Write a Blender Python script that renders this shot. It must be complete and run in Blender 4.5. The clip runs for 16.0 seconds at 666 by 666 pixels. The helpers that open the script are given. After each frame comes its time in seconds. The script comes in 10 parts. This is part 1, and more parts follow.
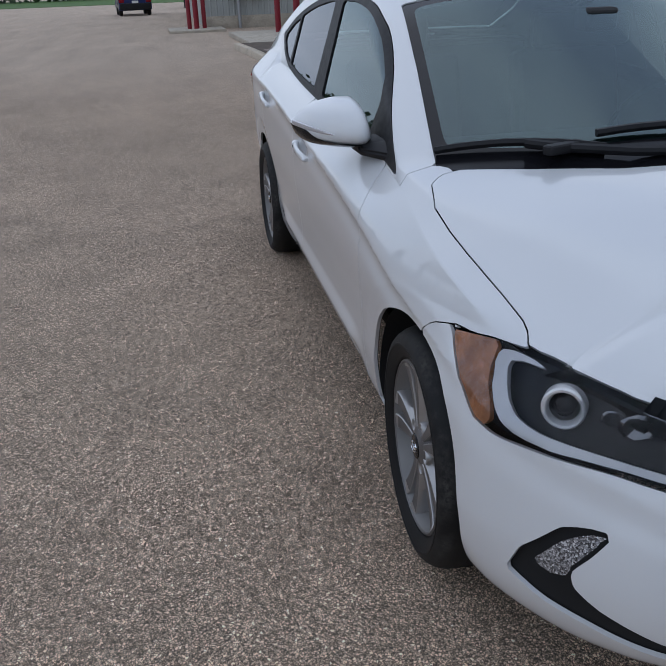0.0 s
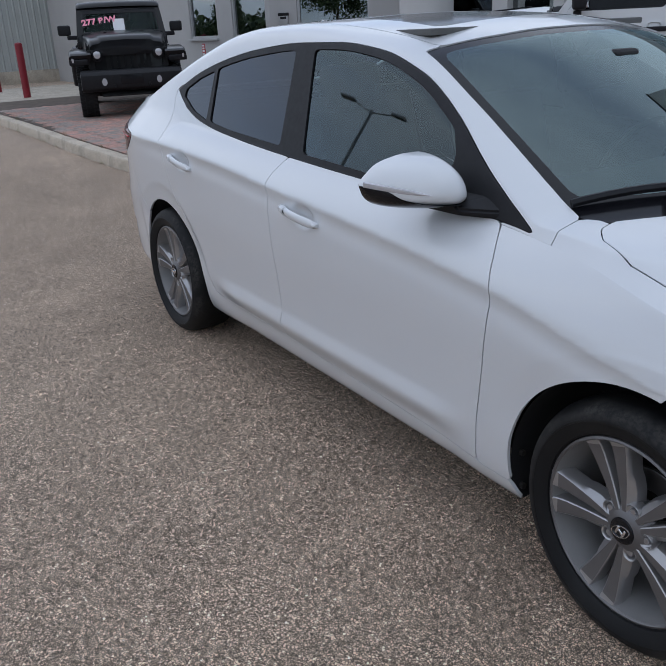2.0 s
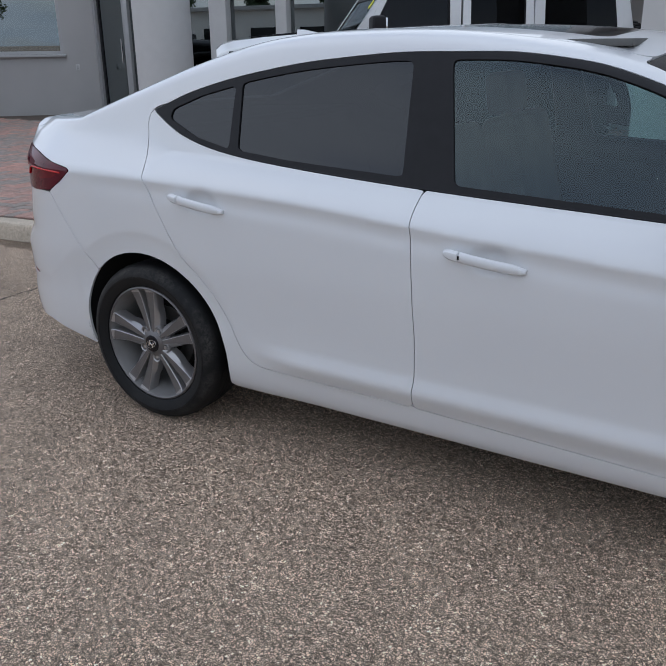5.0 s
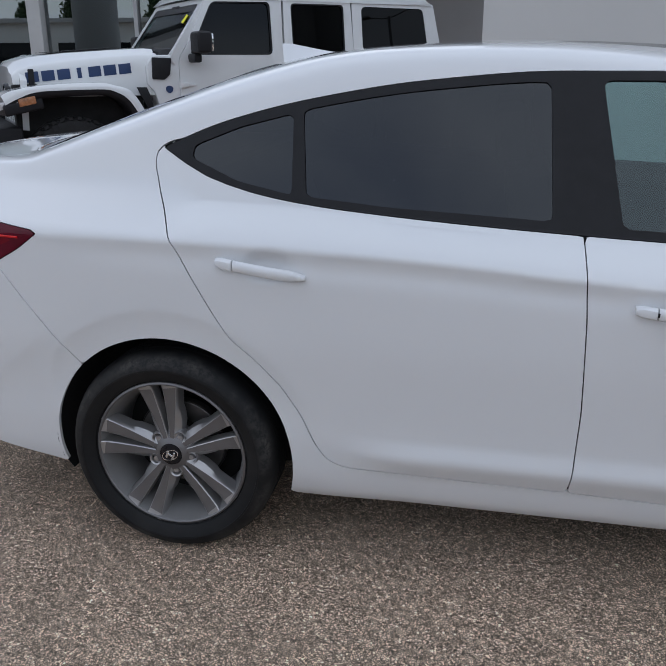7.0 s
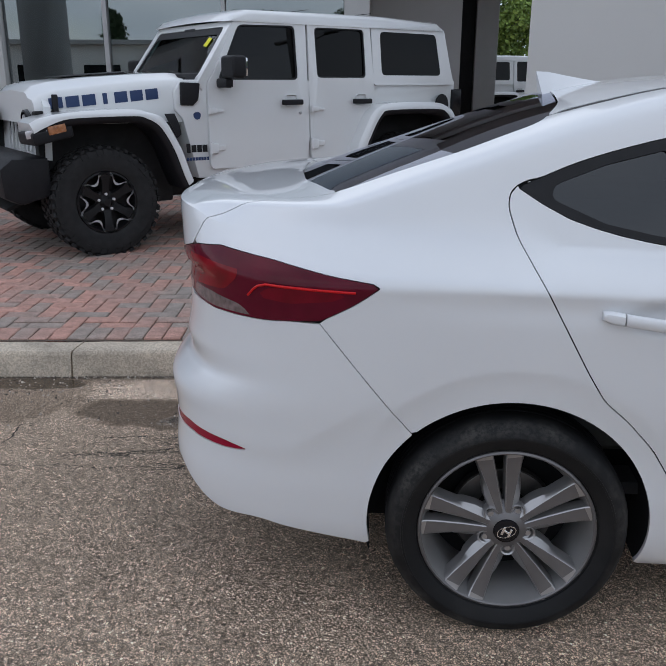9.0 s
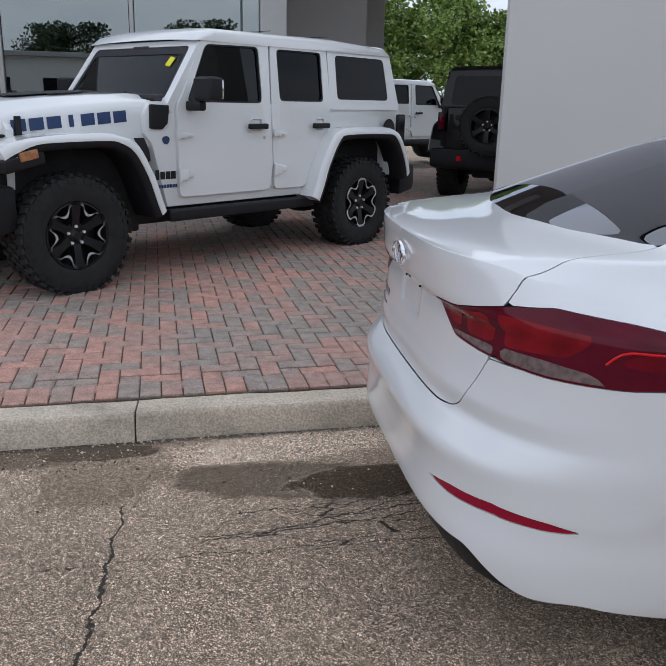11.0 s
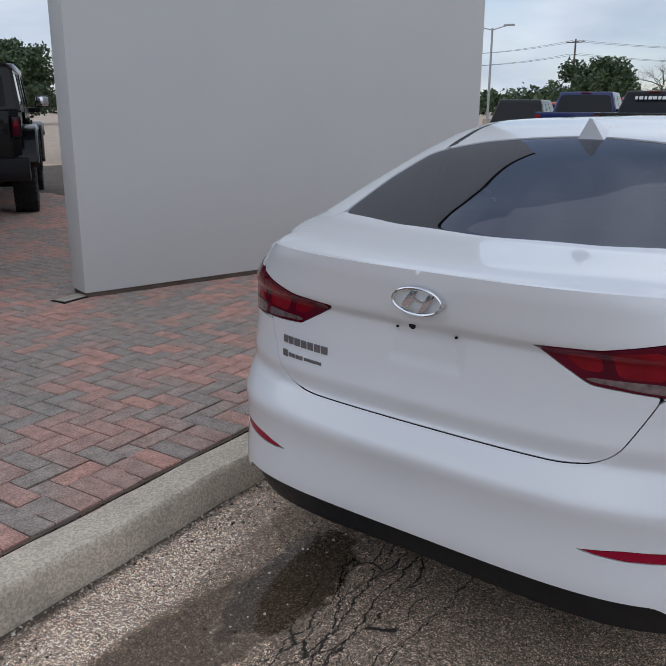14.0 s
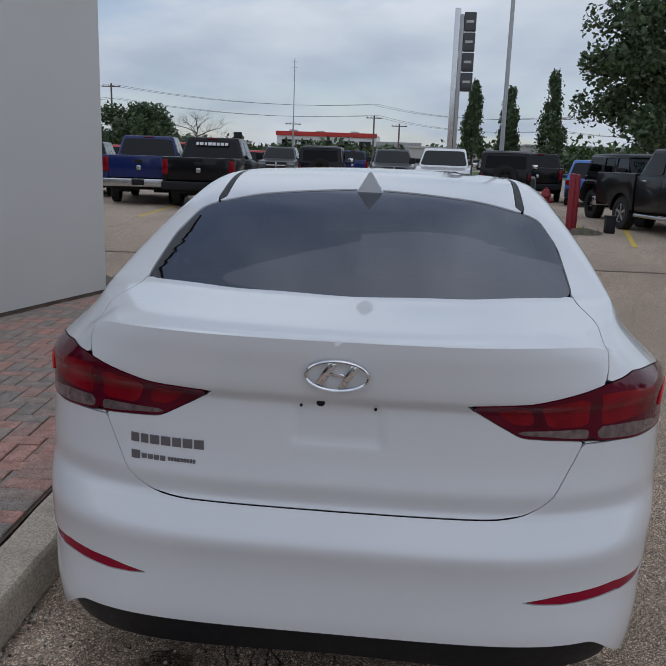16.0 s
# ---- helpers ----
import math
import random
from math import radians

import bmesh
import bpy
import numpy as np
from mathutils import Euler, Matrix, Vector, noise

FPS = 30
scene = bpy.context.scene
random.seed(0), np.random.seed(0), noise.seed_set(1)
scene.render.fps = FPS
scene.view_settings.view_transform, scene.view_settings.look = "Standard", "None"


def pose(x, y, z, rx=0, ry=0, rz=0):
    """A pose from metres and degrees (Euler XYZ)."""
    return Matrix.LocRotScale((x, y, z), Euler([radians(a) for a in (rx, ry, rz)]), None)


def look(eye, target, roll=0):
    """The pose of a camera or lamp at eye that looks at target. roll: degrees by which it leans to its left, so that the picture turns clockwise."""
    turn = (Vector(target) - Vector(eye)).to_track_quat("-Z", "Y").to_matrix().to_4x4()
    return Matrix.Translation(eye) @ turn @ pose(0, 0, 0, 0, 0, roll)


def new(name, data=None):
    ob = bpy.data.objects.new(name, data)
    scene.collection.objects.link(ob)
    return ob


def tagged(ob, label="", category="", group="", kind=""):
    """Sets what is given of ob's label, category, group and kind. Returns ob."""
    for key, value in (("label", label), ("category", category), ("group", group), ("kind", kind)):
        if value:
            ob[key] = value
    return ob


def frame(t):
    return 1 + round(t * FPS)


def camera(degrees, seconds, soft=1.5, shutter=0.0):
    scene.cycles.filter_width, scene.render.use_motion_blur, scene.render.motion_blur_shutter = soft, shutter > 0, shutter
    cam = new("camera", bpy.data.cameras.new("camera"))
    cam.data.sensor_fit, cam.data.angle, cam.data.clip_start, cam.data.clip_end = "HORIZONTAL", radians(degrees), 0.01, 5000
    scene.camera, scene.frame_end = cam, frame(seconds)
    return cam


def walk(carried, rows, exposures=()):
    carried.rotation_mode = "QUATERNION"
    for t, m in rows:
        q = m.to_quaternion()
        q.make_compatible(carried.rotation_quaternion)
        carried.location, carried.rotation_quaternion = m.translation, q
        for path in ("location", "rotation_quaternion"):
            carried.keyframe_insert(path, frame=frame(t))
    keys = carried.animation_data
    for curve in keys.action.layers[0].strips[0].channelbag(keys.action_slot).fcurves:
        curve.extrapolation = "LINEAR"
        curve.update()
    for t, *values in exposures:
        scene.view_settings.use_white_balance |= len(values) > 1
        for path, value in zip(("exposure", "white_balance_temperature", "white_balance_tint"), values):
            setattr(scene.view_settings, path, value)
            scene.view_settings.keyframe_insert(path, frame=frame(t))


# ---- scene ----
cam = camera(46.0, 16.0, soft=1.1)
PATH = [
    (0, (4.376, -1.372, 1.422), (2.584, -1.026, 0.604), -2.1),
    (0.5, (4.159, -1.573, 1.442), (2.37, -1.111, 0.675), -2.6),
    (1, (4.042, -1.808, 1.437), (2.284, -1.226, 0.682), -3.5),
    (1.5, (3.925, -2.042, 1.438), (2.262, -1.232, 0.676), -2.2),
    (2, (3.655, -2.184, 1.433), (2.068, -1.213, 0.701), -2.8),
    (2.5, (3.417, -2.384, 1.408), (1.905, -1.283, 0.7), -1.7),
    (3, (3.228, -2.581, 1.418), (1.816, -1.355, 0.71), -0.9),
    (3.5, (2.942, -2.663, 1.413), (1.569, -1.382, 0.725), -3.0),
    (4, (2.677, -2.739, 1.416), (1.408, -1.348, 0.743), -3.0),
    (4.5, (2.39, -2.875, 1.414), (1.287, -1.351, 0.735), -1.4),
    (4.7, (2.283, -2.897, 1.408), (1.225, -1.344, 0.722), -0.9),
    (6.8, (0.989, -2.809, 1.396), (0.506, -0.993, 0.71), -1.0),
    (7, (0.88, -2.776, 1.403), (0.498, -0.927, 0.744), -0.1),
    (7.5, (0.625, -2.745, 1.401), (0.36, -0.868, 0.762), 1.3),
    (8, (0.303, -2.776, 1.419), (0.107, -0.886, 0.793), 1.7),
    (8.5, (-0.003, -2.708, 1.414), (-0.165, -0.813, 0.796), 0.5),
    (9, (-0.318, -2.674, 1.419), (-0.458, -0.774, 0.811), 0.1),
    (9.2, (-0.458, -2.671, 1.418), (-0.589, -0.769, 0.814), 0.1),
    (11.3, (-1.673, -2.243, 1.47), (-1.291, -0.361, 0.911), 0.8),
    (11.5, (-1.77, -2.153, 1.459), (-1.317, -0.286, 0.903), 0.3),
    (12, (-1.974, -1.929, 1.472), (-1.255, -0.151, 0.905), -0.4),
    (12.5, (-2.219, -1.733, 1.477), (-1.175, -0.128, 0.9), 0.1),
    (13, (-2.377, -1.508, 1.468), (-1.123, -0.065, 0.88), 0.2),
    (13.5, (-2.478, -1.213, 1.489), (-1.139, 0.151, 0.902), -0.5),
    (14, (-2.609, -0.992, 1.491), (-1.083, 0.175, 0.935), 0.3),
    (14.5, (-2.672, -0.782, 1.487), (-1.009, 0.178, 0.93), 1.0),
    (15, (-2.595, -0.549, 1.524), (-0.773, 0.141, 1.072), 1.9),
    (15.5, (-2.6, -0.335, 1.515), (-0.705, 0.119, 1.066), 2.1),
    (16, (-2.662, -0.14, 1.503), (-0.719, 0.035, 1.065), 2.0),
]
walk(cam, [(t, look(eye, target, roll)) for t, eye, target, roll in PATH],
     exposures=[(0, -0.03, 5940, 15), (1.5, 0.08, 5960, 15), (2.5, 0.18, 6020, 15), (9, 0.28, 6230, 15), (11.5, 0.44, 6400, 15), (12, 0.44, 6430, 15), (13.5, 0.27, 6330, 15), (15, 0.0, 6280, 15), (16, -0.14, 6280, 15)])

# ---- world, sun and exposure ----
world = bpy.data.worlds.new("overcast_sky")
scene.world = world
world.use_nodes = True
wn, wl = world.node_tree.nodes, world.node_tree.links
wn.clear()
SUN_EL, SUN_AZ = radians(52), radians(258)
sky = wn.new("ShaderNodeTexSky")
sky.sky_type = "NISHITA"
sky.sun_disc = False
sky.sun_elevation, sky.sun_rotation = SUN_EL, SUN_AZ
sky.air_density, sky.dust_density, sky.ozone_density = 1.0, 0.7, 1.0
skyb = wn.new("ShaderNodeBackground")
skyb.inputs["Strength"].default_value = 0.10
wl.new(sky.outputs[0], skyb.inputs["Color"])
# broken cloud deck, drawn on a flat layer high above the ground
tc = wn.new("ShaderNodeTexCoord")
sep = wn.new("ShaderNodeSeparateXYZ")
wl.new(tc.outputs["Generated"], sep.inputs[0])
up = wn.new("ShaderNodeMath"); up.operation = "MAXIMUM"; up.inputs[1].default_value = 0.0
wl.new(sep.outputs["Z"], up.inputs[0])
hz = wn.new("ShaderNodeMath"); hz.operation = "ADD"; hz.inputs[1].default_value = 0.26
wl.new(up.outputs[0], hz.inputs[0])
dv = wn.new("ShaderNodeVectorMath"); dv.operation = "DIVIDE"
cmb = wn.new("ShaderNodeCombineXYZ")
for k in range(3):
    wl.new(hz.outputs[0], cmb.inputs[k])
wl.new(tc.outputs["Generated"], dv.inputs[0]); wl.new(cmb.outputs[0], dv.inputs[1])
cl = wn.new("ShaderNodeTexNoise")
cl.inputs["Scale"].default_value = 1.3
cl.inputs["Detail"].default_value = 7.0
cl.inputs["Roughness"].default_value = 0.52
cl.inputs["Distortion"].default_value = 0.4
wl.new(dv.outputs[0], cl.inputs["Vector"])
cr = wn.new("ShaderNodeValToRGB")
cr.color_ramp.elements[0].position, cr.color_ramp.elements[0].color = 0.36, (0.35, 0.35, 0.35, 1)
cr.color_ramp.elements[1].position, cr.color_ramp.elements[1].color = 0.54, (1, 1, 1, 1)
wl.new(cl.outputs["Fac"], cr.inputs["Fac"])
shade = wn.new("ShaderNodeTexNoise")
shade.inputs["Scale"].default_value = 1.5
shade.inputs["Detail"].default_value = 5.0
wl.new(dv.outputs[0], shade.inputs["Vector"])
cc = wn.new("ShaderNodeValToRGB")
cc.color_ramp.elements[0].position, cc.color_ramp.elements[0].color = 0.33, (0.49, 0.59, 0.685, 1)
cc.color_ramp.elements[1].position, cc.color_ramp.elements[1].color = 0.66, (0.78, 0.86, 0.915, 1)
wl.new(shade.outputs["Fac"], cc.inputs["Fac"])
cloudb = wn.new("ShaderNodeBackground")
# an overcast sky is brightest overhead
zen = wn.new("ShaderNodeMapRange")
zen.inputs[3].default_value, zen.inputs[4].default_value = 0.86, 1.03
wl.new(up.outputs[0], zen.inputs[0])
wl.new(zen.outputs[0], cloudb.inputs["Strength"])
wl.new(cc.outputs["Color"], cloudb.inputs["Color"])
mixw = wn.new("ShaderNodeMixShader")
wl.new(cr.outputs["Color"], mixw.inputs[0])
wl.new(skyb.outputs[0], mixw.inputs[1]); wl.new(cloudb.outputs[0], mixw.inputs[2])
wout = wn.new("ShaderNodeOutputWorld")
wl.new(mixw.outputs[0], wout.inputs[0])

sun = new("sun", bpy.data.lights.new("sun", "SUN"))
sun.data.energy, sun.data.angle, sun.data.color = 0.5, radians(170), (1.0, 0.97, 0.93)
# the lamp shines from the sky's sun: azimuth measured clockwise from +y
sun_from = Vector((math.sin(SUN_AZ) * math.cos(SUN_EL), math.cos(SUN_AZ) * math.cos(SUN_EL), math.sin(SUN_EL)))
sun.matrix_world = look(sun_from * 60, (0, 0, 0))

# ---- materials ----
def mat(name, color=(0.5, 0.5, 0.5), rough=0.5, metal=0.0, coat=0.0, spec=0.5, vary=0.0, vscale=8.0, grain=0.0, gscale=200.0,
        bump=0.0, bscale=60.0, bdist=0.01, trans=0.0, emit=None, ior=1.45, random=0.0):
    """A procedural surface: a base colour with slow stains (vary), fine grain and relief, and a tone of its own per object (random)."""
    m = bpy.data.materials.new(name)
    m.use_nodes = True
    n, l = m.node_tree.nodes, m.node_tree.links
    b = n["Principled BSDF"]
    b.inputs["Base Color"].default_value = (*color, 1)
    b.inputs["Roughness"].default_value = rough
    b.inputs["Metallic"].default_value = metal
    b.inputs["Coat Weight"].default_value = coat
    b.inputs["Coat Roughness"].default_value = 0.03
    b.inputs["Specular IOR Level"].default_value = spec
    b.inputs["Transmission Weight"].default_value = trans
    b.inputs["IOR"].default_value = ior
    if emit:
        b.inputs["Emission Color"].default_value = (*emit[:3], 1)
        b.inputs["Emission Strength"].default_value = emit[3]
    co = n.new("ShaderNodeTexCoord")
    fac = None

    def noise_tex(scale, detail=4.0):
        t = n.new("ShaderNodeTexNoise")
        t.inputs["Scale"].default_value = scale
        t.inputs["Detail"].default_value = detail
        l.new(co.outputs["Object"], t.inputs["Vector"])
        return t

    def level(src, lo, hi):
        r = n.new("ShaderNodeMapRange")
        r.inputs[1].default_value, r.inputs[2].default_value = 0.25, 0.75
        r.inputs[3].default_value, r.inputs[4].default_value = lo, hi
        l.new(src, r.inputs[0])
        return r.outputs[0]

    def times(a, c):
        if a is None:
            return c
        mu = n.new("ShaderNodeMath"); mu.operation = "MULTIPLY"
        l.new(a, mu.inputs[0]); l.new(c, mu.inputs[1])
        return mu.outputs[0]

    if vary:
        fac = times(fac, level(noise_tex(vscale).outputs["Fac"], 1 - vary, 1 + vary))
    if grain:
        fac = times(fac, level(noise_tex(gscale, 2.0).outputs["Fac"], 1 - grain, 1 + grain))
    if random:
        oi = n.new("ShaderNodeObjectInfo")
        r = n.new("ShaderNodeMapRange")
        r.inputs[3].default_value, r.inputs[4].default_value = 1 - random, 1 + random
        l.new(oi.outputs["Random"], r.inputs[0])
        fac = times(fac, r.outputs[0])
    if fac is not None:
        mx = n.new("ShaderNodeVectorMath"); mx.operation = "SCALE"
        mx.inputs[0].default_value = color
        l.new(fac, mx.inputs["Scale"])
        l.new(mx.outputs[0], b.inputs["Base Color"])
        if vary:
            rr = level(noise_tex(vscale * 2.3).outputs["Fac"], max(rough - min(0.08, vary * 0.4), 0.0), min(rough + min(0.08, vary * 0.4), 1.0))
            l.new(rr, b.inputs["Roughness"])
    if bump:
        bp = n.new("ShaderNodeBump")
        bp.inputs["Strength"].default_value = bump
        bp.inputs["Distance"].default_value = bdist
        l.new(noise_tex(bscale, 5.0).outputs["Fac"], bp.inputs["Height"])
        l.new(bp.outputs[0], b.inputs["Normal"])
    return m


M_WHITE = mat("white_car_paint", (0.69, 0.70, 0.715), 0.28, coat=1.0, vary=0.012, vscale=3)
M_JWHITE = mat("white_paint_offroader", (0.69, 0.70, 0.70), 0.3, coat=1.0, vary=0.015, vscale=3)
M_BLACKP = mat("black_car_paint", (0.005, 0.005, 0.006), 0.3, coat=0.35, spec=0.15)
M_BLUEP = mat("blue_car_paint", (0.005, 0.016, 0.10), 0.3, coat=0.6, spec=0.2)
M_LBLUEP = mat("bright_blue_car_paint", (0.02, 0.12, 0.42), 0.28, coat=1.0)
M_REDP = mat("red_car_paint", (0.42, 0.012, 0.015), 0.28, coat=1.0)
M_GREYP = mat("grey_car_paint", (0.04, 0.043, 0.048), 0.3, coat=0.6, spec=0.2)
M_TRIM = mat("black_plastic_trim", (0.012, 0.012, 0.014), 0.5, spec=0.3, vary=0.15, vscale=20, bump=0.05, bscale=400, bdist=0.001)
M_GLOSSB = mat("gloss_black_trim", (0.008, 0.008, 0.010), 0.14, spec=0.35)
M_SEAM = mat("dark_gap", (0.008, 0.008, 0.009), 0.9)
M_RUBBER = mat("tyre_rubber", (0.013, 0.013, 0.0135), 0.8, vary=0.35, vscale=9, bump=0.25, bscale=90, bdist=0.002)
M_RIM = mat("dark_grey_alloy", (0.165, 0.158, 0.158), 0.40, metal=0.55, vary=0.10, vscale=12)
M_RIMS = mat("silver_alloy", (0.40, 0.39, 0.388), 0.34, metal=0.75, vary=0.08, vscale=14)
M_BARREL = mat("satin_barrel", (0.22, 0.215, 0.212), 0.45, metal=0.25, vary=0.12, vscale=10)
M_DISC = mat("worn_disc_face", (0.16, 0.15, 0.145), 0.45, metal=0.8, vary=0.2, vscale=20)
M_DARKM = mat("dark_brake_metal", (0.035, 0.032, 0.03), 0.6, metal=0.6, vary=0.3, vscale=25)
M_CHROME = mat("chrome", (0.75, 0.76, 0.78), 0.08, metal=1.0)
M_DULLCH = mat("dull_chrome", (0.55, 0.56, 0.57), 0.25, metal=1.0)
M_INTER = mat("dark_interior", (0.035, 0.035, 0.037), 0.8, vary=0.2)
M_INTERG = mat("grey_interior", (0.13, 0.13, 0.125), 0.85, vary=0.15)
M_LAMPRED = mat("red_lamp_lens", (0.20, 0.005, 0.011), 0.12, coat=1.0, vary=0.35, vscale=14)
M_LAMPDK = mat("dark_red_lamp_lens", (0.088, 0.003, 0.013), 0.1, coat=1.0, vary=0.3, vscale=9)
M_LAMPMID = mat("deep_red_lamp_lens", (0.135, 0.003, 0.011), 0.12, coat=1.0, vary=0.3, vscale=16)
M_LAMPBR = mat("bright_red_lamp_bar", (0.55, 0.012, 0.015), 0.15, coat=1.0)
M_REFL = mat("red_reflector", (0.28, 0.004, 0.026), 0.2, coat=1.0, bump=0.2, bscale=500, bdist=0.001)
for lens in (M_LAMPRED, M_LAMPDK, M_LAMPMID, M_LAMPBR, M_REFL):
    bs = lens.node_tree.nodes["Principled BSDF"]
    bs.inputs["Specular IOR Level"].default_value = 0.15
    bs.inputs["Coat Weight"].default_value = 0.2
M_LAMPCL = mat("clear_ribbed_lens", (0.55, 0.54, 0.56), 0.15, coat=1.0, metal=0.3)
M_REVL = mat("smoked_reversing_lens", (0.17, 0.125, 0.128), 0.18, coat=0.6, metal=0.3, vary=0.5, vscale=45, bump=0.35, bscale=260, bdist=0.001)
M_AMBER = mat("amber_lens", (0.40, 0.165, 0.07), 0.25, coat=0.6, vary=0.45, vscale=22, grain=0.2, gscale=160, bump=0.25, bscale=150, bdist=0.002)
M_HLDARK = mat("headlamp_dark_housing", (0.016, 0.018, 0.021), 0.10, spec=0.45)
M_HLGREY = mat("headlamp_silver_bezel", (0.66, 0.66, 0.67), 0.32, metal=0.2, coat=0.5, vary=0.06, vscale=12)
M_CUTR = mat("lamp_reflector", (0.17, 0.175, 0.185), 0.14, metal=0.9)
M_HLIN = mat("headlamp_black_inside", (0.010, 0.012, 0.015), 0.16, spec=0.2, vary=0.3, vscale=18)


def glass(name, tint, rough=0.0, see=0.35, gloss=(0.95, 0.97, 1.0), ior=1.55):
    """Window glass: a clear tinted sheet that lets through `see` of the light, with a mirror gloss that rises at grazing angles."""
    m = bpy.data.materials.new(name)
    m.use_nodes = True
    n, l = m.node_tree.nodes, m.node_tree.links
    n.clear()
    out = n.new("ShaderNodeOutputMaterial")
    tr = n.new("ShaderNodeBsdfTransparent")
    tr.inputs[0].default_value = (*[see * c for c in tint], 1)
    gl = n.new("ShaderNodeBsdfGlossy")
    gl.inputs["Roughness"].default_value = rough
    gl.inputs["Color"].default_value = (*gloss, 1)
    fr = n.new("ShaderNodeFresnel")
    fr.inputs["IOR"].default_value = ior
    mx = n.new("ShaderNodeMixShader")
    l.new(fr.outputs[0], mx.inputs[0]); l.new(tr.outputs[0], mx.inputs[1]); l.new(gl.outputs[0], mx.inputs[2])
    l.new(mx.outputs[0], out.inputs[0])
    return m


G_WIND = glass("windscreen_glass", (0.72, 1.0, 0.95), see=0.66, gloss=(0.80, 0.98, 1.0), ior=2.05)
G_LENS = glass("clear_lamp_lens", (0.97, 0.98, 1.0), see=0.93, ior=1.30)
G_FRONT = glass("front_side_glass", (0.72, 1.0, 0.98), see=0.62, gloss=(0.84, 0.97, 1.0), ior=1.75)
G_PRIV = glass("privacy_glass", (0.9, 0.95, 1.0), see=0.05, gloss=(0.90, 0.94, 1.0), ior=1.62)
G_OWIND = glass("offroad_windscreen_glass", (0.75, 1.0, 0.93), see=0.72, ior=1.22)
G_OSIDE = glass("offroad_side_glass", (0.80, 1.0, 0.97), see=0.07, ior=1.36)
G_REAR = glass("rear_window_glass", (0.9, 0.95, 1.0), see=0.05, gloss=(0.88, 0.90, 1.0), ior=2.0)
G_BLDG = glass("building_glass", (0.8, 0.95, 0.92), see=0.30, gloss=(0.90, 0.98, 1.0), ior=2.9)


# ---- building blocks ----
def link(name, bm, material, parent=None, label="", smooth=True, sharp=35):
    me = bpy.data.meshes.new(name)
    if smooth:
        for f in bm.faces:
            f.smooth = True
        lim = radians(sharp)
        for e in bm.edges:
            if len(e.link_faces) == 2 and e.calc_face_angle(0.0) > lim:
                e.smooth = False
    bm.to_mesh(me)
    bm.free()
    given = me.attributes.get("set_normal")
    if given is not None:
        vec = np.zeros(len(me.vertices) * 3)
        given.data.foreach_get("vector", vec)
        me.attributes.remove(given)
        me.normals_split_custom_set_from_vertices(vec.reshape(-1, 3).tolist())
    mats = material if isinstance(material, (list, tuple)) else [material]
    for mm in mats:
        me.materials.append(mm)
    ob = new(name, me)
    if parent is not None:
        ob.parent = parent
    if label:
        ob["label"] = label
    return ob


def part(name, bm, material, parent, label="", smooth=True, sharp=35):
    return link(name, bm, material, parent, label, smooth, sharp)


def thing(name, label, category, m=None, group="", kind=""):
    ob = new(name)
    ob.empty_display_size = 0.1
    if m is not None:
        ob.matrix_world = m
    return tagged(ob, label, category, group, kind)


def box(size, at=(0, 0, 0), bevel=0.0, seg=2, rot=None, bm=None):
    """A bevelled block centred at `at`."""
    own = bmesh.new()
    bmesh.ops.create_cube(own, size=1.0, matrix=Matrix.Diagonal((*size, 1)))
    if bevel:
        bmesh.ops.bevel(own, geom=own.edges[:], offset=bevel, segments=seg, profile=0.6, affect="EDGES")
    m = Matrix.Translation(at)
    if rot is not None:
        m = m @ Euler([radians(a) for a in rot]).to_matrix().to_4x4()
    bmesh.ops.transform(own, matrix=m, verts=own.verts)
    return join(bm, own)


def join(bm, own):
    if bm is None:
        return own
    me = bpy.data.meshes.new("tmp")
    own.to_mesh(me)
    own.free()
    bm.from_mesh(me)
    bpy.data.meshes.remove(me)
    return bm


def tube(p, q, r, r2=None, seg=16, bm=None, caps=True):
    """A round bar from p to q."""
    p, q = Vector(p), Vector(q)
    own = bmesh.new()
    d = q - p
    m = Matrix.Translation((p + q) / 2) @ d.to_track_quat("Z", "Y").to_matrix().to_4x4()
    bmesh.ops.create_cone(own, cap_ends=caps, segments=seg, radius1=r, radius2=r if r2 is None else r2, depth=d.length, matrix=m)
    return join(bm, own)


def path_tube(pts, r, seg=8, bm=None):
    """One round bar bent along points."""
    own = bmesh.new()
    P = [Vector(p) for p in pts]
    rows = []
    for i, p in enumerate(P):
        d = (P[min(i + 1, len(P) - 1)] - P[max(i - 1, 0)]).normalized()
        a = d.cross(Vector((0.13, 0.31, 0.94))).normalized()
        b = d.cross(a)
        rows.append([own.verts.new(p + (a * math.cos(2 * math.pi * k / seg) + b * math.sin(2 * math.pi * k / seg)) * r) for k in range(seg)])
    for p, q in zip(rows[:-1], rows[1:]):
        for k in range(seg):
            own.faces.new((p[k], p[(k + 1) % seg], q[(k + 1) % seg], q[k]))
    own.faces.new(rows[0][::-1])
    own.faces.new(rows[-1])
    bmesh.ops.recalc_face_normals(own, faces=own.faces)
    return join(bm, own)


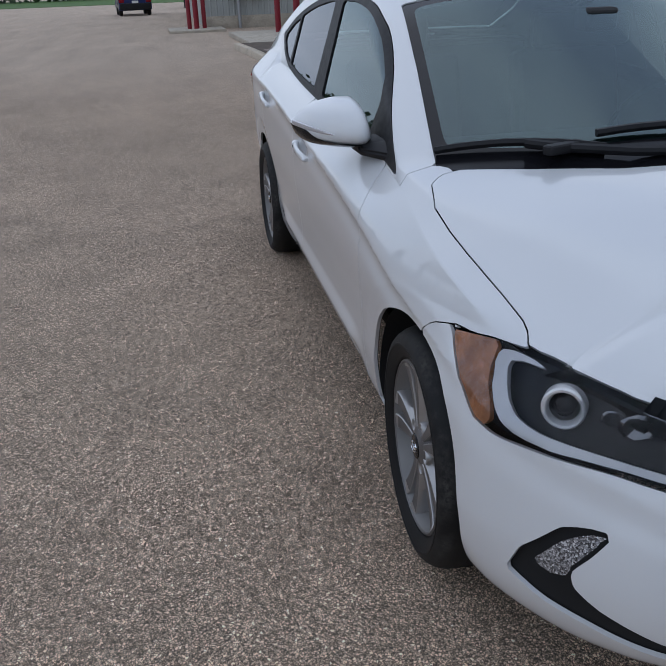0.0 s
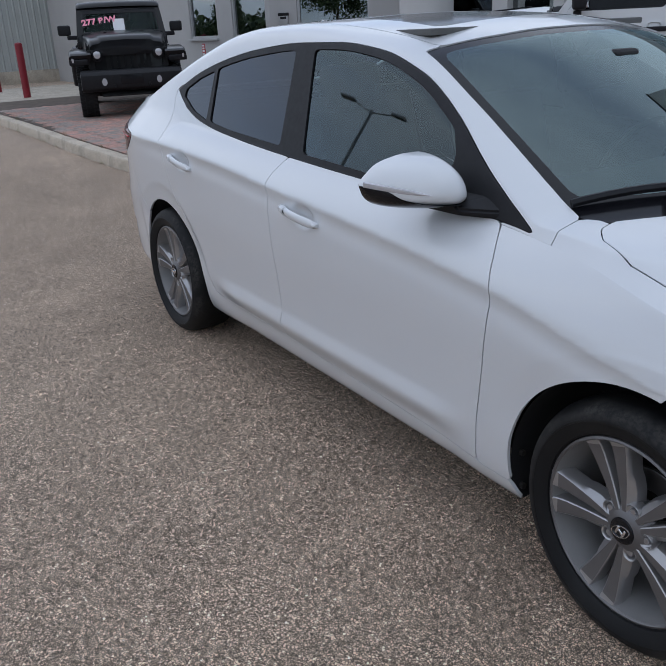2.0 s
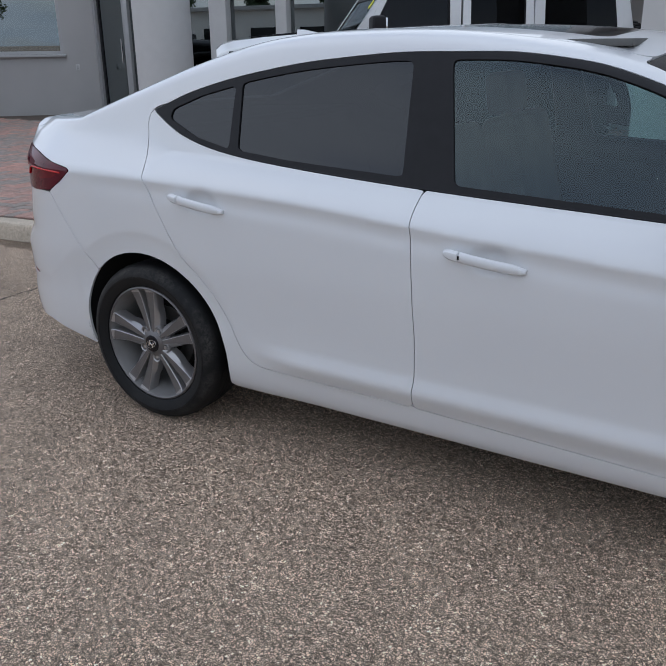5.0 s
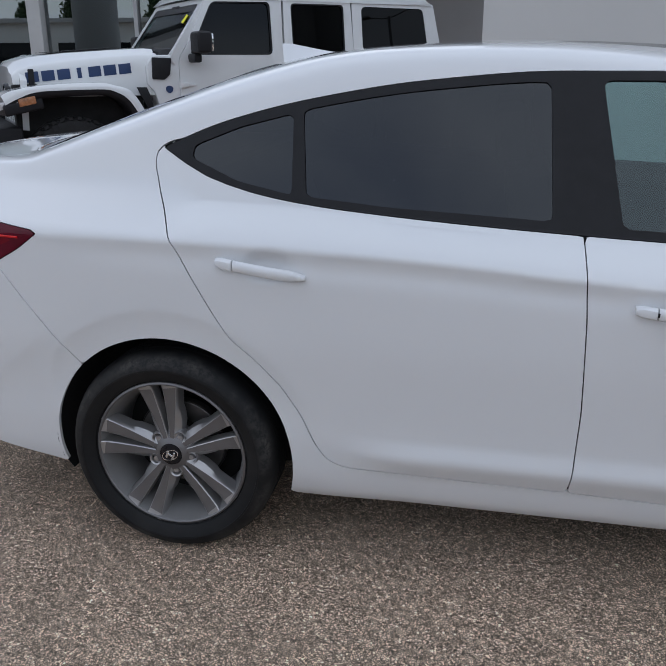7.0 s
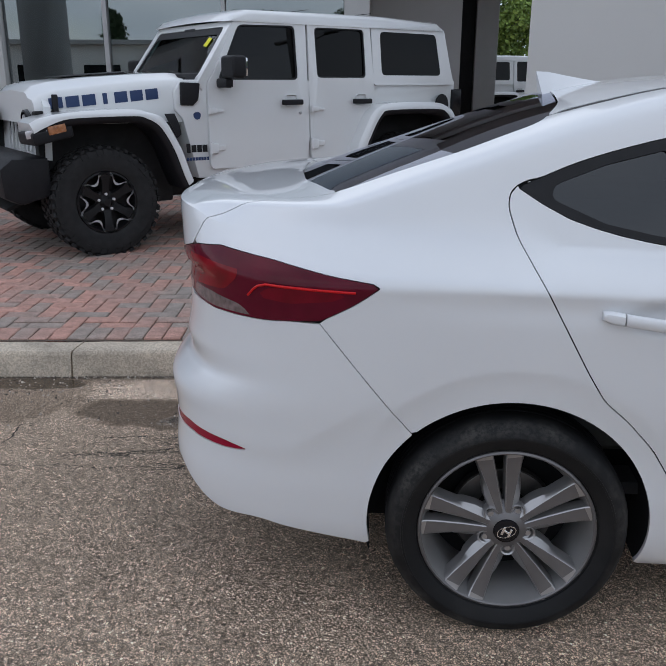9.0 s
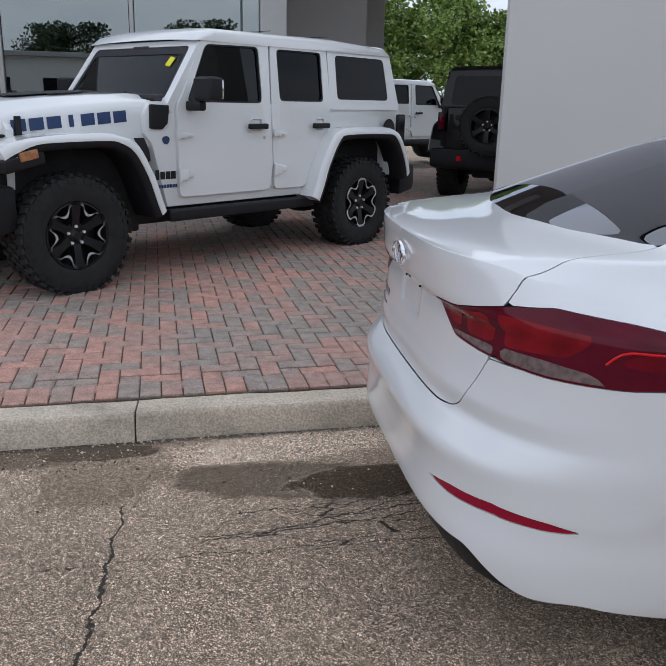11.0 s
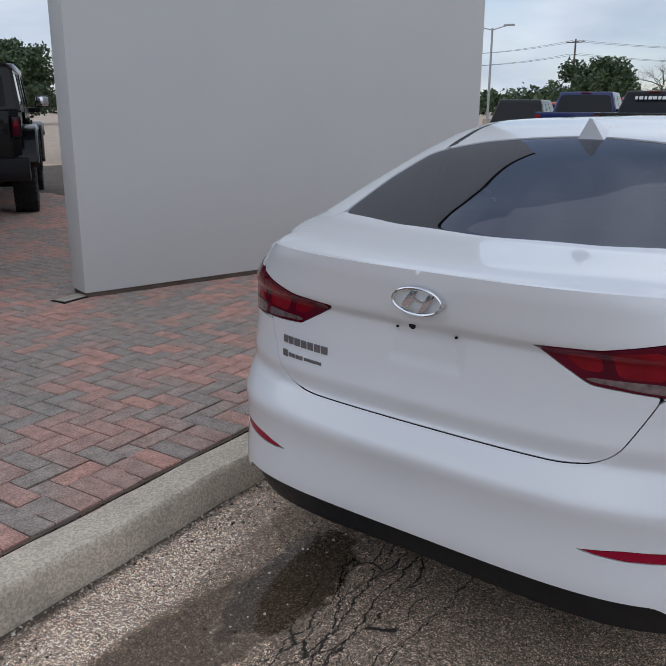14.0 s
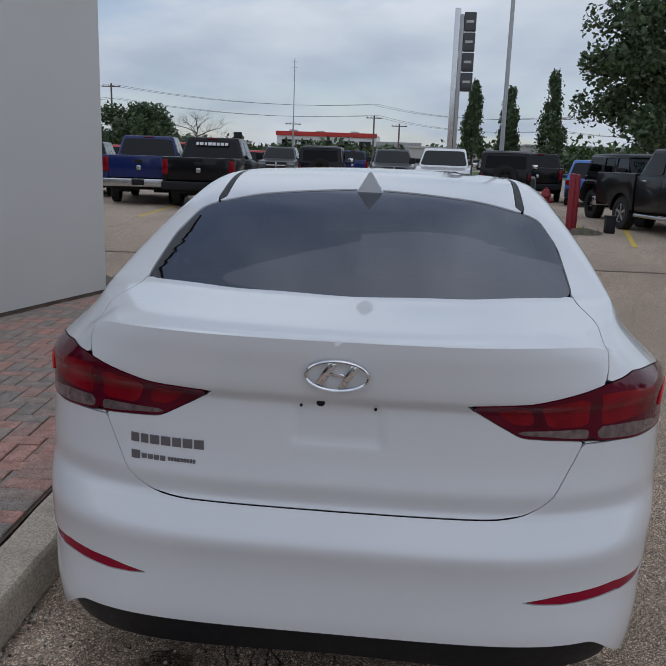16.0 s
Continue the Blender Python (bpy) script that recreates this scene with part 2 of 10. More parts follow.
def lathe(profile, seg=48, axis="y", bm=None, arc=2 * math.pi):
    """Turns a profile of (radius, height) about an axis."""
    own = bmesh.new()
    rings = []
    closed = arc > 6.28
    for k in range(seg if closed else seg + 1):
        a = arc * k / seg
        c, s = math.cos(a), math.sin(a)
        ring = []
        for r, h in profile:
            v = (r * c, h, r * s) if axis == "y" else ((r * c, r * s, h) if axis == "z" else (h, r * c, r * s))
            ring.append(own.verts.new(v))
        rings.append(ring)
    for k in range(seg):
        a, b = rings[k], rings[(k + 1) % len(rings)]
        for i in range(len(profile) - 1):
            try:
                own.faces.new((a[i], b[i], b[i + 1], a[i + 1]))
            except ValueError:
                pass
    bmesh.ops.remove_doubles(own, verts=own.verts, dist=1e-6)
    bmesh.ops.recalc_face_normals(own, faces=own.faces)
    return join(bm, own)


def prism(poly, depth, m=None, bevel=0.0, bm=None, seg=2):
    """A flat outline in (x, z) pushed `depth` along +y."""
    own = bmesh.new()
    a = [own.verts.new((x, 0, z)) for x, z in poly]
    b = [own.verts.new((x, depth, z)) for x, z in poly]
    n = len(poly)
    own.faces.new(a)
    own.faces.new(b[::-1])
    for k in range(n):
        own.faces.new((a[k], b[k], b[(k + 1) % n], a[(k + 1) % n]))
    bmesh.ops.recalc_face_normals(own, faces=own.faces)
    if bevel:
        bmesh.ops.bevel(own, geom=own.edges[:], offset=bevel, segments=seg, profile=0.6, affect="EDGES")
    if m is not None:
        bmesh.ops.transform(own, matrix=m, verts=own.verts)
    return join(bm, own)


def curve(xs, ys):
    """A smooth monotone curve through knots."""
    xs, ys = np.array(xs, float), np.array(ys, float)
    h, d = np.diff(xs), np.diff(ys) / np.diff(xs)
    m = np.zeros(len(xs))
    m[0], m[-1] = d[0], d[-1]
    for k in range(1, len(xs) - 1):
        if d[k - 1] * d[k] > 0:
            w1, w2 = 2 * h[k] + h[k - 1], h[k] + 2 * h[k - 1]
            m[k] = (w1 + w2) / (w1 / d[k - 1] + w2 / d[k])

    def f(x):
        x = np.clip(np.asarray(x, float), xs[0], xs[-1])
        k = np.clip(np.searchsorted(xs, x) - 1, 0, len(h) - 1)
        t = (x - xs[k]) / h[k]
        t2, t3 = t * t, t * t * t
        return ys[k] * (2 * t3 - 3 * t2 + 1) + h[k] * m[k] * (t3 - 2 * t2 + t) + ys[k + 1] * (3 * t2 - 2 * t3) + h[k] * m[k + 1] * (t3 - t2)
    return f


def smoothstep(a, b, x):
    t = np.clip((np.asarray(x, float) - a) / (b - a), 0, 1)
    return t * t * (3 - 2 * t)


# ---- ground and building materials ----
def nodes_of(name):
    m = bpy.data.materials.new(name)
    m.use_nodes = True
    return m, m.node_tree.nodes, m.node_tree.links, m.node_tree.nodes["Principled BSDF"]


def add(n, kind, **values):
    node = n.new(kind)
    for key, v in values.items():
        node.inputs[key.replace("_", " ")].default_value = v
    return node


def ramp(n, stops):
    r = n.new("ShaderNodeValToRGB")
    el = r.color_ramp.elements
    while len(el) < len(stops):
        el.new(0.5)
    for e, (p, c) in zip(el, stops):
        e.position, e.color = p, (*c, 1) if len(c) == 3 else c
    return r


def mixc(n, l, fac, a, b, mode="MIX"):
    m = n.new("ShaderNodeMix")
    m.data_type, m.blend_type = "RGBA", mode
    for sock, v in ((m.inputs[0], fac), (m.inputs[6], a), (m.inputs[7], b)):
        if isinstance(v, (int, float)):
            sock.default_value = v
        elif isinstance(v, tuple):
            sock.default_value = (*v, 1)
        else:
            l.new(v, sock)
    return m.outputs[2]


def mathn(n, l, op, a, b=None, clamp=False):
    m = n.new("ShaderNodeMath")
    m.operation, m.use_clamp = op, clamp
    for sock, v in zip(m.inputs, (a, b)):
        if v is None:
            continue
        if isinstance(v, (int, float)):
            sock.default_value = v
        else:
            l.new(v, sock)
    return m.outputs[0]


def rng(n, l, src, a, b, lo=0.0, hi=1.0):
    r = n.new("ShaderNodeMapRange")
    r.interpolation_type = "SMOOTHSTEP"
    for k, v in zip((1, 2, 3, 4), (a, b, lo, hi)):
        r.inputs[k].default_value = v
    l.new(src, r.inputs[0])
    return r.outputs[0]


def blob(n, l, pos, cx, cy, rx, ry, turn, wobble, soft=0.25):
    """A soft-edged patch on the ground with a ragged outline: 1 inside, 0 outside."""
    mp = n.new("ShaderNodeMapping")
    mp.vector_type = "TEXTURE"
    mp.inputs["Location"].default_value = (cx, cy, 0)
    mp.inputs["Rotation"].default_value = (0, 0, radians(turn))
    mp.inputs["Scale"].default_value = (rx, ry, 1)
    l.new(pos, mp.inputs["Vector"])
    ln = n.new("ShaderNodeVectorMath"); ln.operation = "LENGTH"
    l.new(mp.outputs[0], ln.inputs[0])
    d = mathn(n, l, "ADD", ln.outputs["Value"], wobble)
    return rng(n, l, d, 1.0 - soft, 1.0 + soft, 1.0, 0.0)


def asphalt_material():
    m, n, l, b = nodes_of("worn_asphalt")
    geo = n.new("ShaderNodeTexCoord")
    pos = geo.outputs["Object"]
    # broken, uneven stones
    jag = add(n, "ShaderNodeTexNoise", Scale=170.0, Detail=2.0)
    l.new(pos, jag.inputs["Vector"])
    js = n.new("ShaderNodeVectorMath"); js.operation = "SCALE"; js.inputs["Scale"].default_value = 0.011
    l.new(jag.outputs["Color"], js.inputs[0])
    ja = n.new("ShaderNodeVectorMath"); ja.operation = "ADD"
    l.new(pos, ja.inputs[0]); l.new(js.outputs[0], ja.inputs[1])
    cells = add(n, "ShaderNodeTexVoronoi", Scale=140.0)
    l.new(ja.outputs[0], cells.inputs["Vector"])
    rims = n.new("ShaderNodeTexVoronoi"); rims.feature = "DISTANCE_TO_EDGE"; rims.inputs["Scale"].default_value = 140.0
    l.new(ja.outputs[0], rims.inputs["Vector"])
    fine = add(n, "ShaderNodeTexVoronoi", Scale=260.0)
    l.new(pos, fine.inputs["Vector"])
    hsv = n.new("ShaderNodeSeparateColor")
    l.new(cells.outputs["Color"], hsv.inputs[0])
    stone = ramp(n, [(0.0, (0.21, 0.158, 0.115)), (0.22, (0.42, 0.325, 0.242)), (0.55, (0.585, 0.458, 0.345)), (0.85, (0.74, 0.595, 0.458)), (1.0, (0.92, 0.775, 0.63))])
    l.new(hsv.outputs[0], stone.inputs["Fac"])
    hs2 = n.new("ShaderNodeSeparateColor")
    l.new(fine.outputs["Color"], hs2.inputs[0])
    stone2 = ramp(n, [(0.0, (0.14, 0.106, 0.078)), (0.5, (0.36, 0.28, 0.21)), (1.0, (0.64, 0.515, 0.40))])
    l.new(hs2.outputs[0], stone2.inputs["Fac"])
    # some cells have lost their stone and show the fine aggregate
    col = mixc(n, l, rng(n, l, hsv.outputs[1], 0.62, 0.74), stone.outputs[0], stone2.outputs[0])
    gapf = rng(n, l, rims.outputs["Distance"], 0.04, 0.19, 0.94, 0.0)
    col = mixc(n, l, gapf, col, (0.040, 0.031, 0.024))
    big = add(n, "ShaderNodeTexNoise", Scale=0.35, Detail=6.0, Roughness=0.6)
    l.new(pos, big.inputs["Vector"])
    mid = add(n, "ShaderNodeTexNoise", Scale=2.6, Detail=6.0, Roughness=0.65)
    l.new(pos, mid.inputs["Vector"])
    clump = add(n, "ShaderNodeTexNoise", Scale=34.0, Detail=3.0, Roughness=0.75)
    l.new(pos, clump.inputs["Vector"])
    tone = mathn(n, l, "MULTIPLY", rng(n, l, big.outputs["Fac"], 0.3, 0.7, 0.90, 1.14), rng(n, l, mid.outputs["Fac"], 0.3, 0.7, 0.90, 1.10))
    tone = mathn(n, l, "MULTIPLY", tone, rng(n, l, clump.outputs["Fac"], 0.28, 0.72, 0.92, 1.09))
    v = n.new("ShaderNodeVectorMath"); v.operation = "SCALE"
    l.new(col, v.inputs[0]); l.new(tone, v.inputs["Scale"])
    col = v.outputs[0]
    # far off the lot is paler and browner, with streaks
    sep = n.new("ShaderNodeSeparateXYZ")
    l.new(pos, sep.inputs[0])
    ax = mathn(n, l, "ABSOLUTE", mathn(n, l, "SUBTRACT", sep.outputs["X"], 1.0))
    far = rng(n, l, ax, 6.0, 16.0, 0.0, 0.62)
    streak = add(n, "ShaderNodeTexNoise", Scale=1.1, Detail=5.0)
    mps = n.new("ShaderNodeMapping"); mps.inputs["Scale"].default_value = (0.25, 1.4, 1)
    l.new(pos, mps.inputs["Vector"]); l.new(mps.outputs[0], streak.inputs["Vector"])
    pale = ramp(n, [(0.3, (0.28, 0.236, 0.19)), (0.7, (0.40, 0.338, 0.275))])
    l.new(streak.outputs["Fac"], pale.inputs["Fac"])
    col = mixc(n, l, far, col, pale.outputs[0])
    # wet mud and the puddle along the kerb behind the car
    wob = mathn(n, l, "MULTIPLY", mathn(n, l, "SUBTRACT", mid.outputs["Fac"], 0.5), 1.1)
    nz = add(n, "ShaderNodeTexNoise", Scale=9.0, Detail=5.0)
    l.new(pos, nz.inputs["Vector"])
    wob = mathn(n, l, "ADD", wob, mathn(n, l, "MULTIPLY", mathn(n, l, "SUBTRACT", nz.outputs["Fac"], 0.5), 0.5))
    mud = mathn(n, l, "MAXIMUM", mathn(n, l, "MULTIPLY", blob(n, l, pos, -1.99, 0.66, 0.26, 0.32, -12, wob, 0.14), 0.6), blob(n, l, pos, -1.20, 0.49, 0.56, 0.165, -4, wob, 0.16))
    mud = mathn(n, l, "MAXIMUM", mud, blob(n, l, pos, -2.6, 0.80, 0.75, 0.14, 5, wob, 0.2))
    pud = blob(n, l, pos, -0.93, 0.47, 0.36, 0.15, 6, wob, 0.20)
    pud = mathn(n, l, "MAXIMUM", pud, blob(n, l, pos, -2.05, 0.82, 0.24, 0.075, 3, wob, 0.10))
    wet = mathn(n, l, "MAXIMUM", mathn(n, l, "MULTIPLY", mud, 0.60), pud)
    mudc = mixc(n, l, 0.50, col, (0.215, 0.150, 0.092), "MIX")
    col = mixc(n, l, mathn(n, l, "MULTIPLY", mud, 0.90), col, mudc)
    dark = n.new("ShaderNodeVectorMath"); dark.operation = "SCALE"
    l.new(col, dark.inputs[0]); l.new(rng(n, l, wet, 0.0, 1.0, 1.0, 0.24), dark.inputs["Scale"])
    col = dark.outputs[0]
    # pale loose gravel along the kerb
    grav = blob(n, l, pos, -1.12, 0.84, 0.74, 0.135, 8, wob, 0.22)
    gcol = mixc(n, l, 1.0, col, (1.62, 1.66, 1.72), "MULTIPLY")
    col = mixc(n, l, mathn(n, l, "MULTIPLY", grav, mathn(n, l, "SUBTRACT", 1.0, wet, True)), col, gcol)
    # a narrow darker band along the foot of the kerb
    foot_band = blob(n, l, pos, -1.3, 1.008, 4.5, 0.062, 4.7, wob, 0.5)
    col = mixc(n, l, mathn(n, l, "MULTIPLY", foot_band, 0.85), col, (0.035, 0.028, 0.02))
    # cracks: a net of cells drawn out along the kerb, only where the surface has broken up
    wv = add(n, "ShaderNodeTexNoise", Scale=5.0, Detail=4.0)
    l.new(pos, wv.inputs["Vector"])
    ws = n.new("ShaderNodeVectorMath"); ws.operation = "SCALE"; ws.inputs["Scale"].default_value = 0.16
    l.new(wv.outputs["Color"], ws.inputs[0])
    wa = n.new("ShaderNodeVectorMath"); wa.operation = "ADD"
    l.new(pos, wa.inputs[0]); l.new(ws.outputs[0], wa.inputs[1])
    mpc = n.new("ShaderNodeMapping")
    mpc.inputs["Rotation"].default_value = (0, 0, radians(-14))
    mpc.inputs["Scale"].default_value = (2.2, 9.5, 1)
    l.new(wa.outputs[0], mpc.inputs["Vector"])
    ce = n.new("ShaderNodeTexVoronoi"); ce.feature = "DISTANCE_TO_EDGE"; ce.inputs["Scale"].default_value = 1.0
    l.new(mpc.outputs[0], ce.inputs["Vector"])
    zone = blob(n, l, pos, -0.92, 0.20, 0.62, 0.17, 14, wob, 0.10)
    brk = add(n, "ShaderNodeTexNoise", Scale=3.1, Detail=3.0)
    l.new(pos, brk.inputs["Vector"])
    crack = mathn(n, l, "MULTIPLY", rng(n, l, ce.outputs["Distance"], 0.006, 0.020, 1.0, 0.0), mathn(n, l, "MULTIPLY", zone, rng(n, l, brk.outputs["Fac"], 0.36, 0.44)))
    # single cracks that run along the kerb and one across them
    zig = add(n, "ShaderNodeTexNoise", Scale=3.4, Detail=6.0, Roughness=0.72)
    l.new(pos, zig.inputs["Vector"])
    zag = mathn(n, l, "MULTIPLY", mathn(n, l, "SUBTRACT", zig.outputs["Fac"], 0.5), 0.17)

    def crack_along(u, v, a0, a1, a2, lo, hi, width):
        """A crack on the curve v = a0 + a1 (u - lo) + a2 (u - lo)^2, between two ends."""
        s_ = mathn(n, l, "SUBTRACT", u, lo)
        line = mathn(n, l, "ADD", mathn(n, l, "MULTIPLY", s_, mathn(n, l, "ADD", mathn(n, l, "MULTIPLY", s_, a2), a1)), a0)
        off = mathn(n, l, "ABSOLUTE", mathn(n, l, "ADD", mathn(n, l, "SUBTRACT", v, line), zag))
        ends = mathn(n, l, "MULTIPLY", rng(n, l, u, lo, lo + 0.12), rng(n, l, u, hi - 0.12, hi, 1.0, 0.0))
        gone = mathn(n, l, "MULTIPLY", ends, width)
        return mathn(n, l, "LESS_THAN", off, gone)

    for a0, a1, a2, lo, hi, width in ((-0.07, 0.10, -0.03, -2.2, -0.45, 0.0021), (0.10, -0.04, 0.36, -1.68, -0.62, 0.0038), (0.255, 0.02, 0.10, -1.58, -0.55, 0.0031), (0.06, 0.17, -0.03, -1.66, -0.45, 0.0038), (0.20, 0.05, 0.16, -1.25, -0.40, 0.0028)):
        crack = mathn(n, l, "MAXIMUM", crack, crack_along(sep.outputs["X"], sep.outputs["Y"], a0, a1, a2, lo, hi, width))
    crack = mathn(n, l, "MAXIMUM", crack, crack_along(sep.outputs["Y"], sep.outputs["X"], -1.93, 0.04, 0.0, -0.75, 0.40, 0.0055))
    col = mixc(n, l, mathn(n, l, "MULTIPLY", crack, 0.93), col, (0.012, 0.010, 0.008))
    warm = n.new("ShaderNodeVectorMath"); warm.operation = "MULTIPLY"
    warm.inputs[1].default_value = (1.45, 1.37, 1.31)
    l.new(col, warm.inputs[0])
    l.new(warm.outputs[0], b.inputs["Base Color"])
    l.new(rng(n, l, pud, 0.25, 0.8, 0.86, 0.05), b.inputs["Roughness"])
    h = mathn(n, l, "ADD", mathn(n, l, "MULTIPLY", gapf, -0.55), mathn(n, l, "MULTIPLY", fine.outputs["Distance"], -0.4))
    h = mathn(n, l, "ADD", h, mathn(n, l, "MULTIPLY", crack, -3.5))
    bp = n.new("ShaderNodeBump")
    bp.inputs["Distance"].default_value = 0.006
    l.new(rng(n, l, pud, 0.25, 0.8, 0.75, 0.0), bp.inputs["Strength"])
    l.new(h, bp.inputs["Height"])
    l.new(bp.outputs[0], b.inputs["Normal"])
    return m


def tyre_material():
    """Black rubber, with grey road dust and scuffs towards the shoulder of the sidewall."""
    m, n, l, b = nodes_of("dusty_tyre_rubber")
    pos = n.new("ShaderNodeTexCoord").outputs["Object"]
    sep = n.new("ShaderNodeSeparateXYZ")
    l.new(pos, sep.inputs[0])
    r = mathn(n, l, "SQRT", mathn(n, l, "ADD", mathn(n, l, "MULTIPLY", sep.outputs["X"], sep.outputs["X"]), mathn(n, l, "MULTIPLY", sep.outputs["Z"], sep.outputs["Z"])))
    big = add(n, "ShaderNodeTexNoise", Scale=7.0, Detail=5.0, Roughness=0.6)
    l.new(pos, big.inputs["Vector"])
    fine = add(n, "ShaderNodeTexNoise", Scale=70.0, Detail=4.0, Roughness=0.7)
    l.new(pos, fine.inputs["Vector"])
    where = mathn(n, l, "MULTIPLY", rng(n, l, r, 0.262, 0.296), rng(n, l, r, 0.316, 0.300))
    scuff = mathn(n, l, "MULTIPLY", mathn(n, l, "MULTIPLY", where, rng(n, l, big.outputs["Fac"], 0.38, 0.62)), rng(n, l, fine.outputs["Fac"], 0.36, 0.62))
    dust = mathn(n, l, "ADD", mathn(n, l, "MULTIPLY", scuff, 0.75), rng(n, l, big.outputs["Fac"], 0.4, 0.75, 0.0, 0.12))
    l.new(mixc(n, l, dust, (0.0055, 0.0057, 0.0065), (0.068, 0.064, 0.059)), b.inputs["Base Color"])
    l.new(rng(n, l, dust, 0.0, 0.6, 0.62, 0.9), b.inputs["Roughness"])
    b.inputs["Specular IOR Level"].default_value = 0.3
    bp = n.new("ShaderNodeBump"); bp.inputs["Strength"].default_value = 0.2; bp.inputs["Distance"].default_value = 0.002
    l.new(fine.outputs["Fac"], bp.inputs["Height"]); l.new(bp.outputs[0], b.inputs["Normal"])
    return m


def paver_material():
    m, n, l, b = nodes_of("clay_and_charcoal_pavers")
    oi = n.new("ShaderNodeObjectInfo")
    gi = n.new("ShaderNodeNewGeometry")
    rnd = mathn(n, l, "FRACT", mathn(n, l, "ADD", oi.outputs["Random"], gi.outputs["Random Per Island"]))
    pos = gi.outputs["Position"]
    patch = add(n, "ShaderNodeTexNoise", Scale=0.75, Detail=2.0)
    l.new(pos, patch.inputs["Vector"])
    key = mathn(n, l, "ADD", mathn(n, l, "MULTIPLY", rnd, 0.62), mathn(n, l, "MULTIPLY", mathn(n, l, "SUBTRACT", patch.outputs["Fac"], 0.5), 1.5))
    c = ramp(n, [(0.0, (0.27, 0.23, 0.20)), (0.24, (0.315, 0.248, 0.210)), (0.36, (0.37, 0.235, 0.193)), (0.62, (0.455, 0.248, 0.195)), (1.0, (0.53, 0.295, 0.235))])
    l.new(key, c.inputs["Fac"])
    gr = add(n, "ShaderNodeTexNoise", Scale=130.0, Detail=3.0)
    l.new(pos, gr.inputs["Vector"])
    st = add(n, "ShaderNodeTexNoise", Scale=14.0, Detail=5.0)
    l.new(pos, st.inputs["Vector"])
    v = n.new("ShaderNodeVectorMath"); v.operation = "SCALE"
    l.new(c.outputs[0], v.inputs[0])
    l.new(mathn(n, l, "MULTIPLY", rng(n, l, gr.outputs["Fac"], 0.3, 0.7, 0.72, 1.30), rng(n, l, st.outputs["Fac"], 0.3, 0.7, 0.82, 1.15)), v.inputs["Scale"])
    l.new(v.outputs[0], b.inputs["Base Color"])
    b.inputs["Roughness"].default_value = 0.82
    bp = n.new("ShaderNodeBump"); bp.inputs["Strength"].default_value = 0.35; bp.inputs["Distance"].default_value = 0.003
    l.new(gr.outputs["Fac"], bp.inputs["Height"]); l.new(bp.outputs[0], b.inputs["Normal"])
    return m


def concrete_material(name, base):
    m, n, l, b = nodes_of(name)
    gi = n.new("ShaderNodeNewGeometry")
    pos = gi.outputs["Position"]
    gr = add(n, "ShaderNodeTexVoronoi", Scale=150.0)
    l.new(pos, gr.inputs["Vector"])
    st = add(n, "ShaderNodeTexNoise", Scale=3.5, Detail=7.0, Roughness=0.65)
    l.new(pos, st.inputs["Vector"])
    c = ramp(n, [(0.25, tuple(x * 0.62 for x in base)), (0.5, base), (0.75, tuple(x * 1.18 for x in base))])
    l.new(st.outputs["Fac"], c.inputs["Fac"])
    sp = n.new("ShaderNodeSeparateColor"); l.new(gr.outputs["Color"], sp.inputs[0])
    v = n.new("ShaderNodeVectorMath"); v.operation = "SCALE"
    l.new(c.outputs[0], v.inputs[0]); l.new(rng(n, l, sp.outputs[0], 0.0, 1.0, 0.80, 1.22), v.inputs["Scale"])
    l.new(v.outputs[0], b.inputs["Base Color"])
    b.inputs["Roughness"].default_value = 0.88
    bp = n.new("ShaderNodeBump"); bp.inputs["Strength"].default_value = 0.4; bp.inputs["Distance"].default_value = 0.003
    l.new(gr.outputs["Distance"], bp.inputs["Height"]); l.new(bp.outputs[0], b.inputs["Normal"])
    return m


def foliage_material(name, dark, light):
    m, n, l, b = nodes_of(name)
    gi = n.new("ShaderNodeNewGeometry")
    c = ramp(n, [(0.0, dark), (1.0, light)])
    l.new(gi.outputs["Random Per Island"], c.inputs["Fac"])
    l.new(c.outputs[0], b.inputs["Base Color"])
    b.inputs["Roughness"].default_value = 0.6
    return m


def pebble_material():
    m, n, l, b = nodes_of("loose_pebbles")
    gi = n.new("ShaderNodeNewGeometry")
    c = ramp(n, [(0.0, (0.03, 0.025, 0.02)), (0.35, (0.10, 0.08, 0.06)), (0.55, (0.34, 0.29, 0.24)), (1.0, (0.66, 0.60, 0.53))])
    l.new(gi.outputs["Random Per Island"], c.inputs["Fac"])
    l.new(c.outputs[0], b.inputs["Base Color"])
    b.inputs["Roughness"].default_value = 0.85
    return m



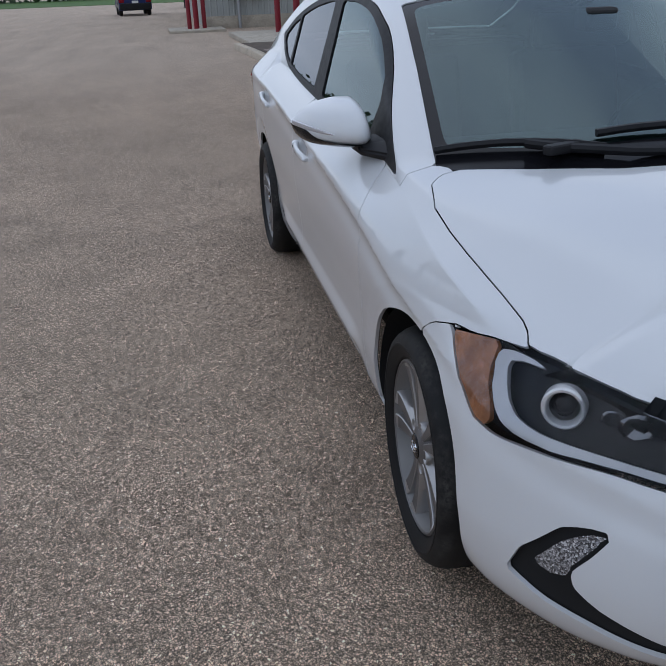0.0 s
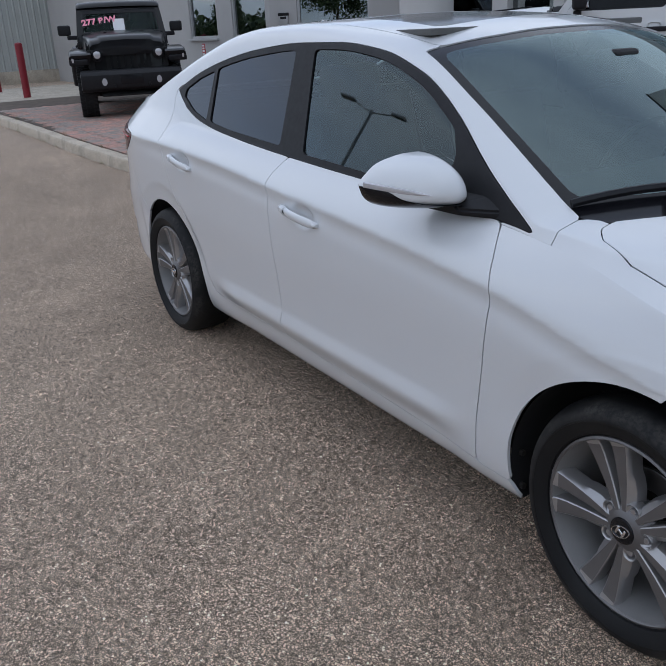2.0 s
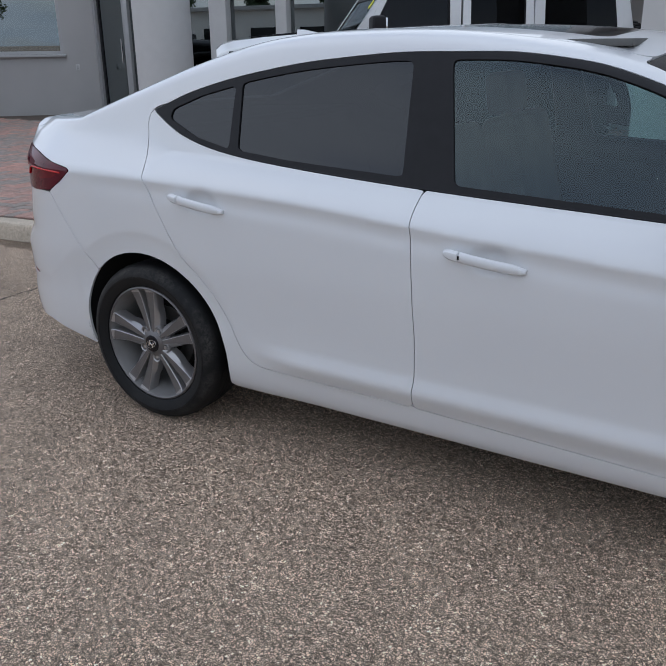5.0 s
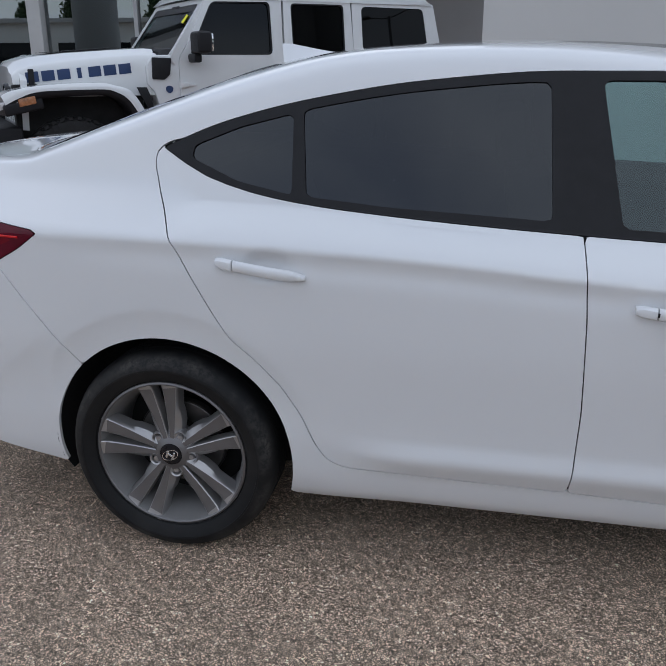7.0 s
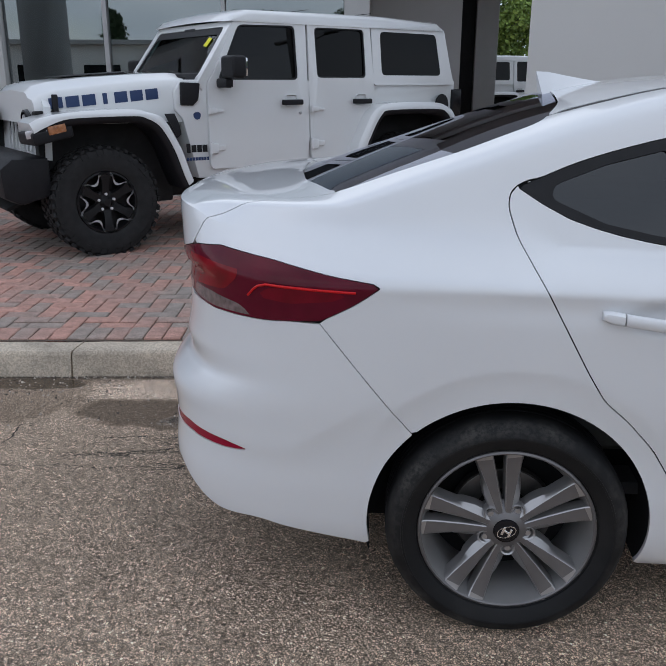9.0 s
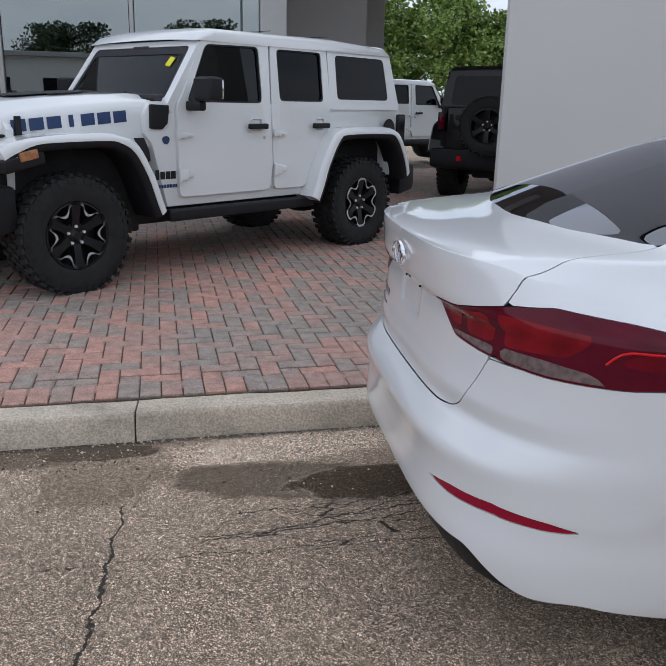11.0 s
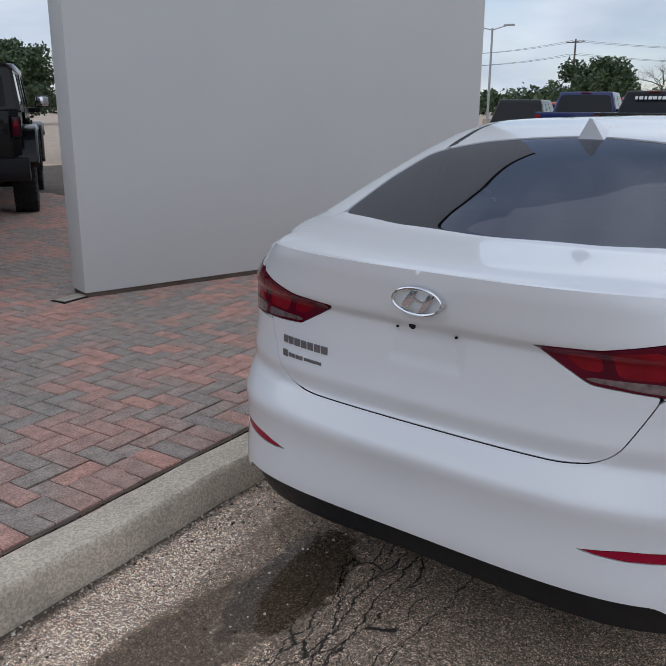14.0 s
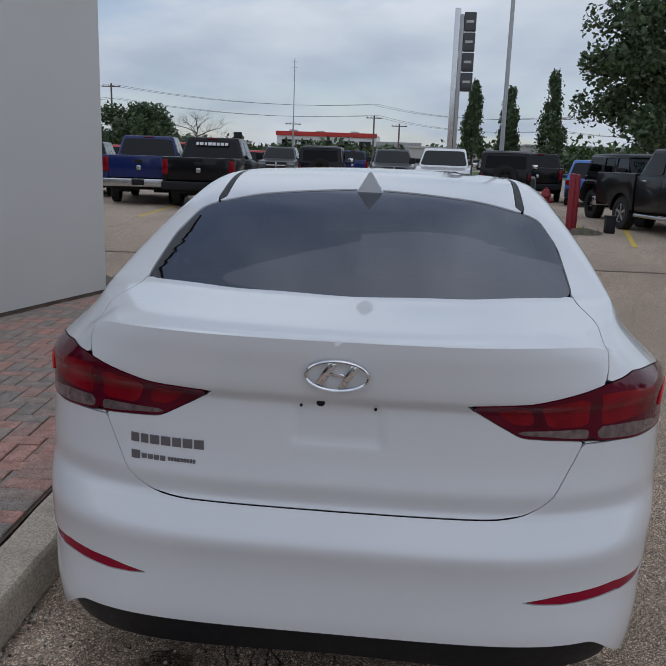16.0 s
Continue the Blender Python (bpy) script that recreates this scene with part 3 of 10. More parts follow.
def cut_glass_material():
    """Clear lamp glass cut into small prisms, their bright and dark glints put into the colour."""
    m, n, l, b = nodes_of("cut_lamp_glass")
    pos = n.new("ShaderNodeTexCoord").outputs["Object"]
    mp = n.new("ShaderNodeMapping"); mp.inputs["Rotation"].default_value = (0.4, 0.5, 0.6)
    l.new(pos, mp.inputs["Vector"])
    cut = add(n, "ShaderNodeTexVoronoi", Scale=330.0)
    l.new(mp.outputs[0], cut.inputs["Vector"])
    sp = n.new("ShaderNodeSeparateColor"); l.new(cut.outputs["Color"], sp.inputs[0])
    c = ramp(n, [(0.0, (0.05, 0.05, 0.055)), (0.45, (0.20, 0.20, 0.21)), (0.8, (0.48, 0.48, 0.50)), (1.0, (0.85, 0.86, 0.88))])
    l.new(sp.outputs[0], c.inputs["Fac"]); l.new(c.outputs[0], b.inputs["Base Color"])
    b.inputs["Metallic"].default_value = 0.55
    b.inputs["Roughness"].default_value = 0.22
    bp = n.new("ShaderNodeBump"); bp.inputs["Strength"].default_value = 0.6; bp.inputs["Distance"].default_value = 0.003
    l.new(cut.outputs["Distance"], bp.inputs["Height"]); l.new(bp.outputs[0], b.inputs["Normal"])
    return m


M_CUT = cut_glass_material()
M_ASPH = asphalt_material()
M_PEBBLE = pebble_material()
M_TYRE = tyre_material()
M_PAVER = paver_material()
M_KERB = concrete_material("kerb_concrete", (0.50, 0.425, 0.335))
M_CONC = concrete_material("pad_concrete", (0.42, 0.37, 0.30))
M_JOINT = mat("sand_joint", (0.105, 0.080, 0.062), 0.95, vary=0.3, vscale=6)
M_WALLW = mat("painted_render", (0.565, 0.565, 0.55), 0.85, vary=0.025, vscale=1.2, bump=0.04, bscale=220, bdist=0.002)
M_BLDG = mat("grey_painted_masonry", (0.42, 0.41, 0.40), 0.85, vary=0.05, vscale=1.5, bump=0.05, bscale=160, bdist=0.002)
M_COLM = mat("pale_column_paint", (0.52, 0.52, 0.51), 0.7, vary=0.03)
M_FRAME = mat("aluminium_frame", (0.42, 0.42, 0.42), 0.4, metal=0.4)
M_CORR = mat("ribbed_metal_siding", (0.36, 0.375, 0.36), 0.5, vary=0.06, vscale=2)
M_BOLLARD = mat("red_bollard_paint", (0.21, 0.010, 0.019), 0.45, vary=0.15, vscale=6)
# the dimness indoors is put into this near-black colour
M_ROOM_SHADE = mat("dark_room", (0.05, 0.05, 0.05), 0.9)
M_TRASH = mat("black_bin_plastic", (0.012, 0.012, 0.013), 0.5)
M_BAG = mat("clear_plastic_bag", (0.30, 0.31, 0.32), 0.25, coat=0.5, bump=0.6, bscale=30, bdist=0.01)
M_SIGNR = mat("red_sign", (0.42, 0.02, 0.03), 0.5)
M_SIGNW = mat("white_sign", (0.7, 0.7, 0.7), 0.5)
M_YELLOW = mat("yellow_paint", (0.60, 0.42, 0.06), 0.7, vary=0.2, vscale=4)
M_YTAG = mat("yellow_paper_tag", (0.75, 0.72, 0.03), 0.7)
M_PINK = mat("pink_window_paint", (0.85, 0.32, 0.42), 0.7)
M_NAVY = mat("navy_decal", (0.022, 0.045, 0.12), 0.4)
M_BARK = mat("bark", (0.10, 0.085, 0.07), 0.9, vary=0.3, vscale=6, bump=0.5, bscale=20)
M_LEAF = foliage_material("leaves", (0.022, 0.045, 0.014), (0.075, 0.125, 0.035))
M_LEAFB = foliage_material("bright_leaves", (0.085, 0.155, 0.030), (0.25, 0.36, 0.075))
M_LEAFD = foliage_material("dark_leaves", (0.028, 0.052, 0.025), (0.085, 0.13, 0.05))
M_GRASS = mat("grass", (0.06, 0.13, 0.022), 0.9, vary=0.25, vscale=0.8)
M_POLE = mat("galvanised_pole", (0.38, 0.39, 0.40), 0.45, metal=0.5)
M_WOODP = mat("weathered_timber_pole", (0.13, 0.105, 0.085), 0.9)
M_WIRE = mat("cable", (0.03, 0.03, 0.035), 0.8)
M_STOREW = mat("white_store_wall", (0.72, 0.72, 0.70), 0.8)
M_STORER = mat("red_store_band", (0.50, 0.04, 0.03), 0.6)

# ---- the white sedan ----
def inside(poly, a, b):
    """Signed distance to a closed outline, positive inside."""
    a, b = np.asarray(a, float), np.asarray(b, float)
    d2 = np.full(a.shape, 1e9)
    ins = np.zeros(a.shape, bool)
    n = len(poly)
    for k in range(n):
        (x1, y1), (x2, y2) = poly[k], poly[(k + 1) % n]
        ex, ey = x2 - x1, y2 - y1
        t = np.clip(((a - x1) * ex + (b - y1) * ey) / (ex * ex + ey * ey + 1e-12), 0, 1)
        d2 = np.minimum(d2, (a - x1 - t * ex) ** 2 + (b - y1 - t * ey) ** 2)
        cross = (y1 > b) != (y2 > b)
        with np.errstate(divide="ignore", invalid="ignore"):
            ins ^= cross & (a < (x2 - x1) * (b - y1) / (y2 - y1 + 1e-15) + x1)
    return np.where(ins, 1, -1) * np.sqrt(d2)


def rounded(poly, r=0.03, seg=4):
    """The outline with its corners rounded."""
    out = []
    n = len(poly)
    for k in range(n):
        p0, p1, p2 = Vector(poly[k - 1]), Vector(poly[k]), Vector(poly[(k + 1) % n])
        a, b = p0 - p1, p2 - p1
        la, lb = min(r, a.length * 0.45), min(r, b.length * 0.45)
        s, e = p1 + a.normalized() * la, p1 + b.normalized() * lb
        for i in range(seg + 1):
            t = i / seg
            out.append(tuple((1 - t) ** 2 * s + 2 * t * (1 - t) * p1 + t * t * e))
    return out


WB, HUB_Y, HUB_Z, ARCH_R = 2.70, 0.857, 0.312, 0.362
X0R, X0F = 0.0, 2.20
xr_z = curve([0.18, 0.22, 0.30, 0.36, 0.41, 0.46, 0.51, 0.56, 0.596, 0.608, 0.622, 0.650, 0.672, 0.69, 0.72, 0.742, 0.752, 0.80, 0.90, 0.945, 0.957, 1.03, 1.075, 1.10],
             [-0.905, -0.925, -0.956, -0.974, -0.979, -0.978, -0.979, -0.985, -0.992, -0.992, -0.985, -0.963, -0.945, -0.929, -0.935, -0.940, -0.938, -0.929, -0.922, -0.919, -0.938, -0.955, -0.963, -0.964])
xf_z = curve([0.18, 0.25, 0.35, 0.5, 0.62, 0.70, 0.80], [3.45, 3.52, 3.56, 3.57, 3.55, 3.50, 3.42])
nr_z = curve([0.18, 0.30, 0.48, 0.64, 0.70, 0.90, 1.05], [4.9, 4.7, 4.05, 3.75, 3.6, 3.55, 3.3])
nf_z = curve([0.18, 0.35, 0.55, 0.75], [4.4, 4.2, 3.4, 2.75])
belt_x = curve([-0.97, -0.92, -0.83, -0.75, -0.5, 0.0, 0.36, 1.1, 2.2, 2.45, 2.8, 3.12, 3.3, 3.45, 3.5],
               [1.100, 1.100, 1.094, 1.070, 1.066, 1.045, 1.03, 0.985, 0.938, 0.915, 0.835, 0.75, 0.715, 0.69, 0.68])
belt_y = curve([-1.0, -0.5, 0.0, 1.0, 2.1, 2.45, 2.8, 3.1, 3.5], [0.80, 0.775, 0.772, 0.778, 0.782, 0.80, 0.845, 0.87, 0.87])
shoulder = curve([-1.0, -0.33, 0.61, 1.1, 2.28, 2.7, 3.5], [0.945, 0.952, 0.929, 0.894, 0.795, 0.70, 0.55])
low_y = curve([0.18, 0.22, 0.29, 0.34, 0.40, 0.46, 0.55, 0.70, 0.95], [0.79, 0.822, 0.845, 0.852, 0.860, 0.864, 0.872, 0.885, 0.888])
zc_x = curve([-0.967, -0.957, -0.94, -0.90, -0.78, -0.63, -0.615, -0.60, -0.585, -0.44, -0.2, 0.0, 0.3, 0.62, 1.0, 1.25, 1.5, 1.72, 2.0, 2.3, 2.6, 2.66, 2.72, 3.0, 3.2, 3.35, 3.45, 3.5],
             [1.101, 1.106, 1.111, 1.118, 1.128, 1.139, 1.1415, 1.1465, 1.1518, 1.203, 1.284, 1.350, 1.421, 1.450, 1.460, 1.454, 1.437, 1.402, 1.285, 1.15, 1.012, 0.986, 0.980, 0.935, 0.882, 0.815, 0.74, 0.68])
# even out the long sweep of roof and rear glass
xs_fine = np.linspace(-0.967, 3.5, 1790)
z_fine = zc_x(xs_fine)
ker = np.exp(-0.5 * (np.arange(-90, 91) * (xs_fine[1] - xs_fine[0]) / 0.085) ** 2)
ker /= ker.sum()
pad = np.concatenate([np.full(90, z_fine[0]), z_fine, np.full(90, z_fine[-1])])
soft = np.convolve(pad, ker, "valid")
share_ = smoothstep(-0.36, -0.22, xs_fine) * (1 - smoothstep(2.25, 2.5, xs_fine))
z_fine = z_fine + (soft - z_fine) * share_


def zc_x(x):
    return np.interp(x, xs_fine, z_fine)


k_x = curve([-1.0, 0.2, 0.8, 1.7, 2.4, 3.5], [-0.36, -0.36, 0.0, 0.25, 0.56, 0.56])
crown_x = curve([-1.0, 0.2, 1.0, 1.64, 2.4, 3.5], [0.0, 0.02, 0.07, 0.16, 0.04, 0.04])
lean_x = curve([-1.0, -0.75, -0.4, 0.0, 2.2, 2.5, 2.8, 3.5], [2.0, 1.3, 0.5, 0.339, 0.339, 1.0, 1.8, 2.2])


def half_width(x, z):
    zs, zb, yb = shoulder(x), belt_x(x), belt_y(x)
    zs = np.minimum(zs, zb - 0.03)
    low = low_y(z)
    # crease low on the doors: a ledge that turns up to the light below a crisp line
    c = 0.418 - 0.006 * (x - 0.5) / 1.7
    win = smoothstep(0.44, 0.72, x) * (1 - smoothstep(2.02, 2.20, x))
    down = c - z
    low = low + win * np.where(down > 0, 0.0165 * np.clip(down / 0.046, 0, 1) - 0.026 * smoothstep(0.046, 0.135, down), 0.0)
    # the sides tuck in under the shoulder line
    dz = (zs - z) / 0.07
    low = low - 0.007 * np.exp(-((dz - 0.45) ** 2) * 5) * smoothstep(-0.6, 0.3, x)
    q = np.clip((z - zs) / np.maximum(zb - zs, 0.02), 0, 1)
    top = low_y(zs) - (low_y(zs) - yb) * q ** 1.55
    w = np.where(z > zs, top, low)
    return w


N_R, N_M, N_F = 112, 140, 84
phi_r = np.linspace(0, math.pi / 2, N_R, endpoint=False)
x_mid = np.linspace(X0R, X0F, N_M, endpoint=False)
phi_f = np.linspace(math.pi / 2, 0, N_F)
N_S = N_R + N_M + N_F


xr_side = curve([0.18, 0.30, 0.50, 0.62, 0.75, 0.90, 0.957, 1.03, 1.09], [-0.905, -0.955, -0.984, -0.986, -0.956, -0.930, -0.938, -0.955, -0.964])
shelf_w = 1 - smoothstep(0.62, 1.12, phi_r)


def outline(z):
    """x and the share of the width at height z (one z for each step round the car)."""
    nr, nf = nr_z(z[:N_R]), nf_z(z[N_R + N_M:])
    rr = (np.cos(phi_r) ** nr + np.sin(phi_r) ** nr) ** (-1 / nr)
    rf = (np.abs(np.cos(phi_f)) ** nf + np.sin(phi_f) ** nf) ** (-1 / nf)
    x_back = xr_z(z[:N_R]) * shelf_w + xr_side(z[:N_R]) * (1 - shelf_w)
    x = np.concatenate([X0R - (X0R - x_back) * rr * np.cos(phi_r), x_mid, X0F + (xf_z(z[N_R + N_M:]) - X0F) * rf * np.cos(phi_f)])
    share = np.concatenate([rr * np.sin(phi_r), np.ones(N_M), rf * np.sin(phi_f)])
    share[-1] = 0.0
    return x, share


ref = np.concatenate([np.full(N_R + N_M, 0.95), np.full(N_F, 0.68)])
x_ref, share_ref = outline(ref)
z_top = belt_x(x_ref)
lev_lo = np.linspace(0.18, 0.66, 41)
LEV = 41 + 34
shell = np.zeros((N_S, LEV, 3))
for j in range(LEV):
    z = np.full(N_S, lev_lo[j]) if j < 41 else 0.66 + (z_top - 0.66) * (j - 40) / 34
    x, share = outline(z)
    shell[:, j] = np.stack([x, -half_width(x, z) * share, z], -1)
N_SIDE, N_TOP = 38, 40
upper = np.zeros((N_S, N_SIDE + N_TOP, 3))


def top_z(x, y):
    return zc_x(x + k_x(x) * y * y) - crown_x(x) * y * y


arc0 = np.concatenate([[0], np.cumsum(np.hypot(np.diff(x_ref), np.diff(half_width(x_ref, ref) * share_ref)))])
for i in range(N_S):
    xb, yb, zb = shell[i, -1, 0], -shell[i, -1, 1], shell[i, -1, 2]
    if yb < 1e-4:
        upper[i] = shell[i, -1]
        continue
    # over the boot the lines fan out from the corners towards the middle
    fan = 0.16 * (1 - smoothstep(-0.85, -0.45, xb)) * min(1, arc0[i] / 0.5)
    zz = np.linspace(zb, 1.5, 900)
    ys = np.maximum(yb - lean_x(xb) * (zz - zb), 0.0)
    over = np.nonzero(top_z(xb + fan * (1 - ys / yb), ys) <= zz)[0]
    kz = zz[over[0]] if len(over) else zb
    ky = max(yb - float(lean_x(xb)) * (kz - zb), yb * 0.3)
    t = np.linspace(0, 1, N_SIDE)
    side = np.stack([yb + (ky - yb) * t, zb + (kz - zb) * t], -1)
    yt = ky * (1 - np.linspace(0, 1, N_TOP + 1)[1:])
    zt = top_z(xb + fan * (1 - yt / yb), yt) + (kz - float(top_z(xb + fan * (1 - ky / yb), ky))) * (yt / ky) ** 4
    line = np.concatenate([side, np.stack([yt, zt], -1)])
    for _ in range(26):
        line[1:-1] = 0.5 * line[1:-1] + 0.25 * (line[:-2] + line[2:])
    line[-1, 0] = 0.0
    upper[i] = np.stack([xb + fan * (1 - line[:, 0] / yb), -line[:, 0], line[:, 1]], -1)
grid = np.concatenate([shell, upper[:, 1:]], 1)
J_BELT_ = LEV - 1
# round the nose where the bonnet meets the headlamps
near_nose = smoothstep(2.98, 3.16, x_ref)[:, None, None]
for _ in range(60):
    band = grid[:, J_BELT_ - 14:J_BELT_ + 16]
    even = band.copy()
    even[:, 1:-1] = 0.5 * band[:, 1:-1] + 0.25 * (band[:, :-2] + band[:, 2:])
    grid[:, J_BELT_ - 14:J_BELT_ + 16] = band + (even - band) * near_nose
# an even sweep from the shoulder line up to the roof behind the rear door
x_sk = grid[:, J_BELT_, 0]
behind = (smoothstep(-0.74, -0.60, x_sk) * (1 - smoothstep(-0.06, 0.10, x_sk)))[:, None, None]
for _ in range(70):
    band = grid[:, J_BELT_ - 7:J_BELT_ + 20]
    even = band.copy()
    even[:, 1:-1] = 0.5 * band[:, 1:-1] + 0.25 * (band[:, :-2] + band[:, 2:])
    grid[:, J_BELT_ - 7:J_BELT_ + 20] = band + (even - band) * behind
# the recess for the number plate, and cups behind the door handles
gx, gy, gz = grid[..., 0], -grid[..., 1], grid[..., 2]
plate = inside([(-1, 0.845), (0.108, 0.845), (0.108, 0.935), (-1, 0.935)], gy, gz) * (gx < -0.85)
grid[..., 0] += 0.006 * smoothstep(-0.012, 0.012, np.where(gx < -0.85, plate, -1))
for hx, hz in ((0.315, 0.893), (1.365, 0.826)):
    cup = np.exp(-(((gx - hx) / 0.060) ** 2 + ((gz - hz - 0.004) / 0.034) ** 2) ** 2)
    grid[..., 1] += 0.016 * cup * (gy > 0.7)
# folds in the skin: from the reflector up to the rear arch, and a raised brow round each wheel
def below_line(px, pz, xs_, zs_):
    """Distance under a bent line, positive below it."""
    return np.interp(px, xs_, zs_) - pz


on_flank = (gy > 0.55) & (gx < 3.2)
under = below_line(gx, gz, [-0.90, -0.70, -0.577, -0.466, -0.366, -0.28], [0.515, 0.512, 0.502, 0.580, 0.650, 0.690])
share_f = smoothstep(-0.97, -0.80, gx) * (1 - smoothstep(-0.42, -0.30, gx)) * on_flank
fold = np.where(under > 0, 0.011 * (1 - np.exp(-under / 0.07)), 0.0) * share_f
for cx, rc, deep_ in ((0.0, 0.445, 0.010), (WB, 0.425, 0.005)):
    rr_ = np.hypot(gx - cx, gz - HUB_Z)
    brow = np.where(rr_ < rc, deep_ * (1 - np.exp(-(rc - rr_) / 0.035)), 0.0)
    fold = np.maximum(fold, brow * smoothstep(0.02, 0.22, gz - HUB_Z) * on_flank)
# the bumper stands out to the edge of the front arch
out_x = np.interp(gx, [2.70, 2.78, 2.88, 2.95, 3.01, 3.06, 3.12, 3.22, 3.36], [0.0, 0.011, 0.018, 0.022, 0.029, 0.034, 0.032, 0.018, 0.0])
grid[..., 1] -= out_x * (1 - smoothstep(0.58, 0.71, gz)) * (gy > 0.4)
grid[..., 1] += fold
NJ = grid.shape[1]
J_BELT, J_CORNER = LEV - 1, LEV + N_SIDE - 2
du = np.diff(grid, axis=0, append=2 * grid[-1:] - grid[-2:-1])
du[0] = grid[1] - grid[0]
du[1:-1] = grid[2:] - grid[:-2]
dj = np.gradient(grid, axis=1)
norm = np.cross(dj, du)
norm[0, :, 1] = 0
norm /= np.linalg.norm(norm, axis=-1, keepdims=True) + 1e-12
flip = np.sign((norm * (grid - np.array([1.3, 0, 0.55]))).sum(-1, keepdims=True))
norm *= np.where(flip == 0, 1, flip)
GX, GY, GZ = grid[..., 0], -grid[..., 1], grid[..., 2]
# the lid's lip folds to a line at the middle: take its normal from the deck's own curve
slope_x = (top_z(GX + 0.006, GY) - top_z(GX - 0.006, GY)) / 0.012
slope_y = (top_z(GX, GY + 0.006) - top_z(GX, GY - 0.006)) / 0.012
deck = np.stack([-slope_x, slope_y, np.ones_like(GX)], -1)
deck /= np.linalg.norm(deck, axis=-1, keepdims=True)
on_lip = (1 - smoothstep(-0.88, -0.78, GX)) * (1 - smoothstep(0.18, 0.42, GY)) * (np.arange(NJ)[None] > J_BELT)
on_lip = np.maximum(on_lip, (np.arange(N_S)[:, None] == 0) & (np.arange(NJ)[None] >= J_BELT))[..., None]
norm = norm * (1 - on_lip) + deck * on_lip
norm /= np.linalg.norm(norm, axis=-1, keepdims=True) + 1e-12
arc = np.concatenate([[0], np.cumsum(np.hypot(np.diff(x_ref), np.diff(half_width(x_ref, ref) * share_ref)))])
GU = np.repeat(arc[:, None], NJ, 1)
GF = arc[-1] - GU
GJ = np.repeat(np.arange(NJ)[None], N_S, 0)
SIDE = (J_CORNER + 1.5 - GJ) * 0.02
TOP = (GJ - J_CORNER + 4) * 0.02
y_ref = half_width(x_ref, ref) * share_ref


def u_at_y(y):
    return float(np.interp(y, y_ref[:N_R], arc[:N_R]))


def u_at_x(x):
    return float(np.interp(x, x_ref[:N_R + N_M], arc[:N_R + N_M]))


def f_at_x(x):
    return float(arc[-1] - np.interp(x, x_ref, arc))


def f_at(x, z):
    """The same step round the nose, taken at height z."""
    xz, _ = outline(np.full(N_S, z))
    return float(arc[-1] - np.interp(x, xz, arc))


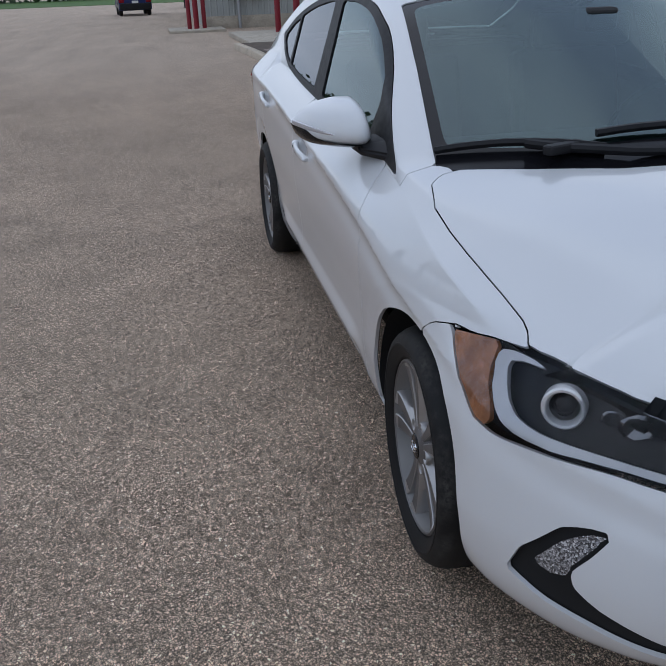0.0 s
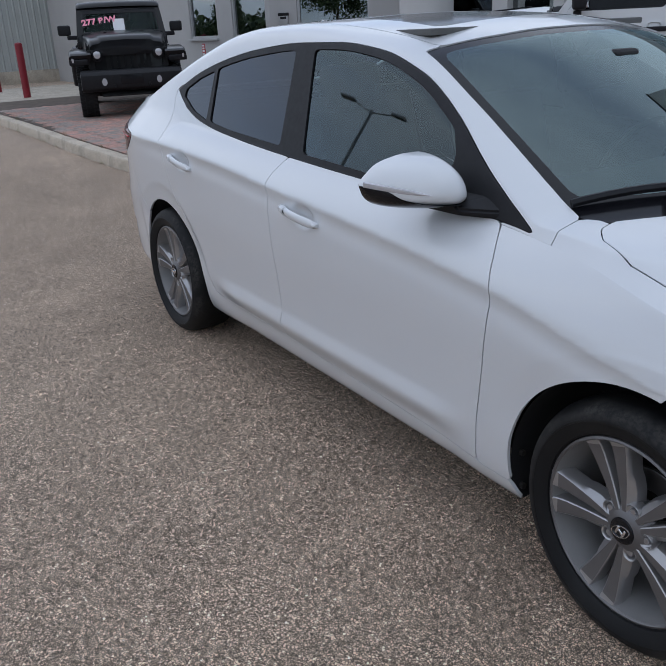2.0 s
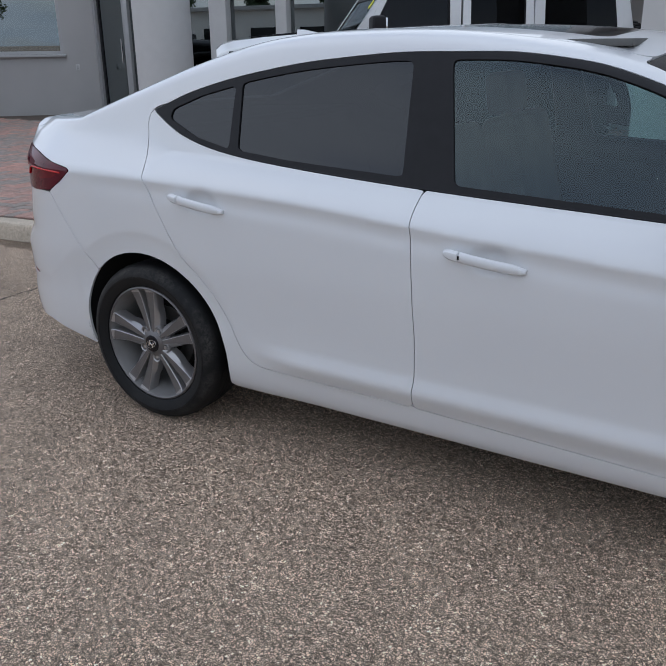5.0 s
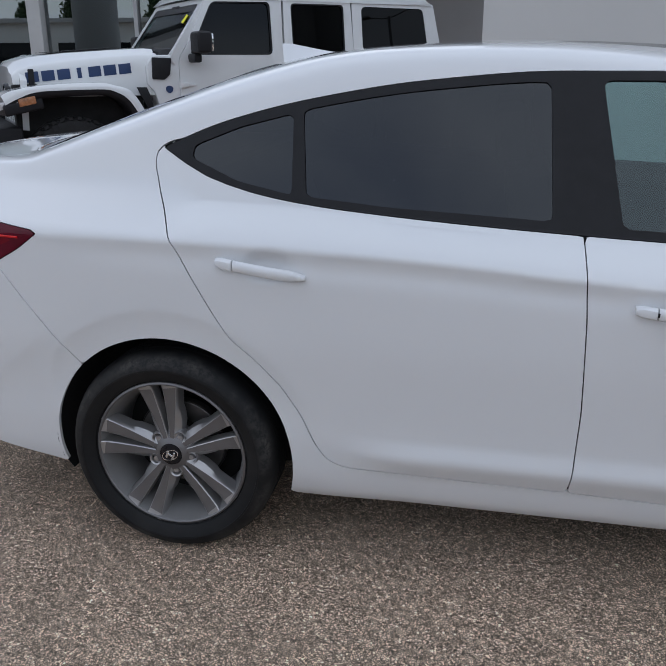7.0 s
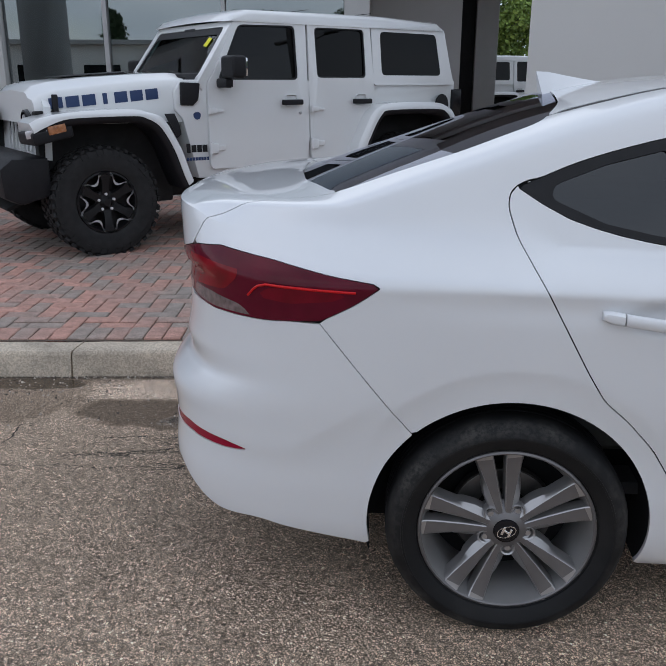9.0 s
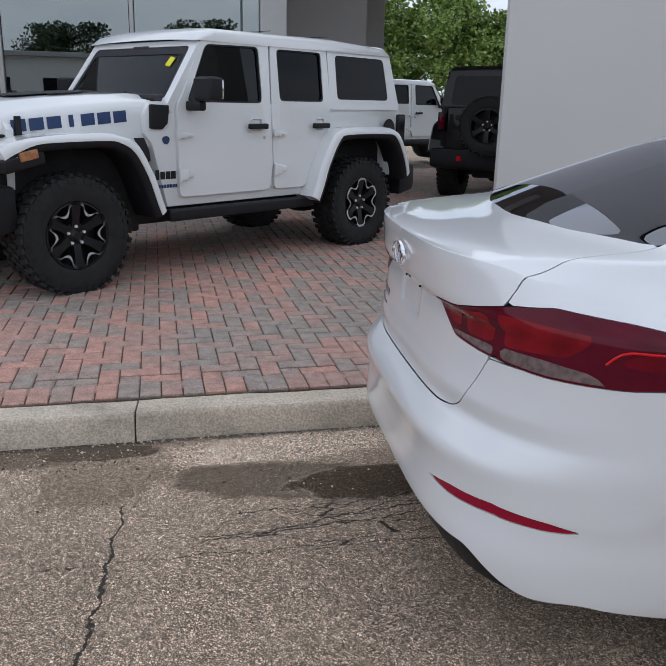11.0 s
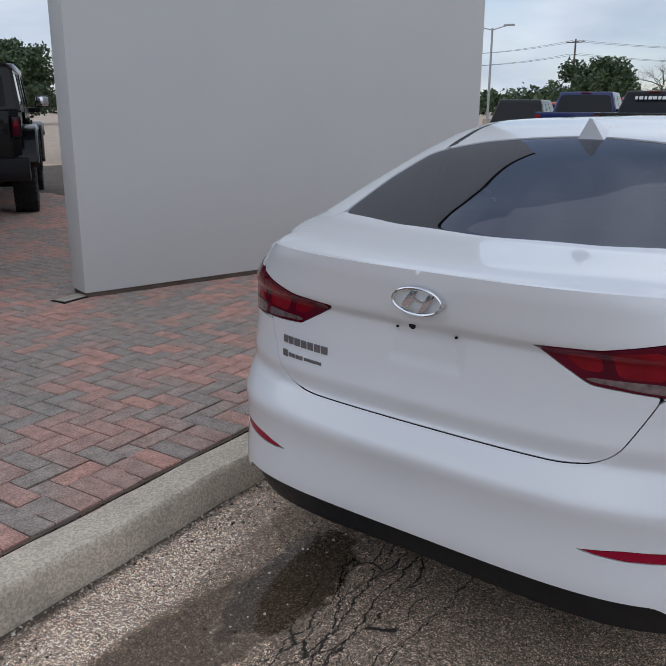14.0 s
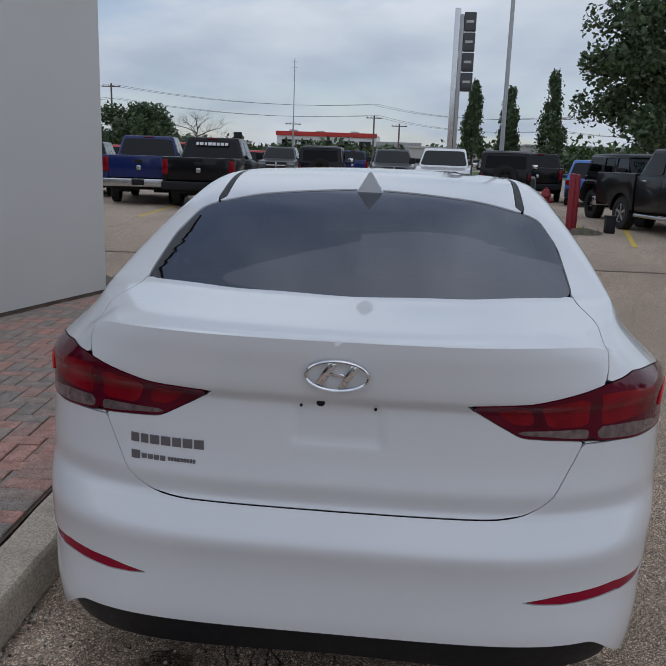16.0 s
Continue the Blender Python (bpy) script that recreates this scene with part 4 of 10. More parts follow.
def panel(field, both=False, mirror=False, offset=0.0, flange=0.010, gap=0.0):
    """The part of the car's skin where field > gap, moved out by offset, with its rim turned in. both: the two halves as one piece."""
    f = (field - gap).ravel()
    P = (grid + norm * offset).reshape(-1, 3)
    Nn = norm.reshape(-1, 3)
    idx = np.arange(N_S * NJ).reshape(N_S, NJ)
    quads = np.stack([idx[:-1, :-1], idx[1:, :-1], idx[1:, 1:], idx[:-1, 1:]], -1).reshape(-1, 4)
    pos = (f[quads] > 0)
    some = pos.any(1)
    verts, norms, made, cut, faces = [], [], {}, {}, []

    def vert(i):
        if i not in made:
            made[i] = len(verts)
            verts.append(P[i]); norms.append(Nn[i])
        return made[i]

    def crossing(i, k):
        key = (min(i, k), max(i, k))
        if key not in cut:
            t = f[i] / (f[i] - f[k])
            cut[key] = len(verts)
            verts.append(P[i] + (P[k] - P[i]) * t); norms.append(Nn[i] + (Nn[k] - Nn[i]) * t)
        return cut[key]

    for q, inn in zip(quads[some], pos[some]):
        if inn.all():
            faces.append([vert(i) for i in q])
            continue
        poly = []
        for a in range(4):
            i, k = q[a], q[(a + 1) % 4]
            if f[i] > 0:
                poly.append(vert(i))
            if (f[i] > 0) != (f[k] > 0):
                poly.append(crossing(i, k))
        if len(poly) > 2:
            faces.append(poly)
    V, Q = np.array(verts).reshape(-1, 3), np.array(norms).reshape(-1, 3)
    if both:
        other, twin = [], {}
        for i in range(len(V)):
            if abs(V[i, 1]) < 1e-5:
                twin[i] = i
            else:
                twin[i] = len(V) + len(other)
                other.append(i)
        faces = faces + [[twin[i] for i in p[::-1]] for p in faces]
        V = np.concatenate([V, V[other] * (1, -1, 1)])
        Q = np.concatenate([Q, Q[other] * (1, -1, 1)])
    elif mirror:
        V, Q = V * (1, -1, 1), Q * (1, -1, 1)
        faces = [p[::-1] for p in faces]
    faces = [[i for n_, i in enumerate(p) if i != p[n_ - 1]] for p in faces]
    faces = [p for p in faces if len(set(p)) > 2]
    if not faces:
        return bmesh.new()
    Q = Q / (np.linalg.norm(Q, axis=1, keepdims=True) + 1e-12)
    # all faces turned outwards
    agree = sum(float(np.dot(np.cross(V[p[1]] - V[p[0]], V[p[2]] - V[p[1]]), Q[p[1]])) for p in faces)
    if agree < 0:
        faces = [p[::-1] for p in faces]
    face_normal = Q
    if flange:
        count = {}
        for p in faces:
            for a, b in zip(p, p[1:] + p[:1]):
                count.setdefault((min(a, b), max(a, b)), []).append((a, b))
        rim = [e[0] for e in count.values() if len(e) == 1]
        low = {}
        extra = []
        for a, b in rim:
            for i in (a, b):
                if i not in low:
                    low[i] = len(V) + len(extra)
                    extra += [V[i] - Q[i] * flange, V[i]]
            faces.append([low[b] + 1, low[a] + 1, low[a], low[b]])
        if extra:
            V = np.concatenate([V, np.array(extra)])
            face_normal = np.concatenate([Q, np.zeros((len(extra), 3))])
    me = bmesh.new()
    layer = me.verts.layers.float_vector.new("set_normal")
    vs = [me.verts.new(v) for v in V]
    for v, q in zip(vs, face_normal):
        v[layer] = q
    for p in faces:
        try:
            me.faces.new([vs[i] for i in p])
        except ValueError:
            pass
    return me


ALL = np.ones_like(GX)
arch_r = np.hypot(GX, GZ - HUB_Z) - ARCH_R
arch_f = np.hypot(GX - WB, GZ - HUB_Z) - ARCH_R
is_side = np.where(GY > 0.5, 1.0, -1.0)
arches = np.minimum(np.where(GY > 0.45, arch_r, 1), np.where(GY > 0.45, arch_f, 1))
# lower edge of the skin
low_edge = np.interp(GX, [-0.85, -0.6, -0.36, 0.35, 0.36, 2.34, 2.36, 3.05, 3.3, 3.6], [0.335, 0.27, 0.228, 0.195, 0.192, 0.190, 0.19, 0.19, 0.20, 0.19])
rear_low = 0.376 - 0.135 * smoothstep(0.62, 0.81, GY)
at_rear = 1 - smoothstep(-0.86, -0.62, GX)
low_edge = low_edge * (1 - at_rear) + rear_low * at_rear
skin = np.minimum(GZ - low_edge, arches)

win_top = curve([-0.012, 0.15, 0.40, 0.70, 1.03, 1.25, 1.50, 1.72, 1.93, 2.13, 2.25, 2.33], [1.178, 1.243, 1.306, 1.352, 1.374, 1.374, 1.350, 1.288, 1.178, 1.052, 0.982, 0.936])
win_foot = curve([-0.012, 0.11, 0.30, 0.50, 1.10, 1.70, 2.235, 2.33], [1.178, 1.108, 1.056, 1.030, 0.989, 0.965, 0.944, 0.9345])
win_poly = [(x, float(win_foot(x))) for x in np.linspace(-0.012, 2.33, 38)] + [(x, float(win_top(x))) for x in np.linspace(2.322, -0.004, 62)]


def edge_below(x_from, x_to, drop, n=12):
    """Points along the top of the window opening, a little below it."""
    return [(x, float(win_top(x)) - drop) for x in np.linspace(x_from, x_to, n)]



F_WIN = np.minimum(inside(win_poly, GX, GZ), SIDE)
front_pane = rounded([(1.195, 1.008), (1.60, 0.990), (1.96, 0.975), (1.985, 1.08)] + edge_below(1.95, 1.125, 0.022, 14), 0.018, 3)
rear_pane = rounded([(0.392, 1.062), (0.60, 1.042), (1.025, 1.020), (1.0, 1.348)] + edge_below(0.95, 0.372, 0.024, 10), 0.015, 3)
quarter_pane = rounded([(0.070, 1.152), (0.20, 1.096), (0.352, 1.064), (0.345, 1.268), (0.20, 1.232), (0.075, 1.184)], 0.012, 3)
F_FP, F_RP, F_QP = (np.minimum(inside(p, GX, GZ), SIDE) for p in (front_pane, rear_pane, quarter_pane))
wind_plan = [(2.680, -0.4), (2.679, 0.05), (2.636, 0.30), (2.545, 0.50), (2.456, 0.655), (2.400, 0.694), (2.0, 0.625), (1.645, 0.572), (1.705, 0.3), (1.73, 0.05), (1.73, -0.4)]
F_WS = np.minimum(inside(wind_plan, GX, GY), TOP)
wind_clear = [(2.56, -0.2), (2.56, 0.05), (2.52, 0.30), (2.445, 0.49), (2.345, 0.652), (2.0, 0.596), (1.69, 0.546), (1.75, 0.3), (1.78, 0.05), (1.78, -0.2)]
F_WC = np.minimum(inside(rounded(wind_clear, 0.04, 3), GX, GY), TOP)
rear_plan = rounded([(-0.612, -0.4), (-0.611, 0.05), (-0.572, 0.32), (-0.467, 0.606), (-0.15, 0.608), (0.06, 0.572), (0.13, 0.40), (0.172, 0.05), (0.173, -0.4)], 0.05, 4)
F_RG = np.minimum(inside(rear_plan, GX, GY), TOP)
hood_plan = [(2.645, -0.4), (2.643, 0.05), (2.60, 0.30), (2.51, 0.50), (2.455, 0.645), (2.462, 0.705), (2.50, 0.742), (2.60, 0.766), (2.70, 0.762), (2.79, 0.752), (2.934, 0.729), (3.035, 0.715),
             (3.112, 0.74), (3.20, 0.74), (3.35, 0.66), (3.50, 0.50), (3.60, 0.30), (3.60, -0.4)]
F_HOOD = np.minimum(inside(hood_plan, GX, GY), np.where(GJ > J_BELT - 16, 1.0, -1.0))
F_HOOD = np.minimum(F_HOOD, -F_WS)
F_HOOD = np.minimum(F_HOOD, np.where(GX > 3.03, GZ - np.interp(GX, [3.03, 3.106, 3.219, 3.332, 3.45, 3.6], [0.742, 0.748, 0.728, 0.704, 0.672, 0.665]), np.where(GJ > J_BELT - 3, 1.0, -1.0)))
roof_plan = [(0.03, -0.4), (0.03, 0.40), (0.085, 0.526), (0.60, 0.545), (1.10, 0.545), (1.63, 0.527), (1.80, 0.40), (1.80, -0.4)]
F_ROOF = np.minimum(np.minimum(inside(roof_plan, GX, GY), TOP + 0.02), np.minimum(-F_WS, -F_RG))
# black drip moulding along each edge of the roof
mould_plan = [(0.095, 0.534), (0.45, 0.548), (0.80, 0.547), (0.80, 0.540), (0.45, 0.529), (0.118, 0.508)]
F_MOULD = np.minimum(inside(mould_plan, GX, GY), TOP + 0.02)
sun_plan = rounded([(1.03, -0.4), (1.03, 0.40), (1.50, 0.40), (1.53, 0.2), (1.535, -0.4)], 0.05, 4)
F_SUN = np.minimum(inside(sun_plan, GX, GY), TOP)
door_edge_z = curve([0.18, 0.262, 0.40, 0.62, 0.72, 0.79, 0.86, 0.94, 1.02], [2.200, 2.205, 2.222, 2.262, 2.278, 2.282, 2.262, 2.215, 2.165])
door_edge = door_edge_z(GZ)
front_door_poly = rounded([(1.097, 1.02), (1.102, 0.99), (1.118, 0.80), (1.130, 0.55), (1.127, 0.40), (1.118, 0.304), (1.6, 0.286), (2.5, 0.252), (2.5, 1.02)], 0.012, 2)
rear_door_poly = rounded([(1.097, 1.02), (1.102, 0.99), (1.118, 0.80), (1.130, 0.55), (1.127, 0.40), (1.118, 0.304), (0.80, 0.310), (0.515, 0.317), (0.466, 0.336), (0.434, 0.382), (0.393, 0.474), (0.339, 0.558), (0.271, 0.632),
                          (0.206, 0.688), (0.158, 0.765), (0.062, 0.936), (-0.012, 1.065), (-0.035, 1.135), (-0.028, 1.175), (0.02, 1.20), (0.3, 1.20)], 0.02, 3)
below_glass = -inside(win_poly, GX, GZ)
F_FD = np.minimum(np.minimum(inside(front_door_poly, GX, GZ), SIDE), np.minimum(np.minimum(below_glass, win_foot(np.clip(GX, 0, 2.3)) + 0.015 - GZ), door_edge - 0.0005 - GX))
F_RD = np.minimum(np.minimum(inside(rear_door_poly, GX, GZ), SIDE), below_glass)
U_TIP, U_SEAM = u_at_x(-0.330), u_at_y(0.600)
lamp_poly = rounded([(u_at_y(0.290), 0.957), (u_at_y(0.45), 0.966), (u_at_y(0.58), 0.992), (u_at_y(0.66), 1.010), (u_at_x(-0.74), 1.020), (u_at_x(-0.60), 1.003), (u_at_x(-0.45), 0.977),
                     (U_TIP, 0.962), (u_at_x(-0.40), 0.914), (u_at_x(-0.484), 0.868), (u_at_x(-0.62), 0.857), (u_at_x(-0.77), 0.858), (u_at_y(0.60), 0.868), (u_at_y(0.43), 0.880), (u_at_y(0.36), 0.918)], 0.012, 2)
F_LAMP = np.where(GX < 0.0, inside(lamp_poly, GU, GZ), -1.0)
trunk_poly = rounded([(-0.5, 0.678), (0.38, 0.680), (0.455, 0.688), (0.510, 0.725), (0.560, 0.82), (0.588, 0.88), (0.618, 1.00), (0.632, 1.06), (0.635, 1.3), (-0.5, 1.3)], 0.03, 3)
lid_plan = [(-0.40, -0.4), (-0.40, 0.595), (-0.466, 0.606), (-0.70, 0.622), (-0.95, 0.634), (-1.2, 0.64), (-1.2, -0.4)]
F_LID = np.minimum(inside(lid_plan, GX, GY), inside(trunk_poly, GY, GZ))
F_LID = np.minimum(F_LID, -F_RG)
cut_x = -0.484 + (0.862 - GZ) * (0.214 / 0.262)
F_BUMP = np.where(GX < 0.1, np.minimum(cut_x - GX, 0.858 + 0.004 - GZ + 0 * GX), -1)
hl_poly = rounded([(f_at(hx, hz), hz) for hx, hz in ((2.888, 0.724), (3.007, 0.745), (3.102, 0.748), (3.171, 0.739), (3.244, 0.729), (3.302, 0.716), (3.40, 0.688), (3.47, 0.660), (3.47, 0.603),
                   (3.391, 0.607), (3.323, 0.610), (3.24, 0.602), (3.134, 0.591), (3.061, 0.599), (2.975, 0.648), (2.928, 0.682))], 0.014, 2)
F_HL = np.where(GX > 2.5, inside(hl_poly, GF, GZ), -1.0)
seam_f = np.interp(GX, [2.60, 2.740, 2.768, 2.800, 2.819, 2.835, 2.90], [0.50, 0.634, 0.664, 0.697, 0.711, 0.717, 0.735])
F_FBUMP = np.where(GX > 2.5, np.minimum(np.minimum(seam_f - GZ, 0.72 + 0 * GZ), GX - 2.60), -1)
fog_poly = rounded([(f_at(fx, fz), fz) for fx, fz in ((3.205, 0.326), (3.237, 0.397), (3.299, 0.483), (3.334, 0.501), (3.372, 0.506), (3.356, 0.454), (3.332, 0.405), (3.341, 0.371),
                    (3.375, 0.350), (3.46, 0.320), (3.53, 0.300), (3.53, 0.262), (3.45, 0.277), (3.374, 0.292), (3.278, 0.302))], 0.010, 2)
F_FOG = np.where(GX > 2.5, inside(fog_poly, GF, GZ), -1.0)
grille_poly = rounded([(-0.4, 0.66), (0.36, 0.655), (0.42, 0.60), (0.34, 0.36), (0.28, 0.29), (-0.4, 0.28)], 0.03, 3)
F_GRILLE = np.where(GX > 3.2, inside(grille_poly, GY, GZ), -1.0)
refl_poly = rounded([(u_at_y(0.450), 0.489), (u_at_y(0.56), 0.508), (u_at_y(0.70), 0.518), (u_at_x(-0.80), 0.516), (u_at_x(-0.70), 0.506), (u_at_x(-0.640), 0.493), (u_at_x(-0.640), 0.487), (u_at_x(-0.70), 0.483), (u_at_x(-0.80), 0.487), (u_at_y(0.70), 0.490), (u_at_y(0.56), 0.483)], 0.004, 2)
F_REFL = np.where(GX < -0.3, inside(refl_poly, GU, GZ), -1.0)
F_FEND = np.minimum(GX - door_edge - 0.0005, -F_FBUMP)
F_FEND = np.minimum(np.minimum(F_FEND, -F_HOOD), np.minimum(-F_HL, np.minimum(-F_WS, -F_WIN)))
F_FEND = np.minimum(F_FEND, np.maximum(GX - 2.395, (J_BELT + 0.5 - GJ) * 0.02))
F_FEND = np.minimum(F_FEND, np.maximum(GZ - 0.255, GX - 2.4))

G = 0.0015
car = thing("white_sedan", "white four-door sedan parked beside the kerb, tinted rear windows", "car")


def skinned(name, field, material, label="", both=False, offset=0.0, gap=G, flange=0.010, parent=None, clip_skin=True):
    f = np.minimum(field, skin) if clip_skin else field
    made = []
    if both:
        made.append(part(name, panel(f, both=True, offset=offset, gap=gap, flange=flange), material, parent or car, label, sharp=50))
    else:
        made.append(part(name, panel(f, offset=offset, gap=gap, flange=flange), material, parent or car, label, sharp=50))
        made.append(part(name, panel(f, mirror=True, offset=offset, gap=gap, flange=flange), material, parent or car, label, sharp=50))
    return made


rest = -np.maximum.reduce([F_WIN, F_FD, F_RD, F_WS, F_RG, F_HOOD, F_ROOF, F_MOULD, F_LAMP, F_LID, F_BUMP, F_HL, F_FBUMP, F_FOG, F_GRILLE, np.minimum(F_FEND, 9)])
body = skinned("body_shell", rest, M_WHITE, both=True)[0]
doors_f = skinned("front_door", F_FD, M_WHITE)
doors_r = skinned("rear_door", F_RD, M_WHITE)
fenders = skinned("front_fender", F_FEND, M_WHITE)
hood = skinned("bonnet", np.minimum(F_HOOD, -F_HL), M_WHITE, both=True)[0]
roof = skinned("roof_panel", np.minimum(np.minimum(F_ROOF, -F_MOULD), -F_SUN), M_WHITE, both=True, gap=0.002)[0]
skinned("roof_moulding", F_MOULD, M_TRIM, "black roof drip moulding", offset=-0.001, gap=0.001, clip_skin=False)
lid = skinned("boot_lid", np.minimum(F_LID, -F_LAMP), M_WHITE, both=True)[0]
rear_bumper = skinned("rear_bumper", np.minimum(np.minimum(F_BUMP, -F_LAMP), np.minimum(-F_LID, -F_REFL)), M_WHITE, both=True)[0]
front_bumper = skinned("front_bumper", np.minimum(np.minimum(np.minimum(F_FBUMP, -F_HOOD), -F_HL), np.minimum(-F_FOG, -F_GRILLE)), M_WHITE, both=True)[0]
trim = skinned("window_trim", np.minimum(F_WIN, -np.maximum.reduce([F_FP, F_RP, F_QP])), M_TRIM, "black window surround", gap=0.0005, clip_skin=False, offset=0.0005)
skinned("front_side_window", F_FP, G_FRONT, "clear front side glass", offset=-0.005, gap=0, flange=0, clip_skin=False)
skinned("rear_side_window", F_RP, G_PRIV, "dark privacy glass", offset=-0.005, gap=0, flange=0, clip_skin=False)
skinned("quarter_window", F_QP, G_PRIV, "dark privacy glass", offset=-0.005, gap=0, flange=0, clip_skin=False)
skinned("windscreen", F_WC, G_WIND, "clear windscreen", both=True, offset=-0.004, gap=0, flange=0, clip_skin=False)
skinned("windscreen_border", np.minimum(F_WS, -F_WC), M_GLOSSB, "black windscreen border and cowl", both=True, offset=-0.004, gap=0, clip_skin=False)
skinned("rear_window", F_RG, G_REAR, "dark tinted rear window", both=True, offset=-0.004, gap=0.002, flange=0, clip_skin=False)
skinned("sunroof", F_SUN, M_GLOSSB, "dark sunroof glass", both=True, offset=-0.002, gap=0.003, clip_skin=False)
lamps = skinned("tail_lamp", np.minimum(F_LAMP, np.abs(GU - U_SEAM) - 0.0015), M_LAMPDK, "dark red tail lamp", offset=0.002, gap=0.001, clip_skin=False)
# inner red chambers, light bar and clear reversing strip, standing just proud of the lens body
for nm, poly, mm, lab in (
        ("lamp_chamber", [(U_SEAM + 0.02, 0.905), (U_SEAM + 0.02, 0.985), (u_at_x(-0.80), 0.985), (u_at_x(-0.68), 0.972), (u_at_x(-0.74), 0.915)], M_LAMPRED, "red lamp chamber"),
        ("lamp_chamber", [(U_SEAM - 0.015, 0.905), (U_SEAM - 0.015, 0.978), (U_SEAM - 0.14, 0.962), (U_SEAM - 0.12, 0.905)], M_LAMPRED, "red lamp chamber"),
        ("lamp_chamber", [(U_SEAM - 0.15, 0.912), (U_SEAM - 0.165, 0.957), (U_SEAM - 0.25, 0.945), (U_SEAM - 0.20, 0.912)], M_LAMPRED, "red lamp chamber"),
        # the red glow beneath the light bar, drawn as a mid-red panel
        ("lamp_panel", [(u_at_x(-0.65), 0.914), (u_at_x(-0.620), 0.938), (u_at_x(-0.59), 0.944), (u_at_x(-0.41), 0.940), (u_at_x(-0.45), 0.920), (u_at_x(-0.56), 0.906)], M_LAMPMID, "deep red panel painted for the glow under the light bar"),
        ("reversing_lens", [(U_SEAM + 0.012, 0.872), (U_SEAM + 0.012, 0.902), (u_at_x(-0.78), 0.900), (u_at_x(-0.70), 0.888), (u_at_x(-0.652), 0.862), (u_at_x(-0.75), 0.862)], M_REVL, "clear ribbed reversing lens"),
        ("reversing_lens", [(U_SEAM - 0.012, 0.872), (U_SEAM - 0.012, 0.899), (U_SEAM - 0.205, 0.897), (U_SEAM - 0.180, 0.882), (U_SEAM - 0.10, 0.876)], M_REVL, "clear ribbed reversing lens")):
    fld = np.minimum(np.where(GX < -0.2, inside(rounded(poly, 0.012, 3), GU, GZ), -1), F_LAMP - 0.006)
    for ob, mir in ((lamps[0], False), (lamps[1], True)):
        part(nm, panel(fld, mirror=mir, offset=0.0026, gap=0, flange=0.0006), mm, ob, lab)
def tail_point(x, z, out=0.0):
    """A point of the right-hand skin towards the tail, at x and z."""
    n_, xe = float(nr_z(z)), float(xr_side(z))
    w_ = float(half_width(np.array(x), np.array(z)))
    return (x - out * 0.3, -w_ * (1 - min(1.0, (X0R - x) / (X0R - xe)) ** n_) ** (1 / n_) - out, z)


bar_line = [(-0.668, 0.914), (-0.655, 0.930), (-0.640, 0.942), (-0.62, 0.9475)] + [(-0.62 + 0.0225 * k, 0.9475 - 0.0004 * k) for k in range(1, 11)]
for ob, sy in ((lamps[0], 1), (lamps[1], -1)):
    pts = [tail_point(x, z, 0.0028) for x, z in bar_line]
    part("light_bar", path_tube([(x, y * sy, z) for x, y, z in pts], 0.0034, 8), M_LAMPBR, ob, "bright red light bar")
skinned("rear_reflector", F_REFL, M_REFL, "red reflector strip", offset=-0.002, gap=0.001)
hls = skinned("headlamp", F_HL, G_LENS, "clear headlamp with a black inside", offset=0.001, gap=0.001, flange=0)
# behind the lens the black inside, the amber corner and the silver hook
for ob, mir in ((hls[0], False), (hls[1], True)):
    part("housing", panel(F_HL, mirror=mir, offset=-0.036, gap=0.0005, flange=0), M_HLIN, ob, "black lamp inside")
for nm, poly, mm, lab, off in (
        ("indicator_lens", ((2.87, 0.760), (2.90, 0.690), (2.96, 0.640), (3.03, 0.600), (3.083, 0.585), (3.106, 0.612), (3.088, 0.640), (3.050, 0.668), (3.030, 0.696), (3.016, 0.760)), M_AMBER, "amber indicator", -0.004),
        ("running_light", ((3.136, 0.729), (3.095, 0.738), (3.057, 0.739), (3.030, 0.732), (3.031, 0.710), (3.058, 0.671), (3.095, 0.641), (3.133, 0.618), (3.178, 0.609), (3.236, 0.609), (3.293, 0.616), (3.342, 0.619), (3.44, 0.616),
                           (3.44, 0.628), (3.362, 0.633), (3.316, 0.634), (3.259, 0.631), (3.209, 0.630), (3.160, 0.637), (3.123, 0.653), (3.091, 0.677), (3.067, 0.705), (3.063, 0.720), (3.088, 0.728)), M_HLGREY, "silver running-light hook", -0.005)):
    poly = [(f_at(hx, hz), hz) for hx, hz in poly]
    fld = np.minimum(np.where(GX > 2.5, inside(rounded(poly, 0.006, 3), GF, GZ), -1), F_HL - 0.0015)
    for ob, mir in ((hls[0], False), (hls[1], True)):
        part(nm, panel(fld, mirror=mir, offset=off, gap=0, flange=0.012), mm, ob, lab)
skinned("fog_lamp_surround", F_FOG, M_TRIM, "black fog-lamp surround", offset=-0.022, gap=0.001)
fog_lens = rounded([(f_at(fx, fz), fz) for fx, fz in ((3.258, 0.377), (3.30, 0.448), (3.335, 0.484), (3.366, 0.496), (3.350, 0.455), (3.326, 0.402), (3.330, 0.384), (3.29, 0.366))], 0.008, 2)
F_FLENS = np.where(GX > 2.5, inside(fog_lens, GF, GZ), -1)
skinned("fog_lamp", F_FLENS, M_CUT, "clear cut-glass fog lamp", offset=-0.012, gap=0)
skinned("grille", F_GRILLE, M_TRIM, "black grille", both=True, offset=-0.03, gap=0.001)
